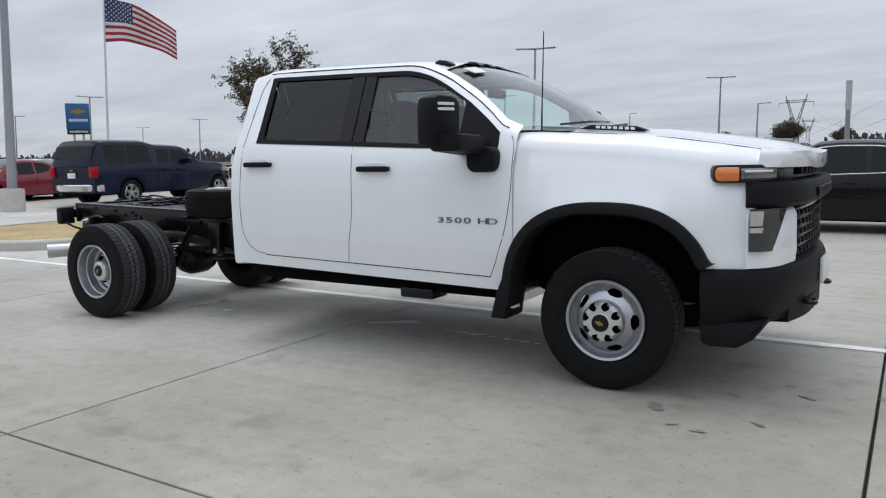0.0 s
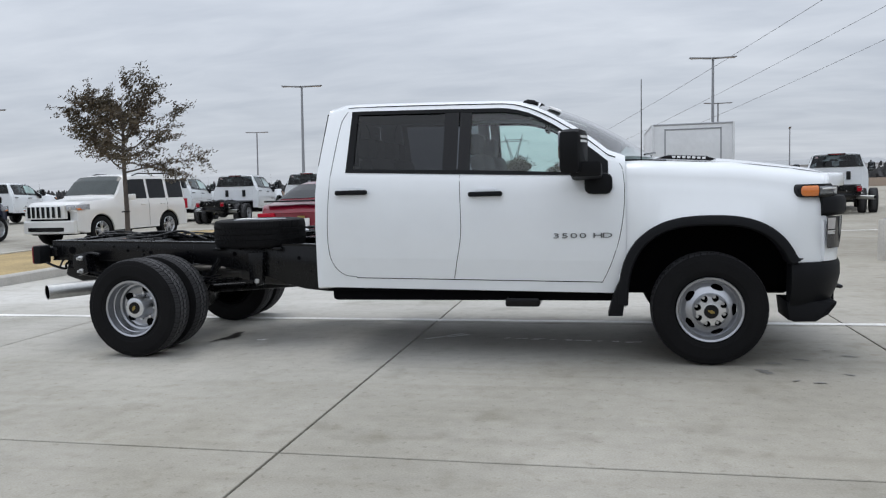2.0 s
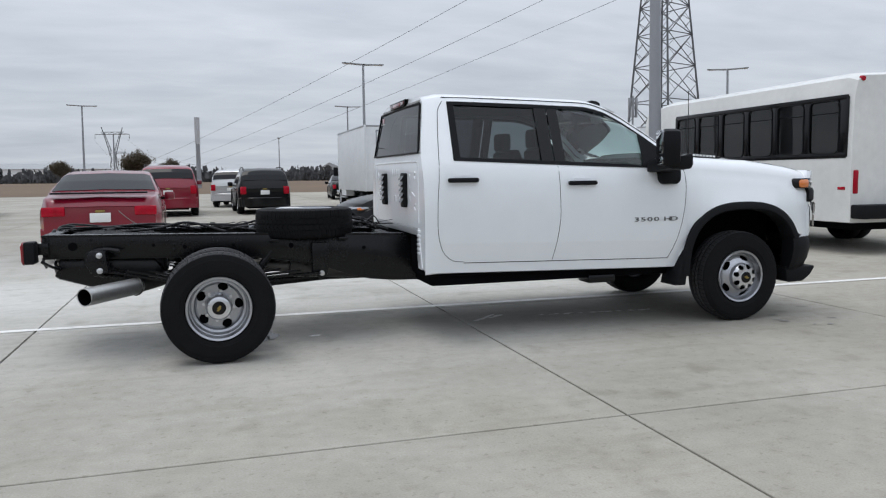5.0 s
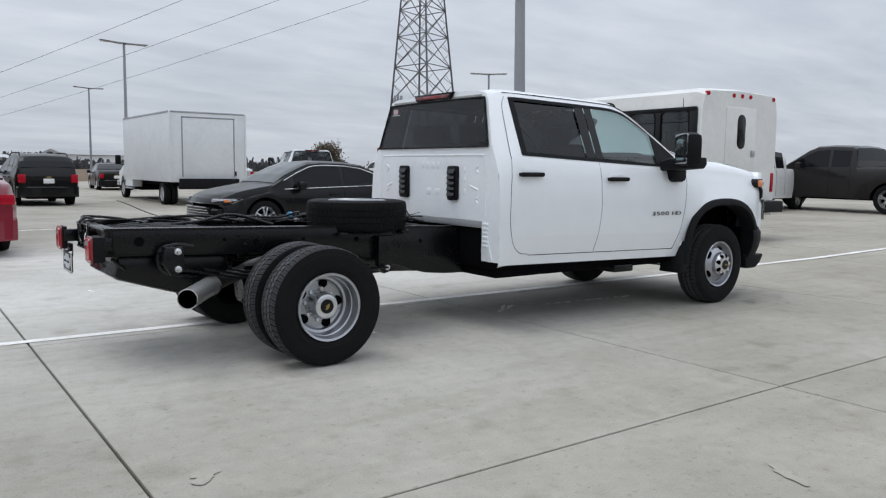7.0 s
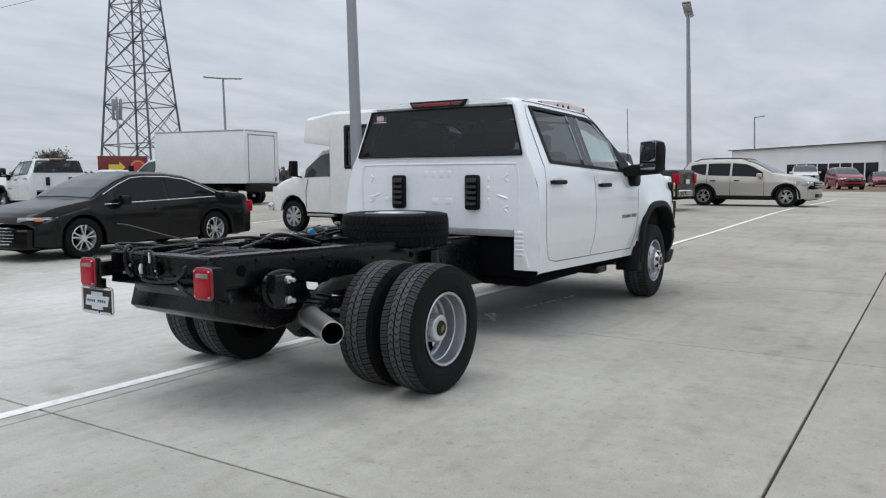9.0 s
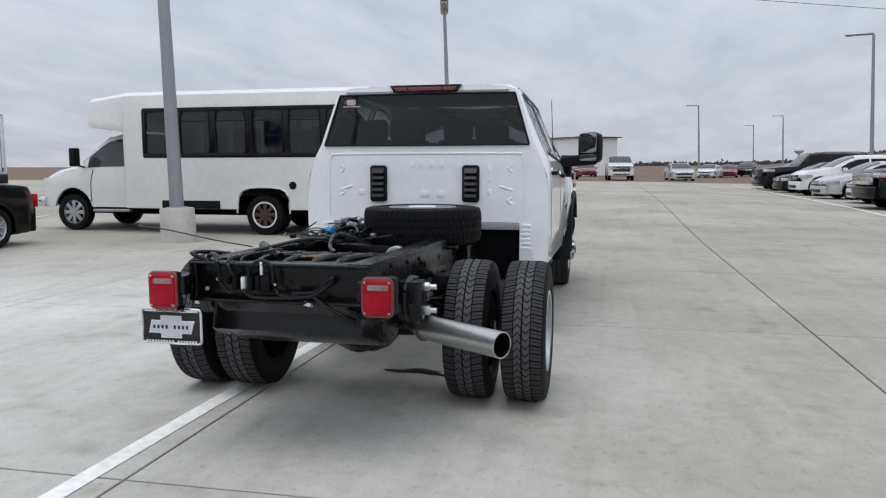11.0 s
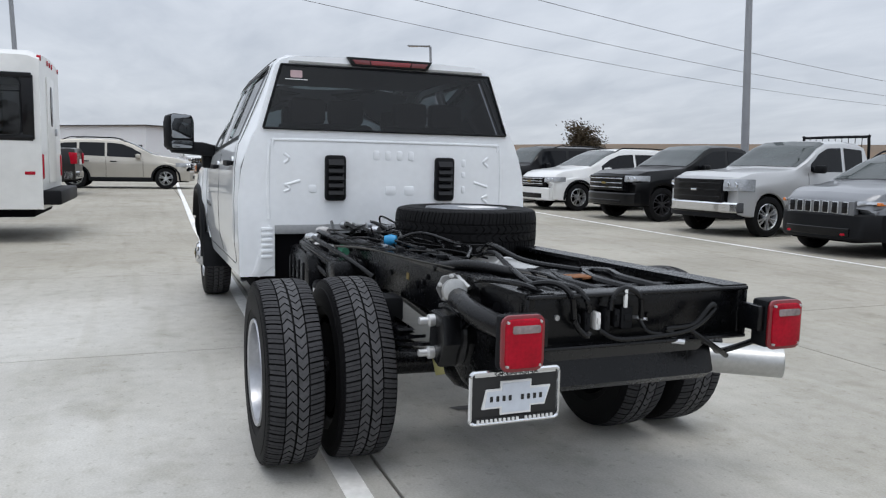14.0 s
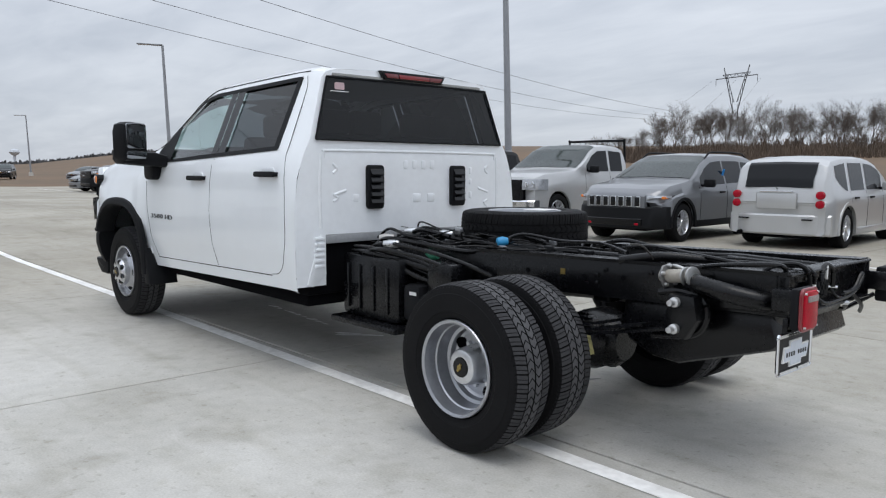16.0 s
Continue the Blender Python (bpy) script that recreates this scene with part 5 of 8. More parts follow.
# stamped ribs and bosses
RIBS = [[(-.77, 1.40), (-.765, 1.435), (-.70, 1.445), (0, 1.447), (.70, 1.445), (.765, 1.435), (.77, 1.40)], [(-.79, 1.42), (-.80, 1.2), (-.795, .95)], [(.79, 1.42), (.80, 1.2), (.795, .95)],
        [(-.70, 1.36), (-.67, 1.33), (-.70, 1.30)], [(.70, 1.36), (.67, 1.33), (.70, 1.30)], [(-.70, 1.10), (-.665, 1.08), (-.70, 1.05)], [(.70, 1.12), (.665, 1.14), (.70, 1.17)], [(.60, 1.19), (.70, 1.16)], [(-.60, 1.19), (-.70, 1.16)]]
for pts in RIBS:
    part("stamped_rib", tube([(CAB0 + 0.006, y, z) for y, z in pts], 0.012, 10), PANEL, TRUCK)
for y, z, w, h in ((-.52, 1.32, .03, .05), (-.52, 1.24, .03, .04), (-.52, 1.14, .03, .05), (.0, 1.13, .07, .06), (-.13, 1.13, .07, .06), (.52, 1.14, .05, .05), (.10, 1.36, .04, .06), (.02, 1.36, .04, .06), (-.06, 1.36, .04, .06), (-.14, 1.36, .04, .06)):
    part("stamped_boss", prism(rounded(w, h, 0.012, 3, y, z), CAB0 - 0.003, CAB0 + 0.01, "yz", 0.003), PANEL, TRUCK)
for sd in (1, -1):
    for k in range(6):
        part("flange_tab", box(CAB0 - 0.014, CAB0 + 0.01, sd * .775, sd * .845, .70 + .035 * k, .722 + .035 * k, 0.005), PANEL, TRUCK)
    part("cab_corner_flange", prism([(.76, .66), (.79, .91), (.80, .91), (.90, .60), (.86, .58)], CAB0 - 0.006, CAB0 + 0.002, "yz", 0.001) if sd == 1 else prism([(-.76, .66), (-.79, .91), (-.80, .91), (-.90, .60), (-.86, .58)], CAB0 - 0.006, CAB0 + 0.002, "yz", 0.001), PANEL, TRUCK)
part("grey_sill", box(CAB0 - 0.008, CAB0 + 0.05, -.76, .76, .852, .908, 0.006), mat("grey_seam_primer", (0.30, 0.31, 0.32), 0.6, var=0.2), TRUCK, "grey primed lower sill")
part("floor_pan", box(CAB0 + 0.03, -0.6, -.88, .88, .52, .85, 0.02), DARK, TRUCK)
# louvred pressure vents
for yc in (.375, -.375):
    vent = part("vent", prism(rounded(.135, .29, .025, 4, yc, 1.21), CAB0 - 0.030, CAB0 + 0.01, "yz", 0.006), PLASTIC, TRUCK, "black louvred air vent")
    for k in range(5):
        z = 1.105 + 0.047 * k
        part("vent_slat", prism([(CAB0 - 0.052, z), (CAB0 - 0.028, z + 0.040), (CAB0 - 0.024, z + 0.036), (CAB0 - 0.040, z)], yc - 0.050, yc + 0.050), GLOSSBLACK, vent)
# high-mounted stop lamp
lampb = part("high_stop_lamp", prism([(-.29, 1.985), (.29, 1.985), (.255, 1.928), (-.255, 1.928)], L1 - 0.030, L1 + 0.02, "yz", 0.006), GLOSSBLACK, TRUCK, "dark red high stop lamp")
part("red_lens", prism([(-.14, 1.968), (.14, 1.968), (.13, 1.94), (-.13, 1.94)], L1 - 0.036, L1 - 0.02, "yz", 0.003), mat("dark_red_lens", (0.26, 0.018, 0.025), 0.2, coat=1.0), lampb)
for sd in (1, -1):
    part("cargo_lens", prism([(sd * .145, 1.968), (sd * .26, 1.968), (sd * .235, 1.94), (sd * .14, 1.94)], L1 - 0.035, L1 - 0.02, "yz", 0.002), mat("smoked_red_lens", (0.16, 0.02, 0.025), 0.2, coat=1.0), lampb)
# flag sticker in the rear window, as plain blocks
part("window_decal", prism(rounded(.075, .045, .008, 3, .615, 1.858), L1 - 0.018, L1 - 0.014, "yz"), mat("pink_decal", (0.55, 0.40, 0.42), 0.6), TRUCK)
part("decal_line", box(L1 - 0.018, L1 - 0.014, .545, .685, 1.822, 1.827), PAPER, TRUCK)

# seats and dash seen through the glass
for x, y, w in ((-1.55, -.40, .52), (-1.55, .40, .52), (-2.45, -.36, .66), (-2.45, .36, .66)):
    seat = part("seat", box(x - .05, x + .48, y - w / 2, y + w / 2, .84, 1.06, .05), SEAT, TRUCK, "dark cloth seat")
    bmb = box(-.06, .07, -w / 2, w / 2, 0, .60, .05)
    part("seat_back", bmb, SEAT, seat, m=pose(x - .02, y, .98, 0, -13, 0))
    for o in ((0,) if w < .6 else (-.12, .14)):
        part("headrest", box(x - .24, x - .13, y + o - .12, y + o + .12, 1.56, 1.73, .035), SEAT, seat)
part("dashboard", prism([(-0.98, 1.02), (-0.92, 1.34), (-0.80, 1.40), (-0.55, 1.42), (-0.55, 1.0)], -.84, .84), SEAT, TRUCK)
part("steering_wheel", lathe([(0.0, .175), (.012, .19), (.0, .205), (-.012, .19), (0.0, .175)], 28, "x", m=pose(-1.10, .40, 1.29, 0, 22, 0)), GLOSSBLACK, TRUCK)
part("headliner", box(CAB0 + 0.05, -1.4, -.66, .66, 1.925, 1.94), mat("grey_headliner", (0.35, 0.35, 0.34), 0.9), TRUCK)
part("inner_mirror", box(-1.20, -1.17, -.13, .13, 1.74, 1.81, .015), GLOSSBLACK, TRUCK)
for sd in (1, -1):
    part("door_card", prism([(-2.7, .7), (-0.75, .7), (-0.75, 1.36), (-2.7, 1.42)], sd * .90, sd * .925), SEAT, TRUCK)

# shut lines of the doors
for sd in (1, -1):
    def on(pts, r=0.0025, sd=sd):
        return tube([(x, -sd * (cab_y(x, z) - 0.0005), z) for x, z in smooth2(pts)], r, 6, smooth=0)

    def smooth2(pts):
        return [(p.x, p.z) for p in smooth_path([(a, 0, b) for a, b in pts], 5)]
    part("door_gap", on([(-2.60, .642), (-2.70, .66), (-2.78, .74), (-2.815, .88), (-2.815, 1.1), (-2.80, 1.3), (-2.785, 1.5), (-2.76, 1.75), (-2.74, 1.86), (-2.70, 1.925)]), GLOSSBLACK, TRUCK)
    part("door_gap", on([(-1.83, .628), (-1.805, .75), (-1.77, .95), (-1.768, 1.15), (-1.775, 1.40)]), GLOSSBLACK, TRUCK)
    part("door_gap", on([(-0.735, .60), (-0.68, .72), (-0.62, .90), (-0.585, 1.10), (-0.578, 1.28), (-0.588, 1.40), (-0.61, 1.45)]), GLOSSBLACK, TRUCK)
    part("door_gap", on([(-2.60, rocker(-2.6) + .09), (-1.83, rocker(-1.83) + .09), (-0.735, rocker(-.735) + .09)], 0.0035), GLOSSBLACK, TRUCK)
    part("roof_gap", tube([(x, -sd * (-cab_ring(x)[10][1] + .001), cab_ring(x)[10][2]) for x in (-2.70, -2.4, -2.0, -1.6, -1.42, -1.3, -1.15, -1.0, -0.9, -0.8, -0.7, -0.64)], 0.0045, 6), GLOSSBLACK, TRUCK)
    for hx, hz in ((-2.61, 1.292), (-1.575, 1.257)):
        y = cab_y(hx, hz)
        part("handle_cup", prism(rounded(.155, .062, .028, 5, hx, hz + .012), -sd * (y - .01), -sd * (y + .004), "xz", 0.002), WHITE, TRUCK)
        part("door_handle", prism(rounded(.255, .036, .017, 5, hx, hz), -sd * (y + .018), -sd * (y + .044), "xz", 0.008), PLASTIC, TRUCK, "black pull handle")
        for o in (-.10, .10):
            part("handle_mount", box(hx + o - .02, hx + o + .02, -sd * (y - .01), -sd * (y + .03), hz - .014, hz + .014, .005), PLASTIC, TRUCK)
    # model badge
    for ch, o in zip("3500HD", (-.178, -.116, -.052, .012, .118, .184)):
        text_mesh(ch, 0.082, 0.004, BADGE, TRUCK, Matrix.Translation((-0.885 + o * (1 if sd == 1 else -1), -sd * (cab_y(-0.885 + o * sd, .935) + .003), .938)) @ pose(0, 0, 0, 90, 0, 0 if sd == 1 else 180) @ Matrix.Diagonal((1.30, 0.62, 1, 1)), "badge_letter")
    # tow mirror
    mir = part("mirror", prism([(-sd * (1.245 + u), 1.53 + w) for u, w in ((-.105, -.14), (.085, -.145), (.112, -.115), (.115, .08), (.10, .135), (.05, .155), (-.06, .150), (-.10, .13), (-.112, .09), (-.112, -.12))], -.07, .075, "yz", 0.028), PLASTIC, TRUCK, "tall black towing mirror", m=Matrix.Translation((-.90, -sd * 1.17, 0)) @ pose(0, 0, 0, 0, 0, -17 * sd) @ Matrix.Translation((0, sd * 1.17, 0)))
    part("mirror_glass", prism(rounded(.178, .195, .025, 4, -sd * 1.245, 1.578), -.078, -.06, "yz", 0.002), MIRROR, mir)
    part("mirror_glass", prism(rounded(.178, .062, .02, 4, -sd * 1.245, 1.432), -.078, -.06, "yz", 0.002), MIRROR, mir)
    for z in (1.632, 1.602):
        part("mirror_lamp", prism(rounded(.125, .016, .005, 3, -sd * 1.25, z), .070, .078, "yz"), PAPER, mir)
    part("mirror_arm", prism([(-sd * .95, 1.335), (-sd * 1.06, 1.342), (-sd * 1.30, 1.362), (-sd * 1.325, 1.40), (-sd * 1.32, 1.462), (-sd * 1.05, 1.455), (-sd * .95, 1.43)], -.95, -.73, "yz", 0.028), PLASTIC, TRUCK)
    part("mirror_foot", prism(rounded(.195, .15, .05, 5, -.758, 1.31), -sd * .95, -sd * 1.05, "xz", 0.02), PLASTIC, TRUCK)

# roof marker lamps and aerial
for y in (-.58, -.17, 0, .17, .58):
    zr = interp(((0, 1.984), (.17, 1.981), (.41, 1.972), (.58, 1.955)), abs(y))
    part("marker_lamp", prism([(-1.33, zr - .02), (-1.215, zr - .04), (-1.21, zr - .014), (-1.24, zr + .006), (-1.29, zr + .014), (-1.32, zr + .004)], y - .045, y + .045, "xz", 0.010), GLOSSBLACK, TRUCK, "small black roof marker lamp")
part("aerial", tube([(-0.455, -.832, 1.45), (-0.453, -.830, 1.62), (-0.450, -.812, 2.05)], 0.0055, 6, smooth=0, r2=0.003), GLOSSBLACK, TRUCK)

# bonnet and wings
HOODZ = ((-0.62, 1.52), (-0.4, 1.508), (-0.1, 1.488), (0.15, 1.474), (0.32, 1.452), (0.6, 1.412), (0.77, 1.382), (0.86, 1.354), (0.905, 1.332), (0.935, 1.304), (0.95, 1.284), (0.96, 1.268), (0.965, 1.256))


def arch_z(x):
    w = 0.57 if x < 0 else 0.555
    q = min(1.0, abs(x) / w)
    return 0.42 + 0.59 * (1 - q ** 2.7) ** (1 / 2.7)


def wing_ring(x):
    zc = interp(HOODZ, x)
    f = interp(((-0.62, .962), (-0.45, 1), (0.40, 1), (0.58, .99), (0.70, .965), (0.79, .925), (0.86, .865), (0.905, .79), (0.935, .70), (0.95, .57), (0.96, .40), (0.965, .18)), x)
    zl = max(arch_z(x), 0.735 if x > 0.3 else 0.42) if x < 0.57 else 0.735
    flare = smoothstep(0.75, 0.45, abs(x)) * 0.03
    zs = zc - 0.10
    lip = smoothstep(0.735, 0.78, x)
    lo = min(zl, 1.03) * (1 - lip) + min(1.252, zc - .02) * lip
    pts = [(.93, lo - .005), (1.005 + flare, lo), (1.008 + flare, lo + .05), (1.006 + flare * .8, max(lo + .06, 1.02)), (1.001 + flare * .35, max(lo + .08, zs - .165)), (.980, zs - .115), (.966, zs - .055), (.950, zs - .01), (.90, zs + .035), (.82, zs + .06), (.70, zc - .030), (.52, zc - .028), (.44, zc - .004), (.22, zc + .002), (0, zc + .004)]
    for k in range(1, len(pts)):
        pts[k] = (pts[k][0], max(pts[k][1], min(pts[k - 1][1] + .002, zc)))
    return [(x, -p[0] * f, p[1]) for p in pts]


HX = sorted(set([-0.62, -0.60] + [round(-0.57 + 0.03 * k, 3) for k in range(39)] + [0.56, 0.72, 0.735, 0.75, 0.765, 0.78, 0.80, 0.85, 0.875, 0.89, 0.905, 0.92, 0.935, 0.944, 0.95, 0.956, 0.96, 0.963, 0.965]))
HX = [x for x in HX if x <= 0.965]
bmw_ = skin([wing_ring(x) for x in HX], cap=True)
part("bonnet", bmw_, WHITE, TRUCK, "white bonnet and front wings", angle=80)


for sd in (1, -1):
    part("bonnet_gap", tube([(x, sd * (wing_ring(x)[9][1]), wing_ring(x)[9][2] - .001) for x in (-0.5, -0.3, 0, 0.3, 0.5, 0.65, 0.76)], 0.0032, 6), GLOSSBLACK, TRUCK)
    # arch trim
    bm = bmesh.new()
    V = []
    N = 34
    for k in range(N + 1):
        x = -0.575 + (0.575 + 0.545) * (0.5 - 0.5 * math.cos(math.pi * k / N))
        z = max(arch_z(x), 0.735 if x > 0.3 else 0.44)
        dx, dz = x / 0.57, (z - .42) / .59
        l = math.hypot(dx, dz) or 1
        dx, dz = dx / l, dz / l
        V.append([bm.verts.new((x + dx * o, -sd * yy, z + dz * o)) for o, yy in ((-.012, .90), (-.012, 1.045), (.0, 1.062), (.035, 1.062), (.058, 1.05), (.062, 1.02))])
    for a, b2 in zip(V, V[1:]):
        for q in range(5):
            bm.faces.new((a[q], a[q + 1], b2[q + 1], b2[q]))
    part("wheel_arch_trim", bm, PLASTIC, TRUCK, "black wheel arch moulding")
    part("mud_flap", prism([(-.70, .36), (-.60, .36), (-.565, .58), (-.60, .66), (-.66, .52)], -sd * .80, -sd * 1.045, "xz", 0.01), PLASTIC, TRUCK)
    # bonnet badge insert with plain white strokes
    ins = part("bonnet_insert", prism([(-.34, 0), (-.25, .030), (.02, .034), (.10, .012), (.06, 0)], -sd * .50, -sd * .56, "xz", 0.006, None), GLOSSBLACK, TRUCK, "black bonnet side insert", m=pose(0, 0, 1.460, 0, 4.0, 0))
    for k in range(7):
        part("insert_stroke", box(-.22 + .036 * k, -.196 + .036 * k, -sd * .556, -sd * .565, .010, .026), PAPER, ins)
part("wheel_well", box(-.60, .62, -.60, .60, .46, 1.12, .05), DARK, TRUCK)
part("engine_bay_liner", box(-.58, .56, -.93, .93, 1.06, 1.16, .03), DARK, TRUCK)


# nose: bands swept round the plan of the front
def nose(path, prof):
    """Sweeps a (out, z) profile along a plan path of the right half and its mirror."""
    P = [Vector((x, -y, 0)) for x, y in path]
    P = smooth_path(P, 4)
    full = P + [Vector((p.x, -p.y, 0)) for p in reversed(P[:-1])] if abs(P[-1].y) < 1e-6 else P
    bm = bmesh.new()
    V = []
    for i, p in enumerate(full):
        d = (full[min(i + 1, len(full) - 1)] - full[max(i - 1, 0)]).normalized()
        nrm = Vector((d.y, -d.x, 0))
        V.append([bm.verts.new((p.x + nrm.x * o, p.y + nrm.y * o, z)) for o, z in prof])
    for a, b2 in zip(V, V[1:]):
        for q in range(len(prof) - 1):
            bm.faces.new((a[q], a[q + 1], b2[q + 1], b2[q]))
    bm.faces.new(V[0])
    bm.faces.new(V[-1])
    return bm


BUMP = [(.525, 1.035), (.61, 1.03), (.735, .985), (.835, .875), (.912, .70), (.965, .45), (.99, .2), (1.0, 0)]
part("front_bumper", nose(BUMP, [(-.16, .43), (-.075, .425), (-.055, .435), (-.012, .535), (.006, .625), (.004, .70), (-.012, .733), (-.14, .748)]), PLASTIC, TRUCK, "unpainted black front bumper", angle=50)
for sd in (1, -1):
    part("lower_valance", prism([(.505, .46), (.52, .33), (.56, .315), (.70, .318), (.78, .37), (.83, .44), (.83, .46)], -sd * .62, -sd * .975, "xz", 0.02), PLASTIC, TRUCK)
    part("tow_hook", tube([(.93, -sd * .42, .50), (1.0, -sd * .42, .49), (1.0, -sd * .36, .49), (.93, -sd * .36, .50)], .014, 8), GLOSSBLACK, TRUCK)
part("lower_intake", nose([(.90, .62), (.95, .4), (.97, .2), (.975, 0)], [(-.10, .40), (0, .41), (0, .50), (-.10, .51)]), PLASTIC, TRUCK)
part("front_plate", box(1.0, 1.02, -.16, .16, .56, .71, .006), PAPER, TRUCK, "dealer plate on the front bumper")
GR = [(.722, .955), (.772, .935), (.835, .885), (.902, .775), (.950, .58), (.965, .3), (.970, 0)]
part("grille_bar", nose(GR, [(-.10, 1.045), (.008, 1.05), (.026, 1.07), (.026, 1.15), (.012, 1.178), (-.10, 1.185)]), PLASTIC, TRUCK, "wide black grille bar with raised lettering")
for k in range(9):
    y = -.34 + .085 * k
    part("grille_letter", box(.990, 1.004, y - .027, y + .027, 1.085, 1.135, .004), GLOSSBLACK, TRUCK)
low = part("lower_grille", nose([(.872, .60), (.922, .45), (.938, .2), (.943, 0)], [(-.10, .735), (-.02, .74), (0, .78), (0, 1.0), (-.02, 1.03), (-.10, 1.035)]), GLOSSBLACK, TRUCK, "black honeycomb grille")
for r in range(5):
    for k in range(-6, 7):
        y = k * .088 + (.044 if r % 2 else 0)
        if abs(y) < .56:
            part("grille_cell", box(.925 - .14 * abs(y) ** 2.2, .958 - .14 * abs(y) ** 2.2, y - .030, y + .030, .775 + r * .052, .805 + r * .052, .006), PLASTIC, low)
upg = part("upper_grille", nose([(.868, .60), (.915, .42), (.932, .2), (.937, 0)], [(-.10, 1.185), (0, 1.19), (0, 1.265), (-.10, 1.275)]), GLOSSBLACK, TRUCK)
for k in range(-5, 6):
    y = k * .095
    part("grille_cell", box(.925 - .14 * abs(y) ** 2.2, .953 - .14 * abs(y) ** 2.2, y - .035, y + .035, 1.205, 1.25, .008), PLASTIC, upg)
for sd in (1, -1):
    def half(path, prof, sd=sd):
        b3 = nose(path, prof)
        if sd == -1:
            for v in b3.verts:
                v.co.y *= -1
        return b3
    def pocket(path, out, z1, z0, cut, sd=sd):
        """A plate on the nose whose inner edge leans outwards towards its foot."""
        P = smooth_path([Vector((x, -y * sd, 0)) for x, y in path], 5)
        bm = bmesh.new()
        V = []
        for r in range(7):
            k = r / 6
            row = []
            for c in range(9):
                f = c / 8 * (1 - cut * k) * (len(P) - 1)
                a = min(int(f), len(P) - 2)
                p = P[a].lerp(P[a + 1], f - a)
                n = Vector((p.x - .30, p.y * .55, 0)).normalized()
                row.append(bm.verts.new((p.x + n.x * out, p.y + n.y * out, z1 + (z0 - z1) * k)))
            V.append(row)
        for a, b2 in zip(V, V[1:]):
            for c in range(8):
                bm.faces.new((a[c], a[c + 1], b2[c + 1], b2[c]))
        return bm
    def lamp(path, z0, z1, out, back, tips=(.35, .8), sd=sd):
        """A lens along the plan of the nose whose rear end is rounded off."""
        P = smooth_path([Vector((x, -y * sd, 0)) for x, y in path], 5)
        bm = bmesh.new()
        V = []
        for k, p in enumerate(P):
            h = 1.0 if k >= 3 else (tips[0], tips[1], .95)[k]
            zm, hh = z0 + (z1 - z0) * .55, (z1 - z0) / 2 * h
            n = Vector((p.x - .25, p.y * .6, 0)).normalized()
            V.append([bm.verts.new((p.x + n.x * o, p.y + n.y * o, zm + w * hh)) for o, w in ((-back, -1), (out * .4, -1), (out, -.75), (out * 1.15, 0), (out, .75), (out * .4, 1), (-back, 1))])
        for a, b2 in zip(V, V[1:]):
            for q in range(6):
                bm.faces.new((a[q], a[q + 1], b2[q + 1], b2[q]))
        bm.faces.new(V[0])
        bm.faces.new(V[-1])
        return bm
    HLP = [(.572, 1.012), (.62, 1.010), (.68, .998), (.745, .965), (.81, .90), (.862, .79), (.892, .62)]
    hl = part("headlamp", lamp(HLP, 1.172, 1.262, .006, .06), GLOSSBLACK, TRUCK, "black headlamp with amber corner lens")
    part("turn_lens", lamp([(.580, 1.013), (.62, 1.012), (.668, 1.003), (.69, .996)], 1.182, 1.252, .012, .02), AMBER, hl)
    part("headlamp_lens", lamp([(.70, .992), (.745, .968), (.80, .915), (.84, .845)], 1.190, 1.246, .012, .02, (.9, 1)), mat("dim_headlamp", (0.17, 0.18, 0.19), 0.08, 0.3, var=0.4, big=14, fine=50, coat=1.0) if sd == 1 else bpy.data.materials["dim_headlamp"], hl)
    part("headlamp_strip", lamp([(.715, .986), (.745, .969), (.79, .926), (.825, .876)], 1.226, 1.240, .016, .01, (.9, 1)), PAPER, hl)
    part("fascia_corner", half([(.74, .975), (.82, .90), (.875, .78), (.905, .62), (.915, .56)], [(-.12, .735), (.0, .74), (.006, .80), (.0, 1.0), (-.02, 1.035), (-.12, 1.04)]), WHITE, TRUCK, "white lower fascia corner")
    PK = [(.742, .990), (.80, .952), (.85, .885), (.885, .80)]
    fp = part("fog_pocket", pocket(PK, .016, 1.045, .83, .42), mat("smoked_lens", (0.03, 0.031, 0.034), 0.12, var=0.4, big=14, fine=60, coat=0.6) if sd == 1 else bpy.data.materials["smoked_lens"], TRUCK, "dark smoked lower lamp")
    part("fog_lamp", pocket(PK[:2], .022, 1.035, .96, .1), CLEAR_LENS, fp)
    part("fog_lamp_rim", pocket(PK[:2], .020, .95, .925, .1), ALLOY, fp)

# ---- tyres with a zigzag tread ----
TR, RIMR, TW = 0.402, 0.226, 0.118


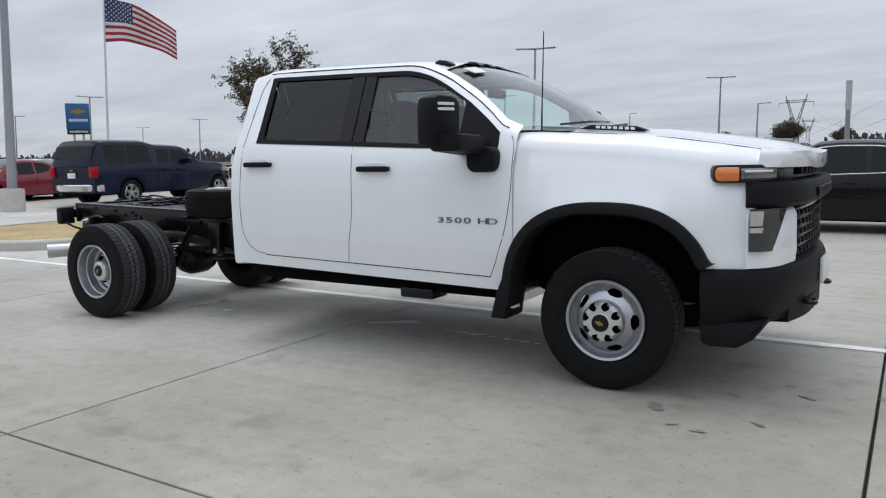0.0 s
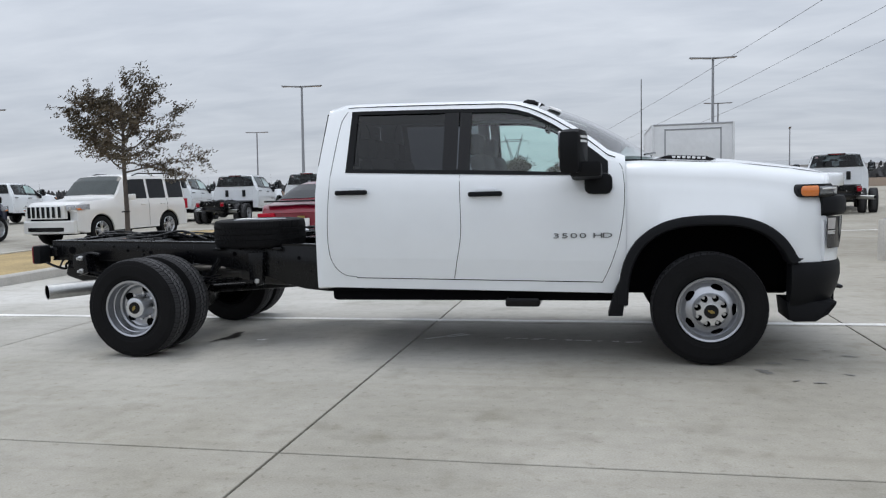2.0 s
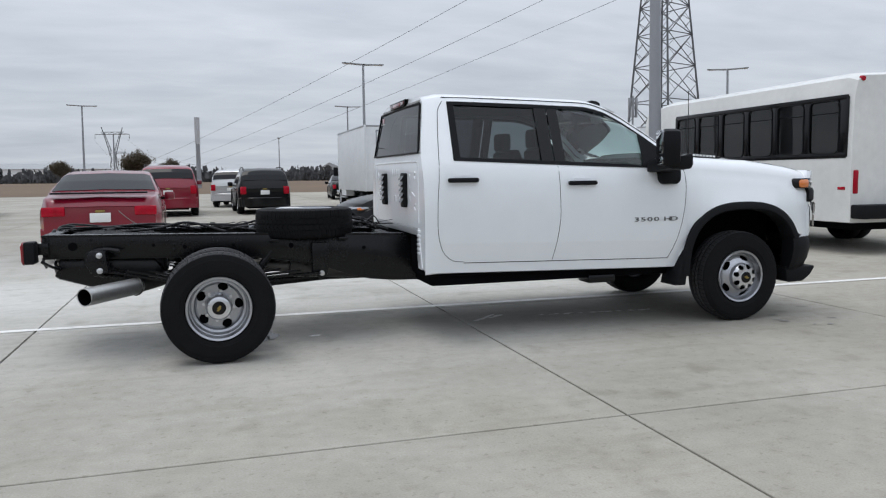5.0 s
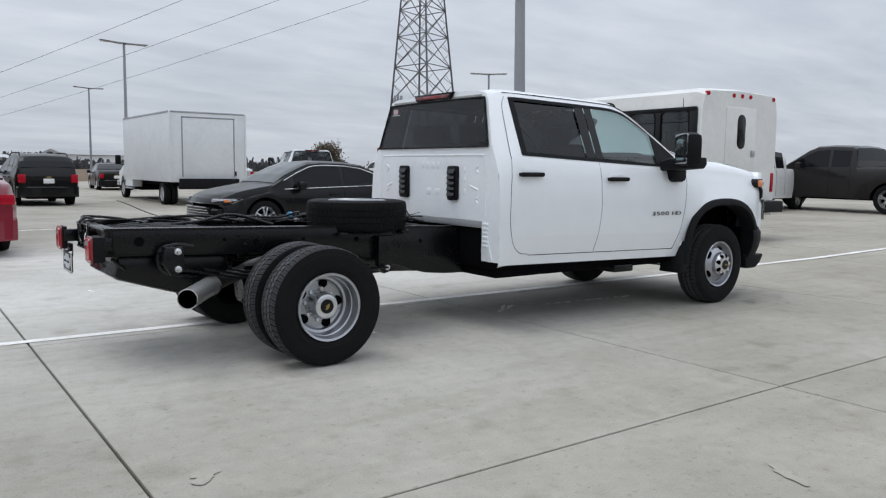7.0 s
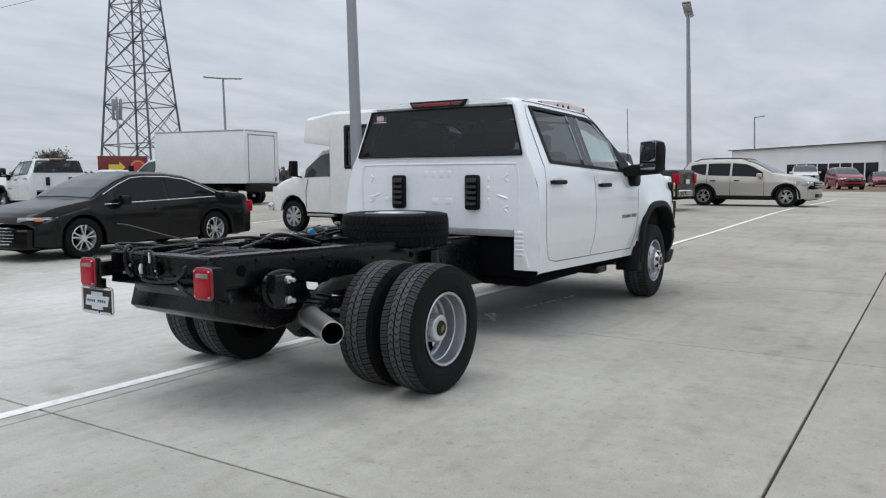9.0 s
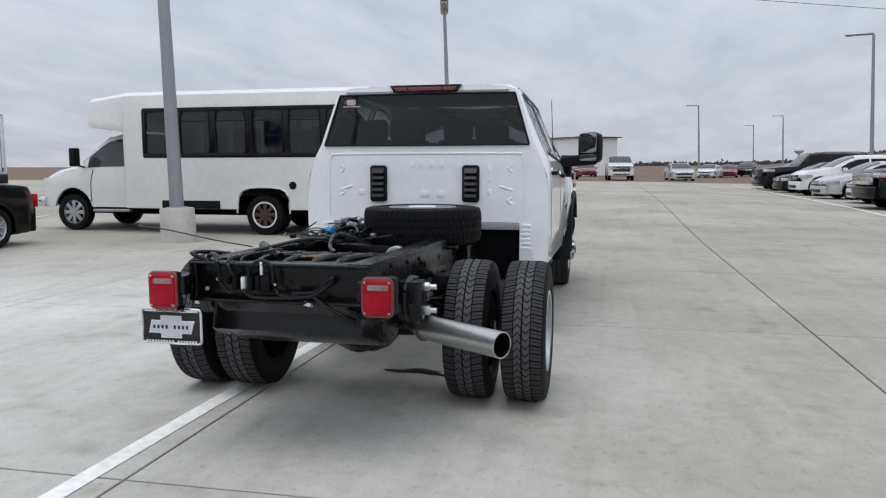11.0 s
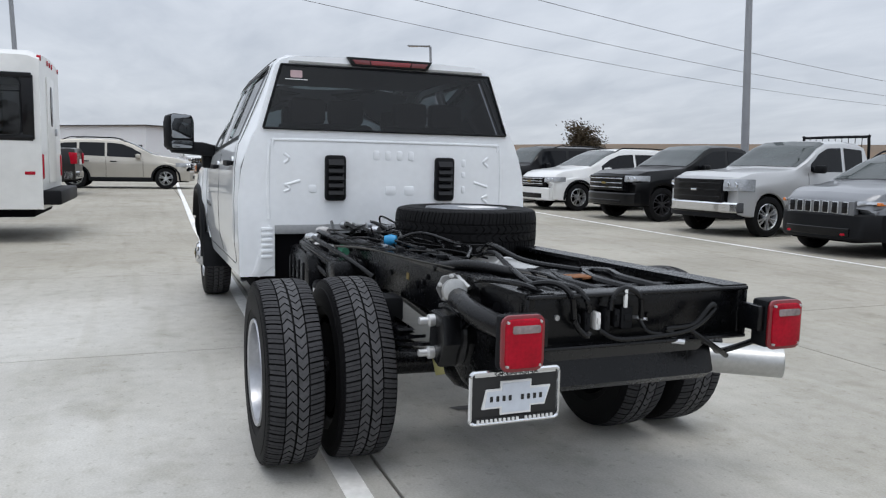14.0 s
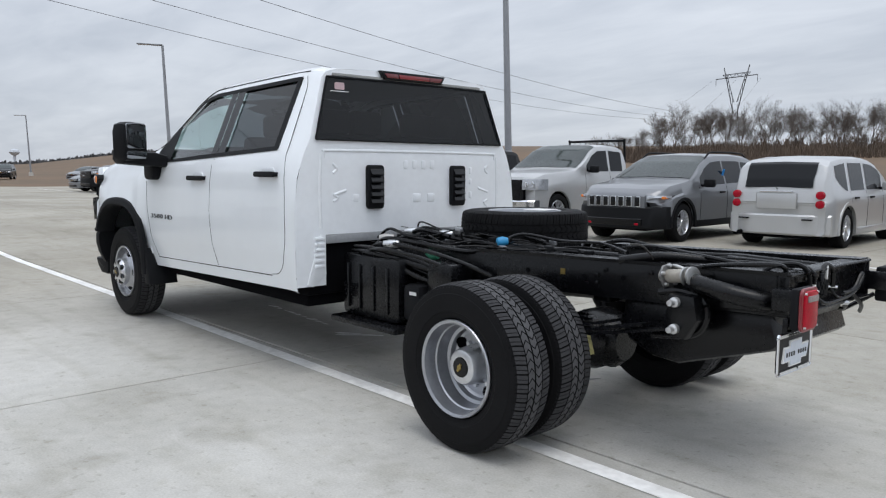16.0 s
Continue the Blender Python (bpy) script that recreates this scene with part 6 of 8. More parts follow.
def truck_tyre():
    """Two middle ribs with chevron cuts, parted by narrow grooves, and cross-cut shoulders."""
    prof = [(-.085, RIMR), (-.105, RIMR + .012), (-.116, .262), (-.1165, .268), (-.120, .272), (-.121, .325), (-.119, .352), (-.1165, .355), (-.113, .378)]
    half = [-.106, -.098, -.086, -.073, -.060, -.0495, -.0485, -.0445, -.0435, -.033, -.022, -.011, -.0042, -.0032]
    cols = half + [0] + [-y for y in reversed(half)]
    count = 60
    step = 2 * math.pi / count
    bm = bmesh.new()
    rows = []
    for k in range(count):
        for f, low in ((0, 0), (.02, 1), (.16, 1), (.18, 0), (.50, 0), (.515, 2), (.58, 2), (.595, 0)):
            ring = []
            for y, r in prof:
                a = step * (k + f)
                ring.append((r * math.cos(a), y, r * math.sin(a)))
            for y in cols:
                q = abs(y)
                r = TR - 0.011 * (q / .106) ** 4
                if q < .0036 or .0440 < q < .0490:
                    r -= .010
                elif low == 1:
                    r -= .006 if q < .09 else .009
                elif low == 2 and q > .049:
                    r -= .003 if q < .09 else .007
                # the cut rises over one middle rib and falls over the other
                wave = max(0, 1 - abs(q - .022) / .022) * (.55 if y < 0 else -.55) + (.25 * (q - .049) / .057 if q > .049 else 0)
                a = step * (k + f + wave)
                ring.append((r * math.cos(a), y, r * math.sin(a)))
            for y, r in reversed(prof):
                a = step * (k + f)
                ring.append((r * math.cos(a), -y, r * math.sin(a)))
            rows.append([bm.verts.new(v) for v in ring])
    for i in range(len(rows)):
        a, b2 = rows[i], rows[(i + 1) % len(rows)]
        for j in range(len(a) - 1):
            bm.faces.new((a[j], a[j + 1], b2[j + 1], b2[j]))
    me = mesh_of("tyre", bm, RUBBER, 30)
    me.materials.append(TREAD)
    me.materials.append(SHOULDER)
    # outward faces take the lit tones; groove floors keep the dark rubber
    for p in me.polygons:
        ctr = p.center
        if math.hypot(ctr.x, ctr.z) > TR - .003 - .011 * (abs(ctr.y) / .106) ** 4 and abs(ctr.y) < .1045 and abs(p.normal.y) < .6:
            p.material_index = 1 if abs(ctr.y) < .045 else 2
    return me


def pierced(profile, holes, n=180):
    """A turned disc with oval openings. profile: (along, radius); holes: (radius, half radial, half angular in radians, count, phase)."""
    fine = []
    for (a0, r0), (a1, r1) in zip(profile, profile[1:]):
        m_ = max(1, int(math.hypot(a1 - a0, r1 - r0) / 0.0045))
        fine += [(a0 + (a1 - a0) * k / m_, r0 + (r1 - r0) * k / m_) for k in range(m_)]
    fine.append(profile[-1])
    bm = bmesh.new()
    rows = [[bm.verts.new((r * math.cos(2 * math.pi * i / n), a, r * math.sin(2 * math.pi * i / n))) for i in range(n)] for a, r in fine]
    for k in range(len(rows) - 1):
        rm = (fine[k][1] + fine[k + 1][1]) / 2
        for i in range(n):
            ang = 2 * math.pi * (i + .5) / n
            out = False
            for hr, dr, da, cnt, ph in holes:
                w = (ang - ph + math.pi / cnt) % (2 * math.pi / cnt) - math.pi / cnt
                if ((rm - hr) / dr) ** 2 + (w / da) ** 2 < 1:
                    out = True
            if not out:
                bm.faces.new((rows[k][i], rows[k][(i + 1) % n], rows[k + 1][(i + 1) % n], rows[k + 1][i]))
    return bm


TYRE = truck_tyre()
LIP = [(.095, RIMR), (-.095, RIMR), (-.112, RIMR + .006), (-.118, RIMR + .002), (-.112, RIMR - .012), (-.085, RIMR - .016)]
FRONT_RIM = mesh_of("rim", pierced(LIP + [(-.055, .200), (-.060, .188), (-.085, .165), (-.105, .135), (-.112, .122)], [(.165, .020, .26, 5, .3)]), STEEL, 30)
FRONT_HUB = mesh_of("hub_cap", pierced([(-.100, .124), (-.150, .118), (-.176, .100), (-.180, .052), (-.186, .045)], [(.094, .022, .24, 8, 0)]), ALLOY, 30)
REAR_RIM = mesh_of("rim", pierced(LIP + [(-.050, .205), (-.044, .199), (.018, .192), (.024, .176), (.048, .168), (.056, .156), (.058, .100), (.050, .085)], [(.142, .030, .25, 5, .3)]), STEEL, 30)
REAR_HUB = mesh_of("hub", lathe([(.055, .100), (-.01, .092), (-.052, .088), (-.066, .080), (-.071, .066), (-.072, .040)], 32), ALLOY, 30)
CAPB = mesh_of("hub_centre", lathe([(-.178, .052), (-.190, .046), (-.193, .001)], 24), GLOSSBLACK)
EMB = mesh_of("hub_emblem", prism([(-.022, -.007), (-.009, -.007), (-.007, -.012), (.010, -.012), (.008, -.006), (.022, -.006), (.019, .007), (.009, .007), (.007, .012), (-.010, .012), (-.008, .006), (-.025, .006)], -.196, -.190), GOLD)
# inner duals reuse the rim in near-black instead of silver steel
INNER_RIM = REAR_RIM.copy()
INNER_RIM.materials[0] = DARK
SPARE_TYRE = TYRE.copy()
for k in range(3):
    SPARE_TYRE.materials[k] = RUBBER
# backing plates close the rims; the dark in their openings is coloured in
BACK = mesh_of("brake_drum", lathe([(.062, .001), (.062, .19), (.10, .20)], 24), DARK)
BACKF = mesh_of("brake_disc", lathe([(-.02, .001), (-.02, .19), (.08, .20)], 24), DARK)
NUT = mesh_of("wheel_nut", lathe([(-.082, .001), (-.082, .012), (-.05, .014)], 6), ALLOY)


def truck_wheel(x, y, front, outward, name="wheel", hub=True):
    w = new(name)
    w.parent = TRUCK
    w.matrix_basis = pose(x, y, TR, 0, 0, 0 if outward < 0 else 180) @ pose(0, 0, 0, 0, 17 * (1 + x), 0)
    part("tyre", TYRE, None, w)
    part("rim", FRONT_RIM if front else REAR_RIM if hub else INNER_RIM, None, w)
    part("brake_disc" if front else "brake_drum", BACKF if front else BACK, None, w)
    if hub and front:
        part("hub_cap", FRONT_HUB, None, w)
        part("hub_centre", CAPB, None, w)
        part("hub_emblem", EMB, None, w)
        for k in range(8):
            a = 2 * math.pi * (k + .0) / 8
            part("wheel_nut", NUT, None, w, m=pose(.098 * math.cos(a), -.04, .098 * math.sin(a)))
    elif hub:
        part("hub", REAR_HUB, None, w)
        part("hub_centre", CAPB, None, w, m=pose(0, .112, 0))
        part("hub_emblem", EMB, None, w, m=pose(0, .112, 0))
        for k in range(8):
            a = 2 * math.pi * (k + .5) / 8
            part("wheel_nut", NUT, None, w, m=pose(.108 * math.cos(a), .118, .108 * math.sin(a)))
    return w


for sd in (-1, 1):
    truck_wheel(0, sd * .885, True, sd)
    truck_wheel(-4.485, .976 if sd > 0 else -.995, False, sd)
    truck_wheel(-4.485, sd * .675, False, -sd, hub=False)

# ---- frame and running gear ----
RAIL = [(-5.72, .745), (-5.72, .918), (-4.2, .885), (-2.95, .845), (-2.72, .70), (-2.2, .64), (.80, .62), (.80, .48), (-2.2, .455), (-2.80, .445), (-3.05, .452), (-3.25, .472), (-3.42, .515), (-3.56, .565), (-3.72, .615), (-3.9, .655), (-4.2, .70)]
for sd in (1, -1):
    rail = part("frame_rail", prism(RAIL, sd * .395, sd * .43, "xz", 0.006), FRAME, TRUCK, "black steel frame rail")
    top = [(x, z) for x, z in ((-5.72, .918), (-4.2, .885), (-2.95, .845), (-2.72, .70))]
    part("rail_flange", prism([(x, z + .004) for x, z in top] + [(x, z - .012) for x, z in reversed(top)], sd * .33, sd * .432, "xz"), FRAME, rail)
    bot = [(-5.72, .745), (-4.2, .70), (-3.9, .655), (-3.72, .615)]
    part("rail_flange", prism([(x, z + .010) for x, z in bot] + [(x, z - .003) for x, z in reversed(bot)], sd * .33, sd * .43, "xz"), FRAME, rail)
    for x, z, r in ((-5.52, .83, .032), (-5.30, .80, .014), (-4.95, .82, .012), (-4.72, .80, .016), (-4.35, .80, .012), (-3.9, .78, .02), (-3.3, .74, .016)):
        part("rail_hole", lathe([(sd * .428, r), (sd * .4345, r), (sd * .4345, .001)], 14, "y", m=Matrix.Translation((x, 0, z))), DARK, rail)
    for x, z in ((-5.40, .88), (-5.1, .86), (-4.85, .85), (-4.80, .82), (-4.80, .78), (-3.55, .82), (-3.50, .70), (-3.2, .62)):
        part("rail_bolt", lathe([(sd * .425, .012), (sd * .440, .012), (sd * .443, .001)], 8, "y", m=Matrix.Translation((x, 0, z))), FRAME, rail)
    # leaf springs, shackles, hangers
    for k in range(4):
        s0, s1 = -5.30 + .16 * k, -3.68 - .16 * k
        zz = .50 + .024 * k
        part("leaf_spring", prism([(s0, zz + .14 * (1 - k * .22)), (-4.85, zz + .045), (-4.5, zz + .02), (-4.15, zz + .03), (s1, zz + .05), (s1, zz + .062), (-4.15, zz + .042), (-4.5, zz + .032), (-4.85, zz + .057), (s0, zz + .152 * (1 - k * .2))], sd * .485, sd * .555, "xz"), FRAME, TRUCK)
    part("spring_shackle", prism([(-5.40, .80), (-5.28, .80), (-5.26, .64), (-5.36, .61), (-5.42, .70)], sd * .45, sd * .58, "xz", 0.012), FRAME, TRUCK)
    for z in (.770, .655):
        part("shackle_bolt", lathe([(sd * .56, .022), (sd * .60, .022), (sd * .605, .013), (sd * .635, .013), (sd * .637, .001)], 10, "y", m=Matrix.Translation((-5.32, 0, z))), ZINC, TRUCK, "bright zinc bolt")
    part("spring_hanger", prism([(-3.74, .80), (-3.60, .80), (-3.62, .52), (-3.68, .50), (-3.74, .56)], sd * .43, sd * .50, "xz", 0.01), FRAME, TRUCK)
    part("hanger_bolt", lathe([(sd * .49, .022), (sd * .515, .022), (sd * .517, .001)], 10, "y", m=Matrix.Translation((-3.665, 0, .55))), ZINC, TRUCK)
    part("bump_stop", box(-4.57, -4.43, sd * .44, sd * .54, .60, .72, .02), PLASTIC, TRUCK)
    part("spring_plate", box(-4.60, -4.40, sd * .47, sd * .57, .44, .50, .01), FRAME, TRUCK)
    for xx in (-4.56, -4.44):
        part("u_bolt", tube([(xx, sd * .485, .36), (xx, sd * .485, .60), (xx, sd * .52, .62), (xx, sd * .555, .60), (xx, sd * .555, .36)], .009, 6), FRAME, TRUCK)
    part("shock_absorber", tube([(-4.30, sd * .40, .38), (-4.05, sd * .40, .74)], .035, 10, smooth=0), FRAME, TRUCK)
part("rear_axle", lathe([(-.80, .05), (-.56, .052), (-.22, .06), (-.16, .13), (-.08, .165), (.08, .165), (.16, .13), (.22, .06), (.56, .052), (.80, .05)], 24, "y", m=Matrix.Translation((-4.5, 0, .40))), FRAME, TRUCK, "black rear axle with round differential")
part("diff_cover", lathe([(-.19, .001), (-.185, .10), (-.12, .15), (0, .15)], 20, "x", m=Matrix.Translation((-4.5, 0, .40))), FRAME, TRUCK)
part("drive_shaft", tube([(-4.35, 0, .42), (-2.4, 0, .55)], .045, 12, smooth=0), FRAME, TRUCK)
part("front_axle", tube([(0, -.80, .40), (0, -.3, .36), (0, .3, .36), (0, .80, .40)], .05, 10), FRAME, TRUCK)
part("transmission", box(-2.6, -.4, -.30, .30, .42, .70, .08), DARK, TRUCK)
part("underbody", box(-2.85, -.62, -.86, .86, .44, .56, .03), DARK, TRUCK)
part("fuel_cell_bracket", box(-1.46, -1.20, -.90, -.70, .40, .47, .015), FRAME, TRUCK)
for x in (-3.05, -4.05, -4.80):
    part("cross_member", box(x - .05, x + .05, -.40, .40, .68, .84, .015), FRAME, TRUCK)
part("rear_cross_member", box(-5.688, -5.674, -.43, .43, .745, .910, .003), FRAME, TRUCK, "black pressed rear cross member with folded lips")
for z in (.911, .744):
    part("cross_member_flange", box(-5.728, -5.64, -.43, .43, z - .006, z + .006, .004), FRAME, TRUCK)
    part("cross_member_lip", tube([(-5.728, -.425, z), (-5.728, .425, z)], .0075, 8, smooth=0), FRAME, TRUCK)
for y in (-.424, .424):
    part("cross_member_end", box(-5.728, -5.688, y - .006, y + .006, .750, .905, .003), FRAME, TRUCK)
    part("end_reflector", box(-5.731, -5.727, y - .004, y + .004, .80, .84), ZINC, TRUCK)
# rear fuel tank with moulded top
tank = part("fuel_tank", prism([(-5.68, .74), (-5.66, .855), (-5.60, .885), (-4.95, .875), (-4.88, .84), (-4.88, .56), (-5.0, .52), (-5.25, .535), (-5.60, .60)], -.345, .345, "xz", 0.05), mat("satin_black_tank", (0.012, 0.012, 0.013), 0.28, var=0.2, big=3, fine=30, spec=0.55), TRUCK, "satin black plastic fuel tank")
for y in (-.22, -.10, .04, .18):
    part("tank_ridge", tube([(-5.58, y, .886), (-5.35, y + .04, .896), (-5.15, y - .02, .892), (-4.98, y, .876)], .016, 8), FRAME, tank)
part("tank_skirt", prism([(-5.67, .60), (-5.63, .735), (-4.95, .72), (-4.87, .60), (-4.94, .51), (-5.06, .452), (-5.20, .44), (-5.45, .515), (-5.64, .575)], -.37, .37, "xz", 0.035), FRAME, tank)
part("sender_ring", lathe([(.88, .11), (.90, .115), (.905, .09), (.90, .001)], 24, "z", m=Matrix.Translation((-5.22, .02, 0))), FRAME, tank)
part("rusty_clip", box(-5.33, -5.25, -.06, .03, .893, .905, .004), RUST, tank)
for x in (-5.45, -5.05):
    part("tank_strap", box(x - .02, x + .02, -.37, .37, .884, .892), FRAME, tank)
# tail lamps
SMOKY_LENS = mat("smoky_lens", (0.26, 0.21, 0.21), 0.25, var=0.5, big=12, fine=60, coat=0.2)
for y0, y1 in ((.430, .560), (-.562, -.432)):
    zz0, zz1 = .722, .876
    tl = part("tail_lamp", prism(rounded(abs(y1 - y0) + .012, zz1 - zz0 + .016, .028, 5, (y0 + y1) / 2, (zz0 + zz1) / 2), -5.840, -5.826, "yz", 0.005), mat("lamp_housing_red", (0.20, 0.01, 0.016), 0.3, coat=0.6) if y0 > 0 else bpy.data.materials["lamp_housing_red"], TRUCK, "square red tail lamp with clear reversing lens")
    part("red_lens", prism(rounded(abs(y1 - y0) - .01, zz1 - zz0 - .006, .024, 5, (y0 + y1) / 2, (zz0 + zz1) / 2), -5.848, -5.832, "yz", 0.006), RED_LENS, tl)
    part("reversing_lens", prism(rounded(abs(y1 - y0) * .70, .024, .006, 3, (y0 + y1) / 2 - .006, zz1 - .034), -5.852, -5.842, "yz", 0.002), SMOKY_LENS, tl)
    for yy in (y0 + .012, y1 - .012):
        for z2 in (zz0 + .012, zz1 - .012):
            part("lamp_screw", lathe([(-5.842, .005), (-5.850, .004), (-5.851, .001)], 8, "x", m=Matrix.Translation((0, yy, z2))), ZINC, tl)
    part("lamp_back", box(-5.828, -5.755 if y0 < 0 else -5.792, y0 - .007, y1 + .007, zz0 - .003, zz1 + .006, .012), PLASTIC, tl, "black lamp housing")
    inner = y0 if y0 > 0 else y1
    part("lamp_bracket", box(-5.818, -5.685, min(inner, math.copysign(.40, inner)), max(inner, math.copysign(.40, inner)) + .06 * (1 if inner > 0 else 0), .775, .862, .006), FRAME, TRUCK)
part("lamp_cable", tube([(-5.715, -.55, .735), (-5.655, -.50, .69), (-5.615, -.42, .66), (-5.66, -.34, .70), (-5.615, -.2, .76)], .011, 8), HOSE, TRUCK)
# number plate: black insert in a bright frame, emblem shape, bars for the lettering
pl = part("number_plate", prism(rounded(.305, .155, .012, 4, .49, .625), -5.787, -5.777, "yz", 0.002), INK, TRUCK, "black dealer plate in a bright metal frame", m=Matrix.Translation((0, .49, .628)) @ Matrix.Diagonal((1, .93, .95, 1)) @ Matrix.Translation((0, -.49, -.625)))
fr = rounded(.315, .165, .014, 4, .49, .625)
part("plate_frame", tube([(-5.787, y, z) for y, z in fr] + [(-5.787, *fr[0])], .0065, 6, smooth=0), CHROME, pl)
for z, h in ((.700, .016), (.551, .018)):
    part("plate_band", box(-5.791, -5.785, .345, .635, z - h / 2, z + h / 2, .002), CHROME if z > .6 else INK, pl)
part("plate_emblem_outline", prism([(.61, .590), (.545, .590), (.545, .568), (.435, .568), (.435, .590), (.385, .590), (.365, .652), (.435, .652), (.435, .676), (.545, .676), (.545, .652), (.595, .652)], -5.793, -5.787, "yz"), PAPER, pl)
part("plate_emblem", prism([(.600, .596), (.539, .596), (.539, .575), (.441, .575), (.441, .596), (.388, .596), (.372, .646), (.441, .646), (.441, .669), (.539, .669), (.539, .646), (.592, .646)], -5.795, -5.791, "yz"), mat("pale_plate_white", (0.62, 0.66, 0.72), 0.5), pl)
for k in range(9):
    if k != 4:
        part("plate_stroke", box(-5.797, -5.794, .578 - .022 * k - .0050, .578 - .022 * k + .0050, .613, .630), INK, pl)
for k in range(18):
    if k != 10:
        part("plate_stroke", box(-5.795, -5.791, .622 - .0155 * k - .0042, .622 - .0155 * k + .0042, .5465, .5565), PAPER, pl)
text_mesh("OKLAHOMA", 0.024, 0.001, INK, pl, Matrix.Translation((-5.795, .49, .7005)) @ pose(0, 0, 0, 90, 0, -90) @ Matrix.Diagonal((1.15, 0.8, 1, 1)), "plate_text")
part("plate_bracket", box(-5.777, -5.755, .44, .54, .66, .76, .004), FRAME, pl)
# connectors on the cross member
for y, w, z0_, z1_, m_ in ((.240, .012, .815, .850, PLASTIC), (.208, .022, .790, .862, PLASTIC), (.168, .020, .795, .853, PAPER), (.133, .020, .790, .866, PLASTIC), (.060, .044, .793, .868, PLASTIC), (.098, .020, .80, .86, PLASTIC)):
    cn = part("connector", box(-5.726, -5.686, y - w / 2, y + w / 2, z0_, z1_, .005), m_, TRUCK)
    part("connector_latch", box(-5.731, -5.724, y - w * .3, y + w * .3, (z0_ + z1_) / 2 - .01, (z0_ + z1_) / 2 + .012, .002), m_, cn)
for y, z in ((.302, .836), (-.045, .829), (.36, .79), (-.36, .79)):
    part("bolt_head", lathe([(-5.698, .001), (-5.697, .009), (-5.686, .010)], 8, "x", m=Matrix.Translation((0, y, z))), ZINC if y > .3 else FRAME, TRUCK)
part("cable_tie", box(-5.735, -5.725, .066, .078, .865, .925, .002), PAPER, TRUCK)
part("ground_stud", tube([(-5.70, .03, .828), (-5.75, .0, .826)], .006, 8, smooth=0), ALLOY, TRUCK)
part("cable_fitting", tube([(-5.72, -.125, .742), (-5.735, -.165, .738)], .011, 8, smooth=0), ALLOY, TRUCK)
# exhaust
part("exhaust_pipe", tube([(-3.3, -.22, .56), (-4.0, -.24, .60), (-4.55, -.26, .62), (-4.85, -.36, .56), (-5.02, -.46, .525), (-5.09, -.53, .52)], .052, 14), mat("dull_exhaust", (0.11, 0.105, 0.10), 0.5, 0.7, var=0.3), TRUCK)
bm = tube([(-5.07, -.505, .52), (-5.38, -.96, .515)], .064, 24, smooth=0)
for f in [f for f in bm.faces if len(f.verts) > 8]:
    bm.faces.remove(f)
tailpipe = part("tailpipe", bm, ALUMINISED, TRUCK, "bright straight tailpipe angled out behind the wheel")
bm = tube([(-5.12, -.58, .52), (-5.379, -.959, .515)], .059, 24, smooth=0)
for f in [f for f in bm.faces if len(f.verts) > 8 and f.calc_center_median().y < -.8]:
    bm.faces.remove(f)
part("tailpipe_bore", bm, DARK, tailpipe)
d = Vector((-.31, -.455, -.005)).normalized()
part("tailpipe_rim", tube([Vector((-5.38, -.96, .515)) + (Matrix.Rotation(2 * math.pi * k / 20, 3, d) @ d.cross(Vector((0, 0, 1))).normalized()) * .0615 for k in range(21)], .0035, 6, smooth=0), ALUMINISED, tailpipe)
part("pipe_clamp", tube([Vector((-5.085, -.525, .52)) + (Matrix.Rotation(2 * math.pi * k / 16, 3, d) @ d.cross(Vector((0, 0, 1))).normalized()) * .066 for k in range(17)], .009, 6, smooth=0), bpy.data.materials["dull_exhaust"], tailpipe)
part("muffler", tube([(-3.2, -.22, .56), (-3.9, -.23, .60)], .10, 18, smooth=0), mat("muffler_steel", (0.07, 0.068, 0.066), 0.5, 0.7, var=0.3), TRUCK)
can = part("heat_shield_can", tube([(-4.12, -.115, .772), (-4.36, -.165, .784), (-4.58, -.228, .768)], .070, 20), ALUMINISED, TRUCK, "bright heat-shielded exhaust can between the rails")
part("can_port", tube([(-4.575, -.228, .792), (-4.60, -.234, .791)], .020, 10, smooth=0), DARK, can)
part("can_strap", tube([Vector((-4.36, -.165, .784)) + Vector((.012 * math.cos(a), .071 * math.cos(a), .071 * math.sin(a))) for a in np.linspace(0, 6.283, 21)], .006, 6, smooth=0), ZINC, can)
# box and skid on the left, hoses and looms
bx = part("emission_tank", box(-3.56, -2.98, .45, .68, .405, .80, .035), FRAME, TRUCK, "black moulded tank beside the left rail")
part("skid_plate", box(-3.62, -2.96, .44, .76, .365, .405, .015), FRAME, bx)
for x in (-3.46, -3.32, -3.18, -3.06):
    part("tank_rib", box(x - .012, x + .012, .675, .692, .46, .74, .006), FRAME, bx)
part("fluid_pump", box(-3.72, -3.57, .46, .66, .44, .66, .03), PLASTIC, bx)
part("pump_label", box(-3.70, -3.64, .660, .663, .60, .62), PAPER, bx)
part("tank_cap", lathe([(.80, .045), (.83, .045), (.835, .03), (.836, .001)], 16, "z", m=Matrix.Translation((-3.42, .57, 0))), PLASTIC, bx)
part("left_bracket", box(-3.95, -3.74, .44, .62, .62, .80, .02), FRAME, TRUCK)
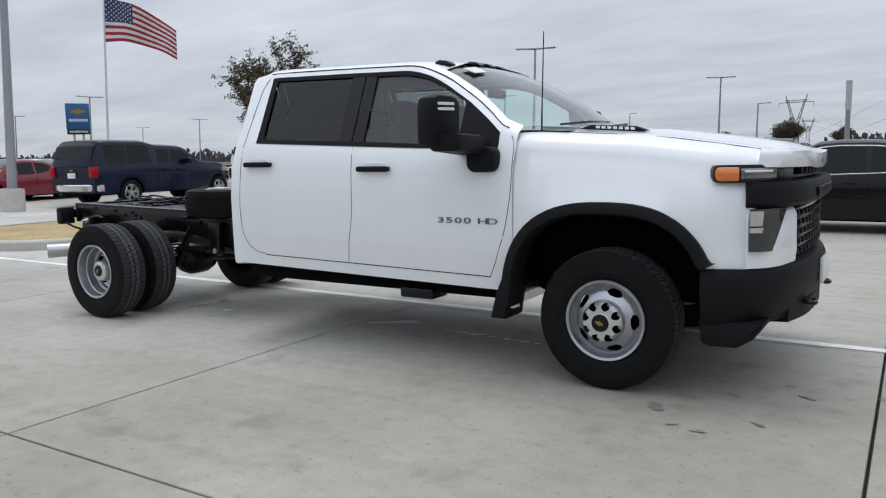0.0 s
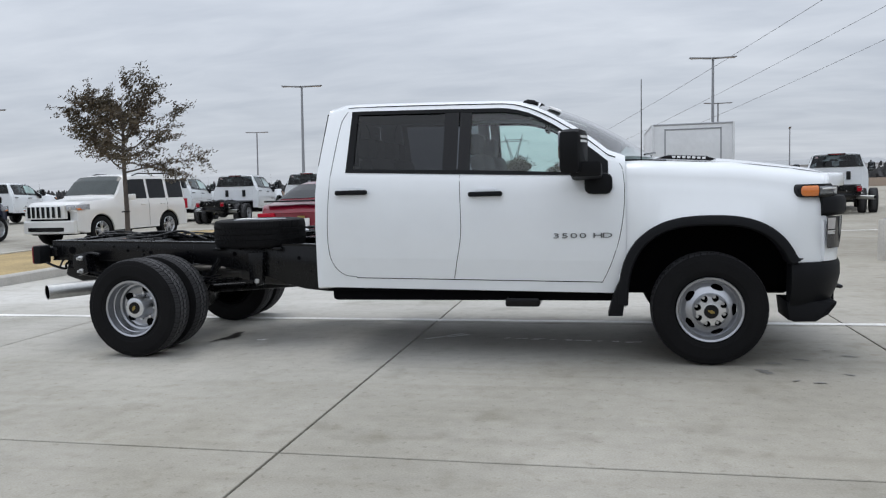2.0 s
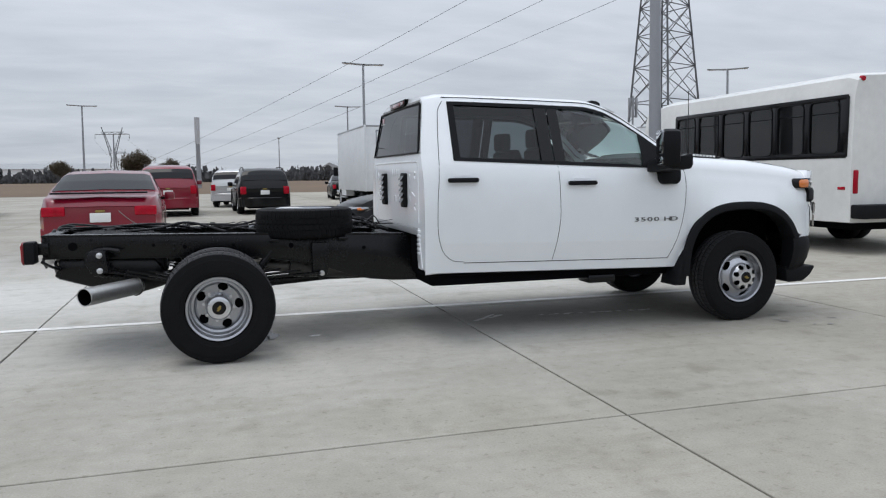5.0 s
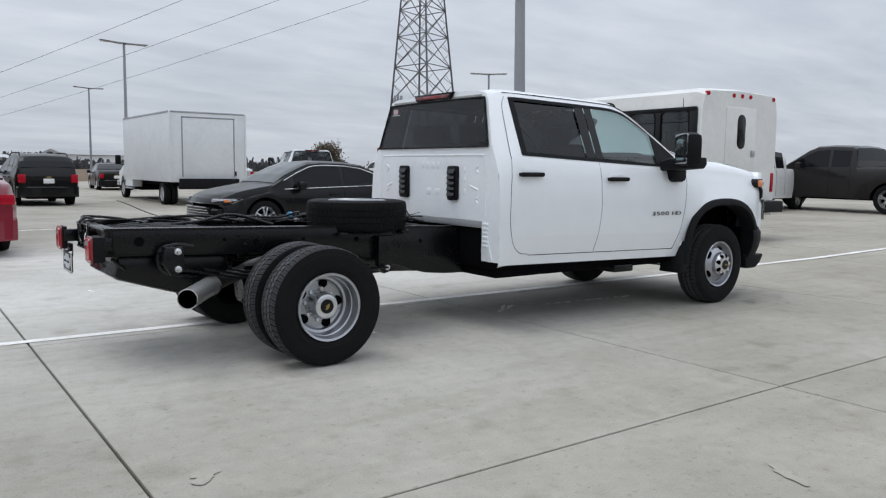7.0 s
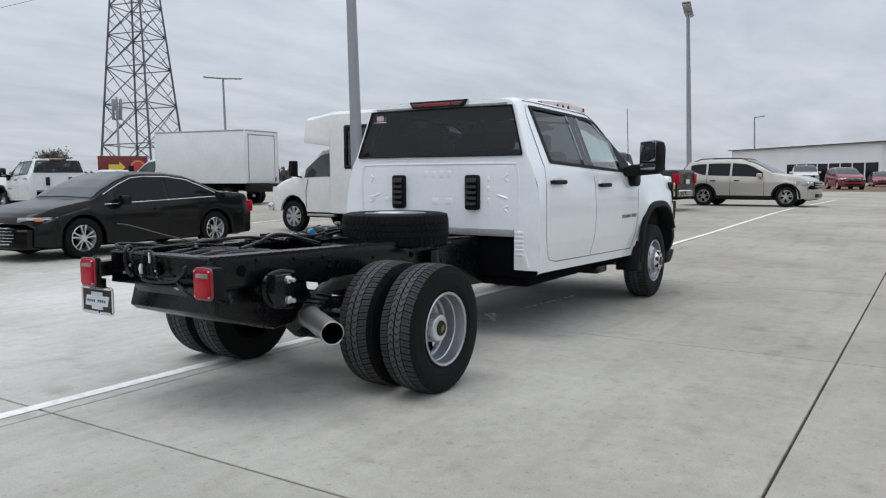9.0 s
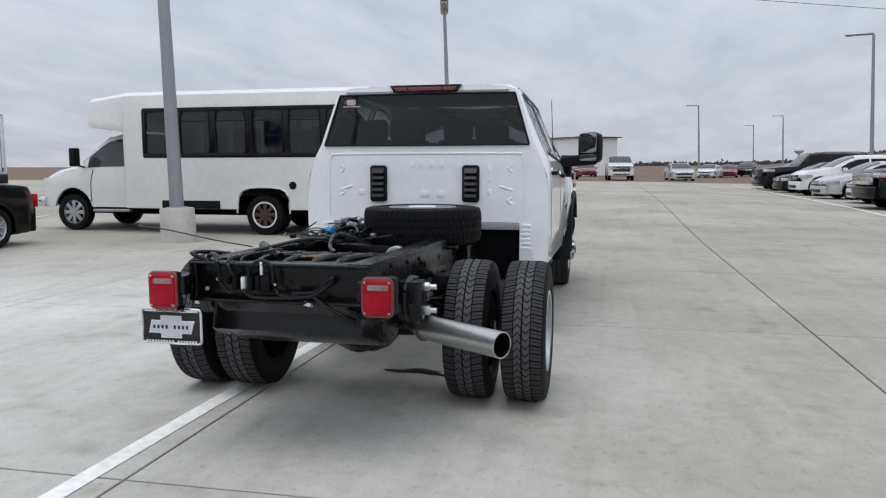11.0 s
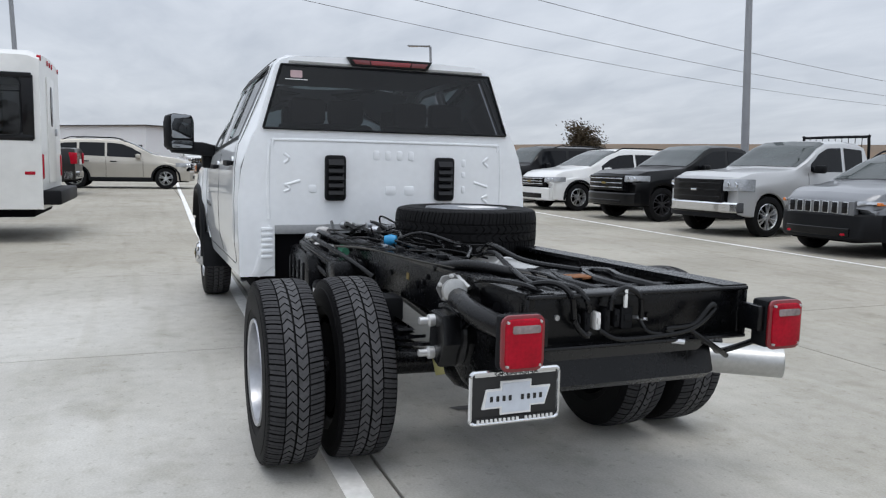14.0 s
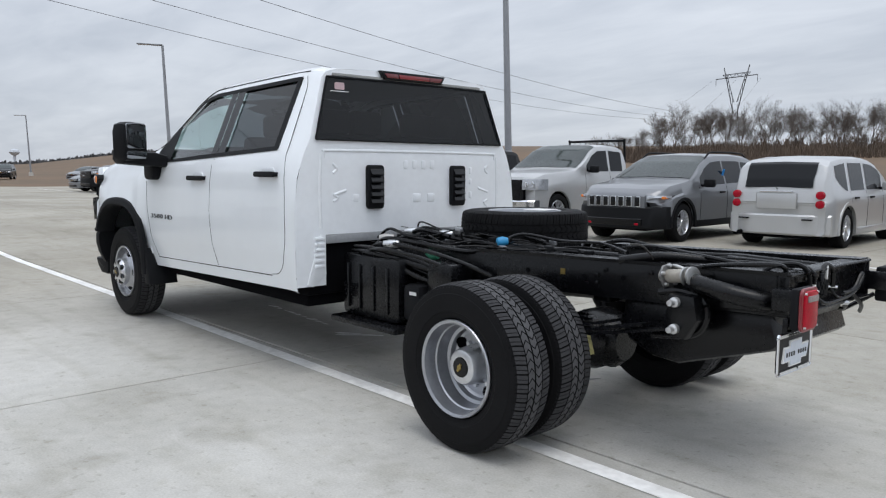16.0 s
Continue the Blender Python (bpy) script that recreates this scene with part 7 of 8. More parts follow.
# filler neck: bolted flange on the rail, pale pipe, clamp and thick hose
FN = pose(-5.215, .475, .862, 0, 8, -12)
neck = part("filler_neck", tube([(.03, 0, 0), (-.06, .004, -.002), (-.13, .012, -.006)], .030, 16), mat("cream_filler_pipe", (0.40, 0.37, 0.32), 0.5, 0.2, var=0.25, big=12, fine=60), TRUCK, "pale bolted fuel filler neck", m=FN)
part("filler_flange", lathe([(-.006, .034), (-.006, .054), (-.003, .057), (.003, .057), (.006, .054), (.006, .034)], 7, "x"), mat("dull_flange_steel", (0.24, 0.24, 0.24), 0.45, 0.7, var=0.3), neck, "bright seven-sided mounting flange")
for k in range(5):
    a = 2 * math.pi * k / 5 + .3
    part("flange_bolt", lathe([(-.020, .001), (-.019, .008), (-.006, .009)], 8, "x", m=Matrix.Translation((0, .045 * math.cos(a), .045 * math.sin(a)))), ZINC, neck)
for x in (-.120, -.150):
    part("filler_clamp", lathe([(x - .006, .038), (x - .005, .043), (x + .005, .043), (x + .006, .038)], 18, "x", m=Matrix.Translation((0, .012, -.006))), ALUMINISED, neck)
part("filler_hose", tube([(-5.335, .502, .853), (-5.42, .515, .842), (-5.53, .505, .822), (-5.63, .455, .80), (-5.66, .38, .79)], .039, 16), HOSE, TRUCK, "thick black filler hose")
part("breather_elbow", tube([(-5.20, .44, .885), (-5.23, .455, .905), (-5.27, .46, .90), (-5.33, .45, .88)], .009, 10), ALUMINISED, TRUCK)
for sd in (1, -1):
    part("spring_bracket", tube([(-5.19, sd * .50, .79), (-5.29, sd * .50, .805), (-5.39, sd * .50, .785), (-5.42, sd * .50, .73), (-5.405, sd * .50, .665), (-5.36, sd * .50, .625), (-5.27, sd * .50, .605), (-5.16, sd * .50, .593)], .016, 8), FRAME, TRUCK, "black D-shaped spring bracket")
part("axle_tag", box(-.022, .022, -.002, .002, -.062, .062, .001), mat("yellowed_tag", (0.50, 0.46, 0.20), 0.6, var=0.3), TRUCK, "yellowed paper tag hanging at the axle", m=pose(-4.66, .31, .435, 0, 14, 55))
part("loom_connector", box(-3.09, -2.99, .505, .55, .775, .805, .006), PAPER, TRUCK, "white plug on the wiring loom")
part("loom_connector", lathe([(-3.42, .001), (-3.415, .022), (-3.36, .024), (-3.35, .030), (-3.33, .030), (-3.32, .018), (-3.24, .017)], 12, "x", m=Matrix.Translation((0, .50, .80))), ALUMINISED, TRUCK, "bright quick coupling")
part("loom_connector", tube([(-3.62, .50, .835), (-3.66, .50, .815), (-3.70, .495, .825)], .022, 10), mat("green_cap", (0.02, 0.16, 0.09), 0.5), TRUCK, "dark green hose cap")
for k, (y, z) in enumerate(((.62, .80), (.60, .825), (.585, .78), (.63, .765))):
    part("hose", tube([(-2.99, y - .02, z), (-3.2, y + .02, z + .012), (-3.45, y + .01, z - .005), (-3.68, y - .05, z - .05 - .01 * k), (-3.84, .49, .70 - .015 * k), (-3.95, .46, .62)], .017, 10), HOSE, TRUCK)
part("vent_hose", tube([(-4.92, .42, .90), (-5.10, .36, .93), (-5.25, .26, .92), (-5.35, .15, .90)], .022, 10), HOSE, TRUCK)
HOSES = [([(-3.05, .30, .86), (-3.4, .34, .93), (-3.8, .30, .90), (-4.3, .28, .90), (-4.8, .26, .90)], .022), ([(-3.1, .55, .82), (-3.35, .62, .88), (-3.7, .60, .86), (-3.95, .52, .80), (-4.1, .45, .74)], .018), ([(-3.1, .60, .80), (-3.4, .68, .85), (-3.7, .66, .83), (-3.9, .58, .77)], .016),
         ([(-3.1, .50, .84), (-3.3, .56, .90), (-3.6, .54, .89), (-3.9, .44, .86), (-4.08, .38, .91)], .02), ([(-4.6, .10, .90), (-4.9, .16, .95), (-5.2, .24, .94), (-5.5, .30, .92), (-5.68, .26, .90)], .014), ([(-5.68, .34, .91), (-5.68, .44, .95), (-5.45, .46, .93), (-5.3, .42, .90)], .014),
         ([(-4.4, 0, .88), (-4.7, .08, .96), (-4.95, .04, .92), (-5.2, -.08, .91)], .016), ([(-5.58, .42, .86), (-5.62, .39, .926), (-5.69, .32, .948), (-5.738, .28, .916), (-5.742, .265, .829), (-5.742, .225, .785), (-5.735, .205, .79)], .014),
         ([(-5.73, .165, .795), (-5.742, .10, .766), (-5.745, -.05, .768), (-5.75, -.18, .785), (-5.755, -.265, .845), (-5.752, -.255, .860), (-5.748, -.19, .80), (-5.745, -.08, .79), (-5.742, -.12, .772)], .013), ([(-5.72, .015, .829), (-5.742, -.01, .785), (-5.744, -.07, .772)], .010),
         ([(-5.745, -.17, .785), (-5.755, -.27, .722), (-5.72, -.36, .673)], .013), ([(-5.735, .133, .86), (-5.73, .12, .905), (-5.725, .07, .928), (-5.735, .02, .90), (-5.735, .012, .829)], .014), ([(-5.735, .208, .86), (-5.74, .225, .90), (-5.70, .24, .93), (-5.60, .25, .93), (-5.40, .27, .925)], .014),
         ([(-3.0, -.05, .86), (-3.3, .10, .93), (-3.7, .14, .90), (-4.0, .10, .94), (-4.3, .14, .90)], .016),
         ([(-3.0, .15, .85), (-3.25, .22, .95), (-3.5, .18, .92), (-3.8, .22, .94), (-4.1, .30, .93)], .014), ([(-4.05, .33, .92), (-4.1, .20, .96), (-4.3, .1, .93), (-4.6, .14, .94), (-4.85, .26, .92)], .012), ([(-3.3, .38, .92), (-3.5, .44, .96), (-3.7, .40, .93)], .020),
         ([(-3.0, .40, .88), (-3.2, .46, .95), (-3.45, .50, .92), (-3.7, .48, .90)], .013), ([(-5.0, .30, .90), (-5.3, .20, .93), (-5.6, .22, .93), (-5.69, .18, .88)], .008)]
for pts, r in HOSES:
    part("hose", tube(pts, r * 0.72, 8), HOSE, TRUCK)
rw_ = random.Random(4)
for k in range(22):
    x0_ = rw_.uniform(-4.85, -3.2)
    y0_ = rw_.uniform(.0, .44) if x0_ > -4.9 else rw_.uniform(-.3, .42)
    pts = [(x0_, y0_, .90)]
    for q in range(4):
        px_, py_, pz_ = pts[-1]
        pts.append((px_ + rw_.uniform(-.02, .22), min(.60, max(-.30, py_ + rw_.uniform(-.14, .14))), .895 + abs(rw_.gauss(0, .03))))
    part("thin_wire", tube(pts, rw_.choice((.003, .0045, .006)), 6), HOSE, TRUCK)
    if k % 2 == 0:
        part("wire_plug", box(pts[2][0] - .022, pts[2][0] + .022, pts[2][1] - .014, pts[2][1] + .014, pts[2][2] - .012, pts[2][2] + .014, .004), PLASTIC if k % 4 else STEEL, TRUCK)
part("loose_wire", tube([(-5.10, .42, .92), (-5.20, .60, .965), (-5.30, .82, 1.025), (-5.33, .94, 1.04)], .004, 6), mat("bare_wire", (0.07, 0.066, 0.06), 0.5, 0.5), TRUCK, "thin loose wire end")
part("blue_cap", lathe([(-.03, .024), (.0, .03), (.03, .022), (.032, .001)], 12, "x", m=pose(-4.09, .36, .925, 0, 0, 60)), BLUE_CAP, TRUCK, "blue hose cap")
for x, y, z in ((-3.25, .52, .90), (-3.35, .40, .94), (-3.55, .30, .93), (-3.42, .62, .88)):
    part("hose_joint", lathe([(-.05, .02), (-.02, .026), (.02, .026), (.05, .018), (.052, .001)], 10, "x", m=pose(x, y, z, 0, 0, 30)), CLEAR_LENS if x == -3.25 else ALLOY, TRUCK)
for x in np.linspace(-5.6, -3.1, 14):
    part("loom_clip", box(x - .02, x + .02, .26, .31, .885 + .012 * math.sin(x * 9), .905 + .012 * math.sin(x * 9), .004), PLASTIC, TRUCK)
part("rail_label", box(-4.60, -4.57, .4305, .4325, .80, .83), GOLD, TRUCK)
part("tag", box(-4.72, -4.69, .62, .625, .40, .48), GOLD, TRUCK, "small yellow tag")

# spare wheel lying on the frame
SPARE = thing("spare_wheel", pose(-3.76, -.19, .955), "spare black tyre lying flat on top of the frame", "wheel")
part("tyre", SPARE_TYRE, None, SPARE, m=pose(0, 0, 0, -90, 0, 0))
part("rim", REAR_RIM, None, SPARE, m=pose(0, 0, 0, -90, 0, 0))
part("rim_centre", lathe([(.055, .105), (.075, .10), (.077, .001)], 28, "z"), STEEL, SPARE)
part("paper_tag", box(-.19, -.04, -.09, .09, .120, .126, .002), PAPER, SPARE, m=pose(0, 0, 0, 0, 0, 12))
for x in (-.28, .28):
    part("carrier_bar", box(x - .04, x + .04, -.30, .30, -.14, -.115, .008), FRAME, SPARE)

# ---- more trucks of the same kind, parked beyond ----
for x, y, h in ((-13.5, 27.0, 97), (-16.8, 27.0, 97), (-20.1, 27.2, 97), (-30.0, 28.0, 97), (7.66, 25.25, 78)):
    c = copy_thing(TRUCK, at(x, y, h))
    tagged(c, "white crew-cab chassis truck parked in the far row", "truck", "chassis trucks in the far row")
FAR = [("suv", "CARW", 9.5, 46, 80), ("sedan", "CARW", 8.0, 45, 75), ("sedan", "BLACKP", 3.2, 39, 85), ("sedan", "CARW", -0.5, 47, 85), ("sedan", "SILVER", 13, 47, 85), ("suv", "REDP", 58, 2.5, 200), ("pickup", "CARW", 55, -2.2, 183), ("sedan", "REDP", 75, 1.0, 190), ("sedan", "SILVER", 56.5, -7.0, 185), ("sedan", "CARW", 78, -12.0, 160), ("sedan", "REDP", 82, -14.5, 170), ("suv", "BLACKP", 86, -17.0, 160), ("sedan", "CARW", -33, 16, 20), ("suv", "BLACKP", -37, 13, 30), ("suv", "CARW", -26, 30, 97), ("sedan", "GREY", 74, -22, 120), ("suv", "TAUPE", 70, -24, 120), ("pickup", "CARW", 63, 6, 190), ("sedan", "REDP", 20, 47, 85), ("suv", "CARW", 25, 46.5, 85)]
DIMS = {"sedan": (4.8, 1.82, 1.43, 2.8, 1.0, .33), "suv": (4.7, 1.85, 1.70, 2.8, 1.0, .36), "pickup": (5.9, 2.0, 1.93, 3.7, 1.2, .40)}
NAMES = {"CARW": "white", "BLACKP": "black", "SILVER": "silver", "REDP": "dark red", "GREY": "grey", "TAUPE": "dark"}
PM = {"CARW": CARW, "BLACKP": BLACKP, "SILVER": SILVER, "REDP": REDP, "GREY": GREY, "TAUPE": TAUPE}
made = {}
for shp, pm, x, y, h in FAR:
    if (shp, pm) in made:
        copy_thing(made[(shp, pm)], at(x, y, h))
    else:
        made[(shp, pm)] = vehicle({"sedan": "sedan", "suv": "suv", "pickup": "pickup_truck"}[shp], NAMES[pm] + " " + {"sedan": "sedan", "suv": "SUV", "pickup": "pickup truck"}[shp] + " parked far across the lot", "car" if shp != "pickup" else "truck", at(x, y, h), shp, *DIMS[shp], PM[pm], group="cars across the lot")

# true plumb in the lot's own slope: poles lean a little against the paving
PLUMB = pose(0, 0, 0, -2.0, 0.5, 0)


def lamp_pole(x, y, H, heads=2, ang=0.0, base=True, r=0.10, name_label="tall grey steel lamp post on a concrete base"):
    root = thing("street_lamp", Matrix.Translation((x, y, gz(x, y) - 0.02)) @ PLUMB @ pose(0, 0, 0, 0, 0, ang), name_label, "lamp post", "lamp posts of the lot")
    if base:
        bm = lathe([(-.2, .31), (.60, .30), (.635, .285), (.64, .001)], 28, "z")
        part("concrete_base", bm, KERB, root, "round cast concrete footing")
    part("pole", tube([(0, 0, .6 if base else 0), (0, 0, H)], r * 1.25, 12, smooth=0, r2=r * .75), POLE, root)
    part("base_plate", box(-.16, .16, -.16, .16, .62, .655, .01), POLE, root)
    for k in range(heads):
        s = 1 if k == 0 else -1
        arm = part("lamp_head", prism([(s * .10, H - .02), (s * .50, H + .0), (s * 1.5, H + .07), (s * 1.5, H + .11), (s * .50, H + .07), (s * .0, H + .06)], -.19, .19, "xz", .02), POLE, root)
        part("lamp_lens", box(s * .80, s * 1.42, -.14, .14, H + .012, H + .04, .005), CLEAR_LENS, arm)
    return root


for x, y, H, hd, ang in ((3.62, 6.13, 9.0, 2, 20), (27.8, 6.1, 8.6, 2, 12), (41.0, -16.6, 8.9, 1, 70), (10.1, -14.9, 9.4, 2, 60), (-22.7, 47.0, 8.8, 2, 10), (-17.1, 82.4, 9.0, 2, 10), (6.1, 47.2, 9.1, 2, 5), (11.1, 82.5, 9.2, 2, 5), (-15.8, 97.9, 6.9, 1, 10), (33.42, 43.45, 8.8, 2, 150), (-52.8, 50.2, 8.8, 2, 20), (-83, 52, 8.8, 2, 60), (-45.6, 87.3, 8.8, 2, 10), (-49, 150, 8.8, 1, 0), (9, 149.5, 8.8, 2, 80), (29, 131.6, 8.8, 2, 80), (93, -12.5, 8.8, 1, 90), (116.5, -27.2, 8.8, 1, 70), (144, -27.7, 8.8, 1, 70), (101, 17.2, 8.8, 1, 250), (-19.35, 6.55, 9.0, 2, 30), (-127, 68, 8.8, 2, 50), (-118, 99, 8.8, 2, 50), (-156, 115, 8.8, 2, 50)):
    lamp_pole(x, y, H, hd, ang)


# ---- flag and dealer sign ----
FP = thing("flagpole", Matrix.Translation((-37.78, 22.44, -.85)) @ PLUMB, "tall white flagpole flying a striped flag", "flagpole")
part("pole", tube([(0, 0, .6), (0, 0, 11.4)], .075, 12, smooth=0, r2=.045), mat("white_pole", (0.6, 0.6, 0.6), 0.4, 0.2), FP)
part("finial", lathe([(11.38, .001), (11.42, .09), (11.50, .10), (11.58, .001)], 16, "z"), GOLD, FP)
fly, hoist, nst = 4.1, 2.45, 13


def cloth(u, v):
    """Flag surface: u along the fly, v down the hoist."""
    d = Vector((.70, .71, 0))
    w = .22 * math.sin(u * 2.6 + v * .8) * min(1, u)
    droop = .085 * u * u + .06 * u
    v = v * (1 - .085 * u)
    p = d * u * .94 + Vector((-.71, .70, 0)) * w
    return Vector((p.x, p.y, 11.2 - v - droop))


for k in range(nst):
    bm = bmesh.new()
    u0 = fly * .40 if k < 7 else 0.03
    V = []
    for i in range(25):
        u = u0 + (fly - u0) * i / 24
        V.append([bm.verts.new(cloth(u, hoist * (k + q) / nst)) for q in (0, .5, 1)])
    for a, b2 in zip(V, V[1:]):
        for q in range(2):
            bm.faces.new((a[q], a[q + 1], b2[q + 1], b2[q]))
    part("flag_stripe", bm, FLAG_RED if k % 2 == 0 else FLAG_WHITE, FP)
bm = bmesh.new()
V = [[bm.verts.new(cloth(.03 + (fly * .40 - .03) * i / 10, hoist * 7 / nst * q / 6)) for q in range(7)] for i in range(11)]
for a, b2 in zip(V, V[1:]):
    for q in range(6):
        bm.faces.new((a[q], a[q + 1], b2[q + 1], b2[q]))
canton = part("flag_canton", bm, FLAG_BLUE, FP)
for r in range(9):
    for c in range(6 if r % 2 == 0 else 5):
        u = fly * .40 * ((c * 2 + 1 + (r % 2)) / 12)
        v = hoist * 7 / nst * (r + 1) / 10
        p = cloth(u, v)
        bm = bmesh.new()
        for off in (.012, -.012):
            o = Vector((.71, -.70, 0)) * off
            pts = [p + o + Vector((.70 * math.cos(a), .71 * math.cos(a), math.sin(a))) * (.058 if j % 2 == 0 else .025) for j, a in enumerate(np.linspace(math.pi / 2, math.pi / 2 + 2 * math.pi, 11)[:-1])]
            bm.faces.new([bm.verts.new(q) for q in pts])
        part("flag_star", bm, FLAG_WHITE, canton)
SG = thing("dealer_sign", at(-72.5, 43.7, 148) @ pose(0, 0, .75) @ Matrix.Diagonal((1, .86, .90, 1)), "blue dealer sign with a gold emblem on two posts", "sign")
part("sign_panel", box(-.25, .25, -1.3, 1.3, 4.2, 7.1, .04), SIGN_BLUE, SG)
part("sign_lower", box(-.24, .24, -1.25, 1.25, 3.6, 4.2, .03), INK, SG)
part("sign_emblem", prism([(-.75, 6.0), (-.28, 6.0), (-.22, 5.85), (.32, 5.85), (.26, 6.0), (.75, 6.0), (.65, 6.35), (.28, 6.35), (.22, 6.5), (-.32, 6.5), (-.26, 6.35), (-.85, 6.35)], -.29, .29, "yz"), GOLD, SG)
for k in range(9):
    part("sign_stroke", box(-.27, .27, -.95 + .23 * k - .08, -.95 + .23 * k + .08, 5.05, 5.35), PAPER, SG)
    part("sign_stroke", box(-.27, .27, -.95 + .23 * k - .07, -.95 + .23 * k + .07, 3.80, 4.02), PAPER, SG)
for y in (-.5, .5):
    part("sign_post", box(-.12, .12, y - .12, y + .12, -1.0, 3.6, .01), POLE, SG)

# ---- lattice tower ----
TW_ = thing("lattice_tower", Matrix.Translation((43.6, 67.7, .2)) @ PLUMB @ pose(0, 0, 0, 0, 0, 18), "tall steel lattice transmission tower", "tower")


def tower_w(z):
    return max(1.2, 6.35 - .142 * z) / 2


def strut(a, b2, r, name="strut"):
    part(name, tube([a, b2], r, 4, smooth=0), GALV, TW_)


LV = [0, 4.6, 8.8, 12.6, 16.0, 19.0, 21.7, 24.2, 26.6, 28.8, 31.0]
CN = ((1, 1), (-1, 1), (-1, -1), (1, -1))
for sx, sy in CN:
    part("tower_leg", tube([(sx * tower_w(z), sy * tower_w(z), z) for z in LV], .13, 6, smooth=0, r2=.08), GALV, TW_)
for z0, z1 in zip(LV, LV[1:]):
    w0, w1 = tower_w(z0), tower_w(z1)
    for i in range(4):
        a, b2 = CN[i], CN[(i + 1) % 4]
        p0, q0 = Vector((a[0] * w0, a[1] * w0, z0)), Vector((b2[0] * w0, b2[1] * w0, z0))
        p1, q1 = Vector((a[0] * w1, a[1] * w1, z1)), Vector((b2[0] * w1, b2[1] * w1, z1))
        xm = p0.lerp(q1, w0 / (w0 + w1))
        strut(p1, q1, .055, "tower_girt")
        strut(p0, q1, .06, "tower_brace")
        strut(q0, p1, .06, "tower_brace")
        strut((p0 + p1) / 2, (p0 + xm) / 2, .032, "tower_lacing")
        strut((q0 + q1) / 2, (q0 + xm) / 2, .032, "tower_lacing")
        strut((p0 + p1) / 2, (p1 + xm) / 2, .032, "tower_lacing")
        strut((q0 + q1) / 2, (q1 + xm) / 2, .032, "tower_lacing")
for z in (26.2, 27.4):
    strut((-9.6, 0, 27.4), (9.6, 0, z), .09, "tower_arm")
    strut((0, 0, z), (0, .1, 31.0), .09, "tower_arm")
ANT = thing("antenna_mast", at(33.5, 57.4, 0), "slim monopole mast with aerial panels", "mast")
part("mast", tube([(0, 0, 0), (0, 0, 8.2)], .12, 10, smooth=0, r2=.08), POLE, ANT)
for k in range(6):
    a = k * math.pi / 3
    part("aerial_panel", box(.35 * math.cos(a) - .10, .35 * math.cos(a) + .10, .35 * math.sin(a) - .10, .35 * math.sin(a) + .10, 6.2 + .8 * (k % 2), 7.2 + .8 * (k % 2), .02), POLE, ANT)


def delta_tower(x, y, H, ang, z0=0.0):
    root = thing("power_pylon", Matrix.Translation((x, y, z0)) @ pose(0, 0, 0, 0, 0, ang), "far Y-shaped steel power pylon with a cross beam", "pylon", "power pylons")

    def s(a, b2, r=.16):
        part("pylon_strut", tube([a, b2], r, 4, smooth=0), GALV, root)
    wz = H * .55
    for sx in (1, -1):
        s((sx * 2.2, 0, 0), (sx * .9, 0, wz * .8), .2)
        s((sx * .9, 0, wz * .8), (sx * 4.6, 0, H), .18)
        s((sx * .5, 0, wz), (sx * 3.6, 0, H - 2.0), .14)
        for k in range(5):
            z = wz * .8 * k / 5
            s((sx * (2.2 - 1.3 * k / 5), 0, z), (-sx * (2.2 - 1.3 * (k + 1) / 5), 0, wz * .8 * (k + 1) / 5), .10)
        for k in range(5):
            f0, f1 = k / 5, (k + 1) / 5
            s((sx * (.9 + 3.7 * f0), 0, wz * .8 + (H - wz * .8) * f0), (sx * (.5 + 3.1 * f1), 0, wz + (H - 2 - wz) * f1), .08)
        s((sx * 7.5, 0, H - 3.2), (sx * 7.5, 0, H - 5.2), .10)
    s((-7.5, 0, H - 3.2), (7.5, 0, H - 3.2), .14)
    s((-5.0, 0, H - 2.2), (5.0, 0, H - 2.2), .12)
    for k in range(8):
        x0 = -5 + 10 * k / 8
        s((x0, 0, H - 3.2 if k % 2 else H - 2.2), (x0 + 1.25, 0, H - 2.2 if k % 2 else H - 3.2), .08)
    return root


delta_tower(-45.5, 372, 24.5, -12)
delta_tower(108.1, -218.4, 32.5 - land(108.1, -218.4), -12, land(108.1, -218.4))
delta_tower(-70, 640, 24, -12)
for k in (-1, 0, 1):
    pts = []
    nx, ny = math.sin(radians(104)) * k, -math.cos(radians(104)) * k
    pts += [(-46 + 7 * nx, 368 + 7 * ny, 19.0), (-34 + 7.5 * nx, 317 + 7.5 * ny, 10.0)]
    for i in range(26):
        s_ = .75 * (1 - i / 25)
        w_ = 9.51 - .66 * s_
        pts.append((43.6 - 79.3 * s_ + w_ * nx, 67.7 + 234.9 * s_ + w_ * ny, 26.19 - 25.83 * s_ - 9.34 * s_ * (1 - s_)))
    for i in range(1, 30):
        s_ = .87 * i / 29
        w_ = 9.51 - .66 * s_
        pts.append((43.6 + 64.5 * s_ + w_ * nx, 67.7 - 286.1 * s_ + w_ * ny, 26.19 - 8.99 * s_ - 30.1 * s_ * (1 - s_)))
    pts.append((108.1 + 7 * nx, -218.4 + 7 * ny, 28.5))
    tagged(part("power_cable", tube(pts, .028, 5, smooth=0), CABLE), "long sagging overhead power cable", "cable", "overhead power cables")
MON = thing("monopole", at(-5.7, 97.3, 0), "pale slender communications pole", "mast")
part("mast", tube([(0, 0, 0), (0, 0, 8.8)], .30, 12, smooth=0, r2=.24), POLE, MON)
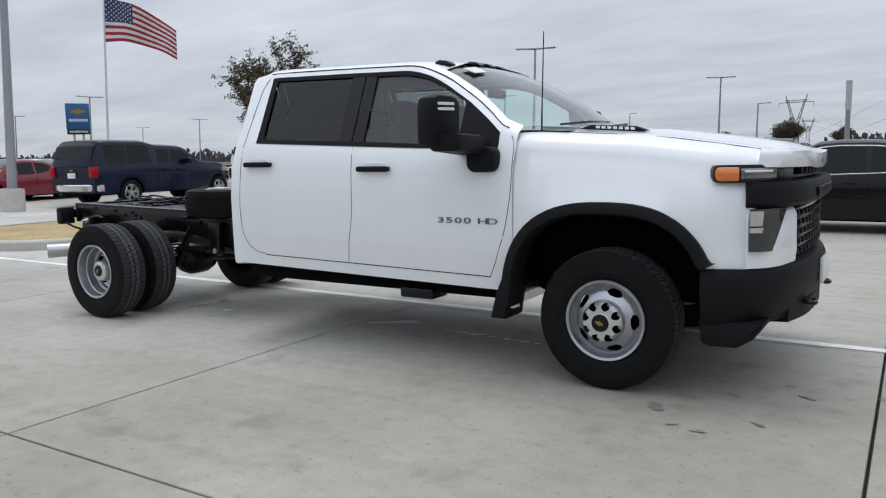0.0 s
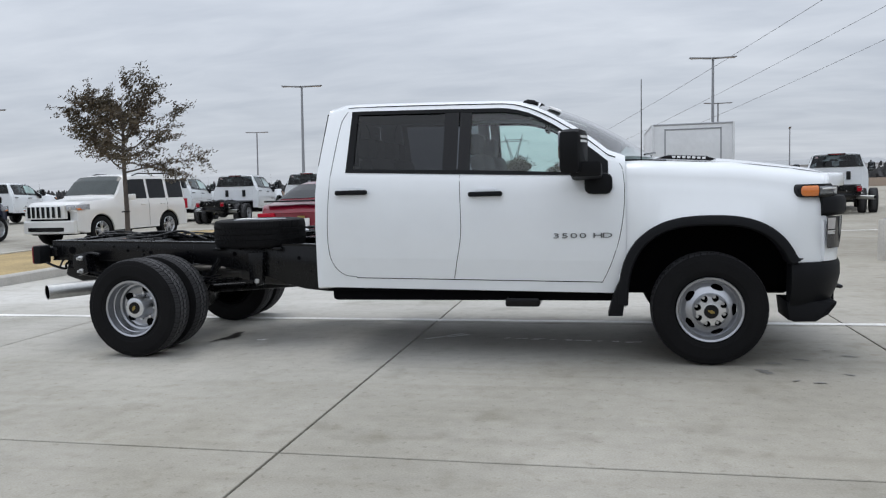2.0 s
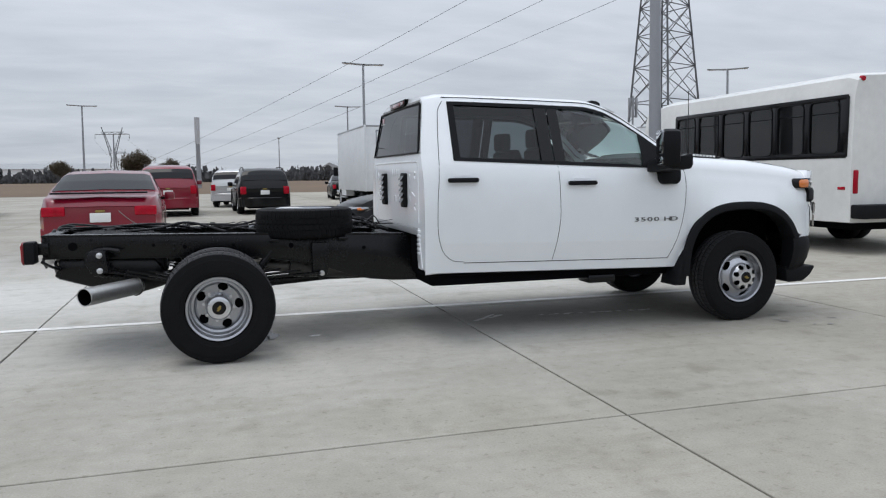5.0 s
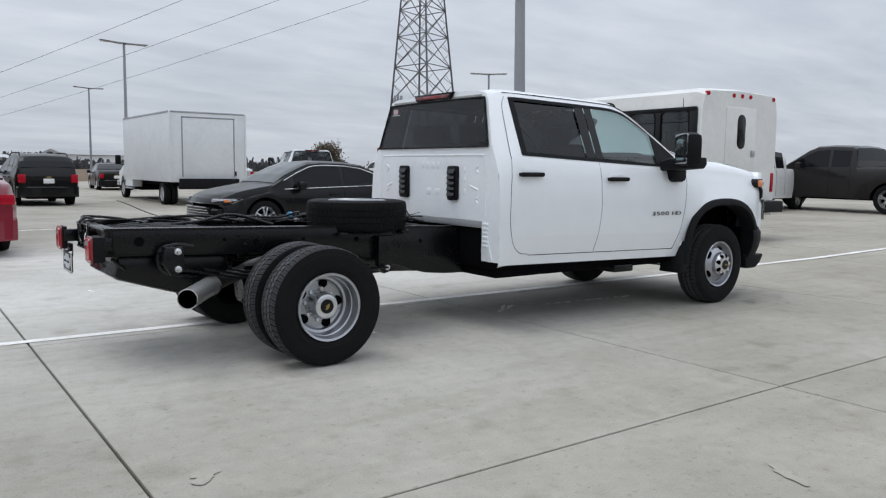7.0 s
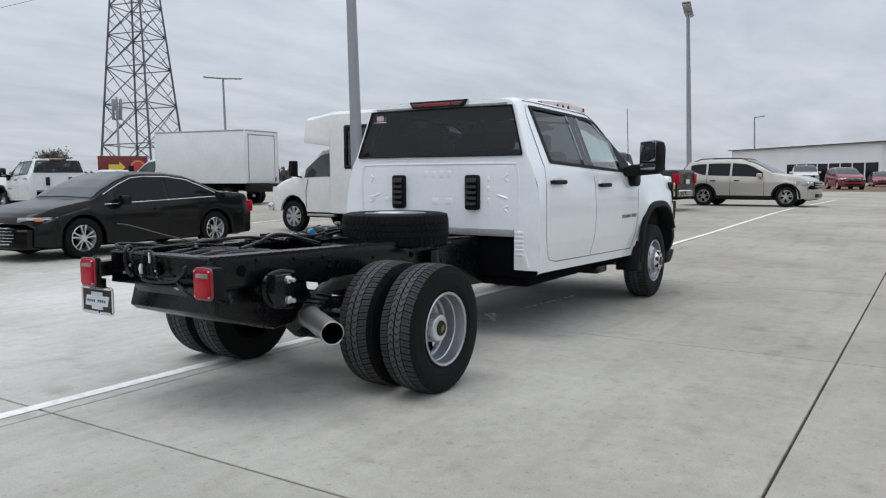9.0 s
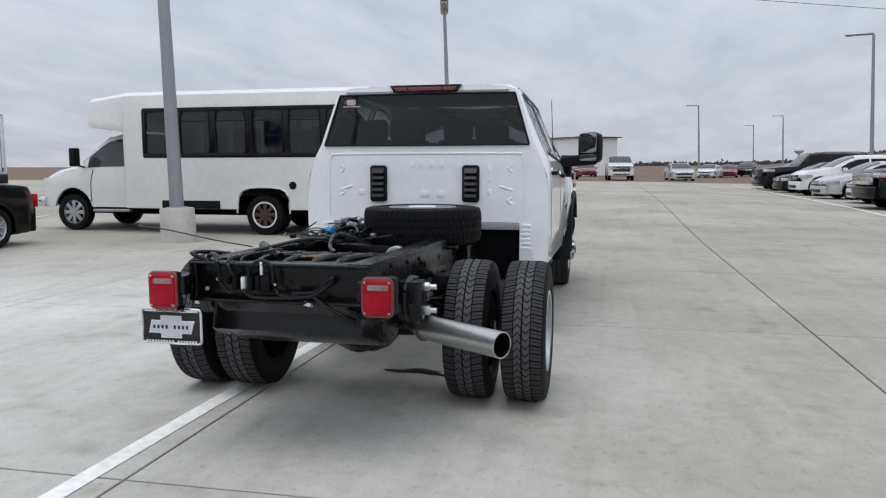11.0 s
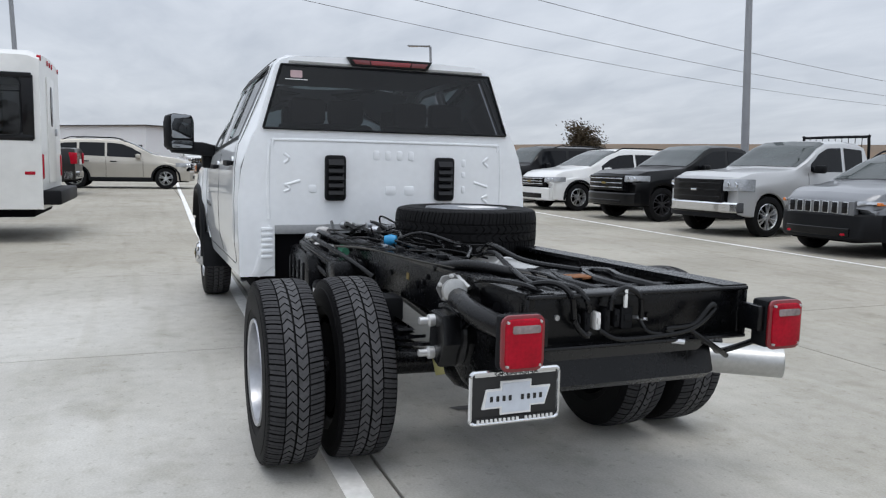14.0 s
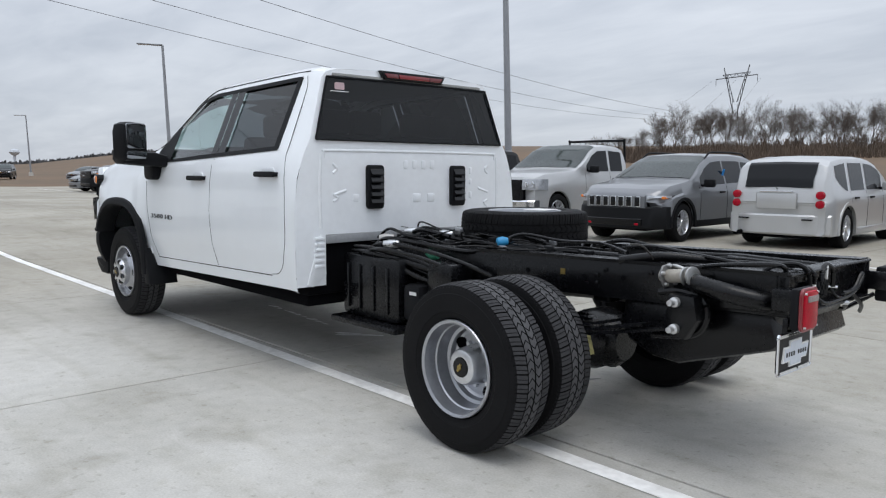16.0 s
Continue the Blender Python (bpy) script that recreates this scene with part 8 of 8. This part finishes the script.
part("shroud", tube([(0, 0, 5.6), (0, 0, 9.0)], .34, 14, smooth=0), mat("pale_mast", (0.5, 0.51, 0.53), 0.5), MON)

# ---- buildings and boards ----
BL = thing("showroom_building", pose(90.6, -2.5, gz(100), 0, 0, 43), "long low white building with dark windows and a thin roof edge", "building")
part("wall", box(-4, 24, 4, 9, 0, 4.45), BUILDING, BL)
part("roof_edge", box(-4.4, 24.6, 3.6, 9.3, 4.45, 4.54), mat("dark_roof_edge", (0.07, 0.07, 0.075), 0.5), BL)
for k in range(8):
    w = part("window", box(-3.5 + 1.9 * k, -1.75 + 1.9 * k, 9.0, 9.06, .3, 2.4), TINT, BL)
    part("window_frame", box(-1.75 + 1.9 * k, -1.6 + 1.9 * k, 8.98, 9.1, .3, 2.5), BUILDING, w)
BB = thing("billboard", at(30.2, 52.1, 235) @ Matrix.Scale(.72, 4), "red roadside billboard with a round logo shape and yellow arrow", "sign")
part("board", box(-.15, .15, -2.6, 2.6, 1.5, 4.0, .03), mat("billboard_red", (0.15, 0.02, 0.02), 0.6), BB)
part("logo_disc", lathe([(.15, .8), (.19, .78), (.19, .001)], 24, "x", m=Matrix.Translation((0, 1.55, 2.75))), mat("logo_orange", (0.60, 0.20, 0.08), 0.6), BB)
part("logo_ring", lathe([(.15, .62), (.21, .60), (.21, .001)], 24, "x", m=Matrix.Translation((0, 1.55, 2.75))), mat("logo_red", (0.42, 0.05, 0.04), 0.6), BB)
part("arrow", prism([(-1.5, 2.45), (-.4, 2.45), (-.4, 2.1), (.25, 2.75), (-.4, 3.4), (-.4, 3.05), (-1.5, 3.05)], .15, .20, "yz"), mat("arrow_yellow", (0.65, 0.50, 0.05), 0.6), BB)
for y in (-1.8, 1.8):
    part("board_post", box(-.12, .12, y - .1, y + .1, 0, 1.5, .01), POLE, BB)
WTN = thing("water_tower", pose(560, -128, 4) @ Matrix.Scale(.5, 4), "distant pale water tower bulb on a stem", "tower")
part("tank", lathe([(11, 1.5), (13, 5), (15.5, 6.5), (18, 5.5), (19.5, 2.5), (20, .01)], 24, "z"), mat("pale_tank", (0.55, 0.58, 0.62), 0.5), WTN)
part("stem", lathe([(0, 3.5), (2, 1.6), (11, 1.5)], 16, "z"), mat("pale_stem", (0.5, 0.53, 0.57), 0.5), WTN)
for x, y, L_, W_, H_, lab in ((-60, 300, 40, 18, 7, "pale metal shed with a low gable roof far off"), (60, 262, 50, 20, 6, "long low warehouse far behind the lot")):
    sh = thing("shed", pose(x, y, 0, 0, 0, 12), lab, "building")
    part("wall", box(-L_ / 2, L_ / 2, -W_ / 2, W_ / 2, 0, H_ * .7), BUILDING, sh)
    part("roof", prism([(-W_ / 2 - .5, H_ * .7), (W_ / 2 + .5, H_ * .7), (0, H_)], -L_ / 2 - .5, L_ / 2 + .5, "yz"), mat("shed_roof", (0.35, 0.36, 0.37), 0.6), sh)


# ---- trees ----
def branches(seed, h, spread, depth, trunk_r, lean=0.15, up=0.35, first=0.35, kids=(3, 4)):
    """Limbs as (start, end, r0, r1) and twig ends."""
    rnd = random.Random(seed)
    segs, tips = [], []

    def grow(p, d, l, r, lev):
        n = 3
        q = p
        for k in range(n):
            d2 = (d + Vector((rnd.gauss(0, .13), rnd.gauss(0, .13), rnd.gauss(0, .06) + up * .08))).normalized()
            e = q + d2 * l / n
            segs.append((q.copy(), e.copy(), r * (1 - .22 * k), r * (1 - .22 * (k + 1))))
            if lev >= depth - 1:
                tips.append(e.copy())
            q, d = e, d2
            if lev < depth and (lev > 0 or k >= 1):
                for _ in range(rnd.randint(*kids) if k == n - 1 else rnd.randint(1, 2)):
                    a = rnd.uniform(0, 6.283)
                    side = Vector((math.cos(a), math.sin(a), rnd.uniform(-.15, .6)))
                    nd = (d * rnd.uniform(.35, .8) + side * spread).normalized()
                    grow(q, nd, l * rnd.uniform(.5, .75), r * .5, lev + 1)
    grow(Vector((0, 0, 0)), Vector((rnd.gauss(0, lean * .3), rnd.gauss(0, lean * .3), 1)).normalized(), h * first, trunk_r, 0)
    return segs, tips


def limb_mesh(name, segs, material, sides=4):
    verts, faces = [], []
    for a, b2, r0, r1 in segs:
        d = (b2 - a).normalized()
        u = d.cross(Vector((0, 0, 1)) if abs(d.z) < .9 else Vector((1, 0, 0))).normalized()
        v = d.cross(u)
        k = len(verts)
        for p, r in ((a, r0), (b2, r1)):
            for s in range(sides):
                w = 2 * math.pi * s / sides
                verts.append(p + (u * math.cos(w) + v * math.sin(w)) * r)
        for s in range(sides):
            faces.append((k + s, k + (s + 1) % sides, k + sides + (s + 1) % sides, k + sides + s))
    me = bpy.data.meshes.new(name)
    me.from_pydata([tuple(v) for v in verts], [], faces)
    me.materials.append(material)
    for p in me.polygons:
        p.use_smooth = True
    return me


def leafy(name, tips, per, r, size, material, seed):
    rnd = random.Random(seed)
    verts, faces = [], []
    for t in tips:
        for _ in range(per):
            c = t + Vector((rnd.gauss(0, r), rnd.gauss(0, r), rnd.gauss(0, r * .7)))
            n = Vector((rnd.gauss(0, 1), rnd.gauss(0, 1), rnd.gauss(0, 1))).normalized()
            u = n.orthogonal().normalized()
            v = n.cross(u)
            s = size * rnd.uniform(.6, 1.3)
            k = len(verts)
            verts += [tuple(c - u * s), tuple(c + v * s * .45), tuple(c + u * s), tuple(c - v * s * .45)]
            faces.append((k, k + 1, k + 2, k + 3))
    me = bpy.data.meshes.new(name)
    me.from_pydata(verts, [], faces)
    me.materials.append(material)
    return me


TREE = thing("tree", pose(-10.15, 7.14, .12) @ Matrix.Diagonal((1.06, 1.06, .95, 1)), "small oak with sparse brown-green leaves on the grass island", "tree")
tseg, ttip = [], []
trunk = [(Vector((0, 0, 0)), Vector((.02, .01, .9)), .050, .044), (Vector((.02, .01, .9)), Vector((.0, .03, 1.75)), .044, .038), (Vector((0, .03, 1.75)), Vector((.03, .02, 2.5)), .038, .028), (Vector((.03, .02, 2.5)), Vector((0, .05, 3.15)), .028, .012)]
part("trunk", limb_mesh("trunk", trunk, BARK, 8), None, TREE)
rl = random.Random(23)
for k in range(23):
    z = 1.72 + .95 * (k / 18) ** .9
    a = k * 2.4 + .5
    ln = (1.38 - .45 * max(0, z - 2.1)) * rl.uniform(.66, 1.08)
    d = Vector((math.cos(a), math.sin(a), rl.uniform(.10, .38) + .60 * max(0, z - 1.9))).normalized()
    q = Vector((.01, .03, z))
    for s in range(10):
        d = (d + Vector((rl.gauss(0, .17), rl.gauss(0, .17), rl.gauss(.015, .13)))).normalized()
        e = q + d * ln / 10
        tseg.append((q.copy(), e.copy(), .020 * (1 - s / 11), .020 * (1 - (s + 1) / 11)))
        if s > 1:
            ttip.append(e.copy())
            for _ in range(2 if s < 8 else 3):
                d3 = (d * .6 + Vector((rl.gauss(0, .6), rl.gauss(0, .6), rl.gauss(.12, .45)))).normalized()
                p = e.copy()
                for w in range(rl.randint(2, 5)):
                    d3 = (d3 + Vector((rl.gauss(0, .2), rl.gauss(0, .2), rl.gauss(-.03, .18)))).normalized()
                    p2 = p + d3 * .085
                    tseg.append((p.copy(), p2.copy(), .0055 - .0008 * w, .0045 - .0008 * w))
                    ttip.append(p2.copy())
                    p = p2
        q = e
part("limb", limb_mesh("limb", tseg, BARK, 5), None, TREE)
part("crown", leafy("crown", ttip, 10, .042, .029, LEAF, 3), None, TREE, "sparse brown and olive leaves")
part("stake_tie", tube([(.07 * math.cos(a), .07 * math.sin(a), .9) for a in np.linspace(0, 6.28, 12)], .012, 6, smooth=0), PLASTIC, TREE)

# bare winter trees on the ridge
BARE = []
for sd in range(5):
    segs, tips = branches(40 + sd, 9.2, .40, 5, .10, first=.34, kids=(2, 3), up=.48)
    BARE.append((limb_mesh("trunk", segs[:3], TWIG, 6), limb_mesh("twigs", [s for s in segs[3:]], TWIG, 3)))
rb_ = random.Random(77)
for i in range(150):
    az = radians(-54 - i * .36 + rb_.uniform(-.5, .5))
    D = 104 + rb_.uniform(-8, 30)
    x, y = -7 + D * math.cos(az), 3.5 + D * math.sin(az)
    sc = rb_.uniform(.35, .65) if i < 10 else rb_.uniform(.48, 1.02)
    t_, w_ = BARE[i % 5]
    root = thing("bare_tree", Matrix.Translation((x, y, land(x, y) - .9)) @ pose(0, 0, 0, 0, 0, rb_.uniform(0, 360)) @ Matrix.Scale(sc, 4), "leafless grey-brown winter tree on the ridge", "tree", "bare trees on the ridge")
    part("trunk", t_, None, root)
    part("crown", w_, None, root)


def thicket(name, pts, h, depth, n, material, label, seed, w=.5):
    """Brush and far woods: very many thin upright shards with an uneven top."""
    rnd = random.Random(seed)
    verts, faces = [], []
    for _ in range(n):
        t = rnd.uniform(0, len(pts) - 1.001)
        i = int(t)
        a, b2 = Vector((*pts[i], 0)), Vector((*pts[i + 1], 0))
        p = a.lerp(b2, t - i)
        d = (b2 - a).normalized()
        p += Vector((-d.y, d.x, 0)) * rnd.uniform(-depth, depth)
        z = land(p.x, p.y) - .2
        lump = .50 + .75 * noise.noise((p.x * .06, p.y * .06, seed)) + .45 * noise.noise((p.x * .2, p.y * .2, seed + 9))
        hh = h * max(.10, lump) * rnd.uniform(.55, 1.05)
        zz = rnd.uniform(0, hh)
        s = w * rnd.uniform(.5, 1.4)
        a2 = rnd.uniform(0, 6.28)
        u = Vector((math.cos(a2), math.sin(a2), rnd.uniform(-.3, .3))) * s
        v = Vector((rnd.gauss(0, .2), rnd.gauss(0, .2), 1)) * s * 1.3
        if w < .3:
            u, v = u * .45, v * 2.6 + u * rnd.gauss(0, 1.2)
        c = p + Vector((0, 0, z + zz))
        k = len(verts)
        verts += [tuple(c - u * .5 - v * .4), tuple(c + u * .5 - v * .3), tuple(c + u * .2 + v * .6), tuple(c - u * .35 + v * .5)]
        faces.append((k, k + 1, k + 2, k + 3))
    me = bpy.data.meshes.new(name)
    me.from_pydata(verts, [], faces)
    me.materials.append(material)
    return tagged(new(name, me), label, "trees", kind="stuff")


def arc(r, a0, a1, n=14, cx=-5, cy=0):
    return [(cx + r * math.cos(radians(a0 + (a1 - a0) * k / n)), cy + r * math.sin(radians(a0 + (a1 - a0) * k / n))) for k in range(n + 1)]


thicket("ridge_brush", arc(100, -52, -106), 2.9, 16, 80000, BRUSH, "brown brush and saplings along the ridge", 3, .15)
thicket("far_woods", arc(230, 44, 104, 20), 5.0, 14, 16000, FARTREES, "dark winter woods along the horizon", 5, .9)
thicket("far_woods", arc(330, 104, 175, 20), 6.0, 16, 14000, FARTREES, "dark winter woods along the horizon", 6, 1.1)
thicket("far_woods", arc(420, -50, 30, 20), 2.4, 30, 12000, FARTREES, "grey far woods on the low hills", 7, 1.2)
thicket("far_woods", arc(420, 180, 300, 20), 7.0, 16, 6000, FARTREES, "grey far woods on the low hills", 8, 2.4)
for x, y, sc, lab in ((54.4, -36, 1.1, "lone bushy dark evergreen on the hill"), (14.0, 35.2, .62, "small dark leafy tree beyond the parked trucks"), (-16, 120, 1.25, "small leafy tree far across the lot"), (-32, 160, 1.1, "small leafy tree far across the lot"), (-14, 205, 1.3, "small leafy tree far across the lot")):
    segs, tips = branches(int(90 + x), 4.6, .55, 3, .10, first=.42)
    root = thing("tree", pose(x, y, land(x, y) - .05) @ Matrix.Scale(sc, 4), lab, "tree")
    part("trunk", limb_mesh("trunk", segs, BARK, 5), None, root)
    part("crown", leafy("crown", tips, 11, .30, .11, LEAF, int(50 + x)), None, root)

# ---- stains and scraps on the paving ----
WET = mat("wet_oil", (0.05, 0.047, 0.043), 0.35, var=0.3, big=8, fine=40)
blot("oil_stain", -4.07, -.21, .052, 3.4, 1.45, WET, "dark wet oil drip beside the rear tyres", 2)
blot("oil_stain", -4.12, -.36, .030, 3.0, 1.2, WET, "dark wet oil drip under the rear of the truck", 1)
PALE = mat("pale_residue", (0.86, 0.86, 0.84), 0.6, var=0.1, big=9, fine=40)
blot("pale_splash", -3.72, -.35, .022, 3.0, .2, PALE, "small pale scrap on the concrete", 6)
blot("pale_splash", -2.12, -.10, .030, 5.0, .75, PALE, "pale dried splash on the concrete", 4)
for i in range(9):
    blot("pale_splash", -1.55 + .13 * i, -.13 - .012 * i, .012 + .006 * (i % 3), 2.4, .05, PALE, "row of pale dried drips", 20 + i)
rs = random.Random(9)
for i in range(10):
    blot("oil_stain", rs.uniform(.3, 1.5), rs.uniform(-1.7, -.3), rs.uniform(.012, .03), rs.uniform(1.2, 2.6), rs.uniform(-.4, .4), STAIN, "small dark drip on the concrete", 40 + i)

RUSTMARK = mat("brown_scuff", (0.37, 0.345, 0.30), 0.8, var=0.15, big=12, fine=60)
blot("scuff_mark", -5.80, -2.46, 0.05, 1.6, 0.3, RUSTMARK, "faint rusty scuff on the concrete", 70)
blot("scuff_mark", -3.67, -3.87, 0.045, 2.2, 1.2, RUSTMARK, "faint brown scuff on the concrete", 71)
blot("scuff_mark", -1.98, -0.05, 0.03, 3, 0.5, PALE, "pale dried splash on the concrete", 72)
blot("scuff_mark", -5.14, 3.00, 0.02, 2.2, 1.8, PALE, "small pale scrap on the concrete", 73)

# ---- concrete slabs, each its own piece ----
tagged(part("pavement", box(LOT[0], 4, LOT[2], LOT[3], -0.075, -0.045), JOINT), "dark bed and joint filler under the concrete slabs", "pavement", kind="structure")
bed = bpy.data.objects["pavement"]
PX, PY, X0, Y0 = 3.69, 3.66, -2.35, -3.07


def slab_mesh(dz=(0, 0, 0, 0)):
    """One slab with a narrow chamfer; dz: how far its corners are off the level."""
    bm = bmesh.new()
    g, h, b = 0.0080, 0.0075, 0.0035
    x1, y1 = PX - g, PY - h
    lo = [bm.verts.new((x, y, -0.05 + d)) for (x, y), d in zip(((g, h), (x1, h), (x1, y1), (g, y1)), dz)]
    mid = [bm.verts.new((x, y, -b + d)) for (x, y), d in zip(((g, h), (x1, h), (x1, y1), (g, y1)), dz)]
    top = [bm.verts.new((x, y, d)) for (x, y), d in zip(((g + b, h + b), (x1 - b, h + b), (x1 - b, y1 - b), (g + b, y1 - b)), dz)]
    for a, c in ((lo, mid), (mid, top)):
        for i in range(4):
            bm.faces.new((a[i], a[(i + 1) % 4], c[(i + 1) % 4], c[i]))
    bm.faces.new(top)
    return mesh_of("slab", bm, CONCRETE, 10)


SLAB = slab_mesh()
far_v, far_f = [], []
for i in range(-16, 14):
    for j in range(-4, 18):
        x, y = X0 + i * PX, Y0 + j * PY
        if not (LOT[0] <= x and x + PX <= LOT[1] + 3 and LOT[2] - 3 <= y and y + PY <= LOT[3]):
            continue
        near = math.hypot(x + PX / 2 + 3.5, (y + PY / 2 - 1.0))
        if near < 33 and -20 < x < 27 and -16 < y < 22:
            c = [gz(x, y), gz(x + PX, y), gz(x + PX, y + PY), gz(x, y + PY)]
            s = new("slab", SLAB if max(c) < 1e-4 else slab_mesh(c))
            s.parent = bed
            s.matrix_basis = pose(x, y, 0)
        else:
            k = len(far_v)
            g = 0.012
            far_v += [(x + g, y + g, gz(x, y)), (x + PX - g, y + g, gz(x + PX, y)), (x + PX - g, y + PY - g, gz(x + PX, y + PY)), (x + g, y + PY - g, gz(x, y + PY))]
            far_v += [(px_, py_, pz_ - 0.05) for px_, py_, pz_ in far_v[k:k + 4]]
            far_f += [(k, k + 1, k + 2, k + 3)] + [(k + a, k + 4 + a, k + 4 + (a + 1) % 4, k + (a + 1) % 4) for a in range(4)]
me = bpy.data.meshes.new("far_slabs")
me.from_pydata(far_v, [], far_f)
me.materials.append(CONCRETE)
fs = new("far_slabs", me)
fs.parent = bed
fs["kind"] = "stuff"
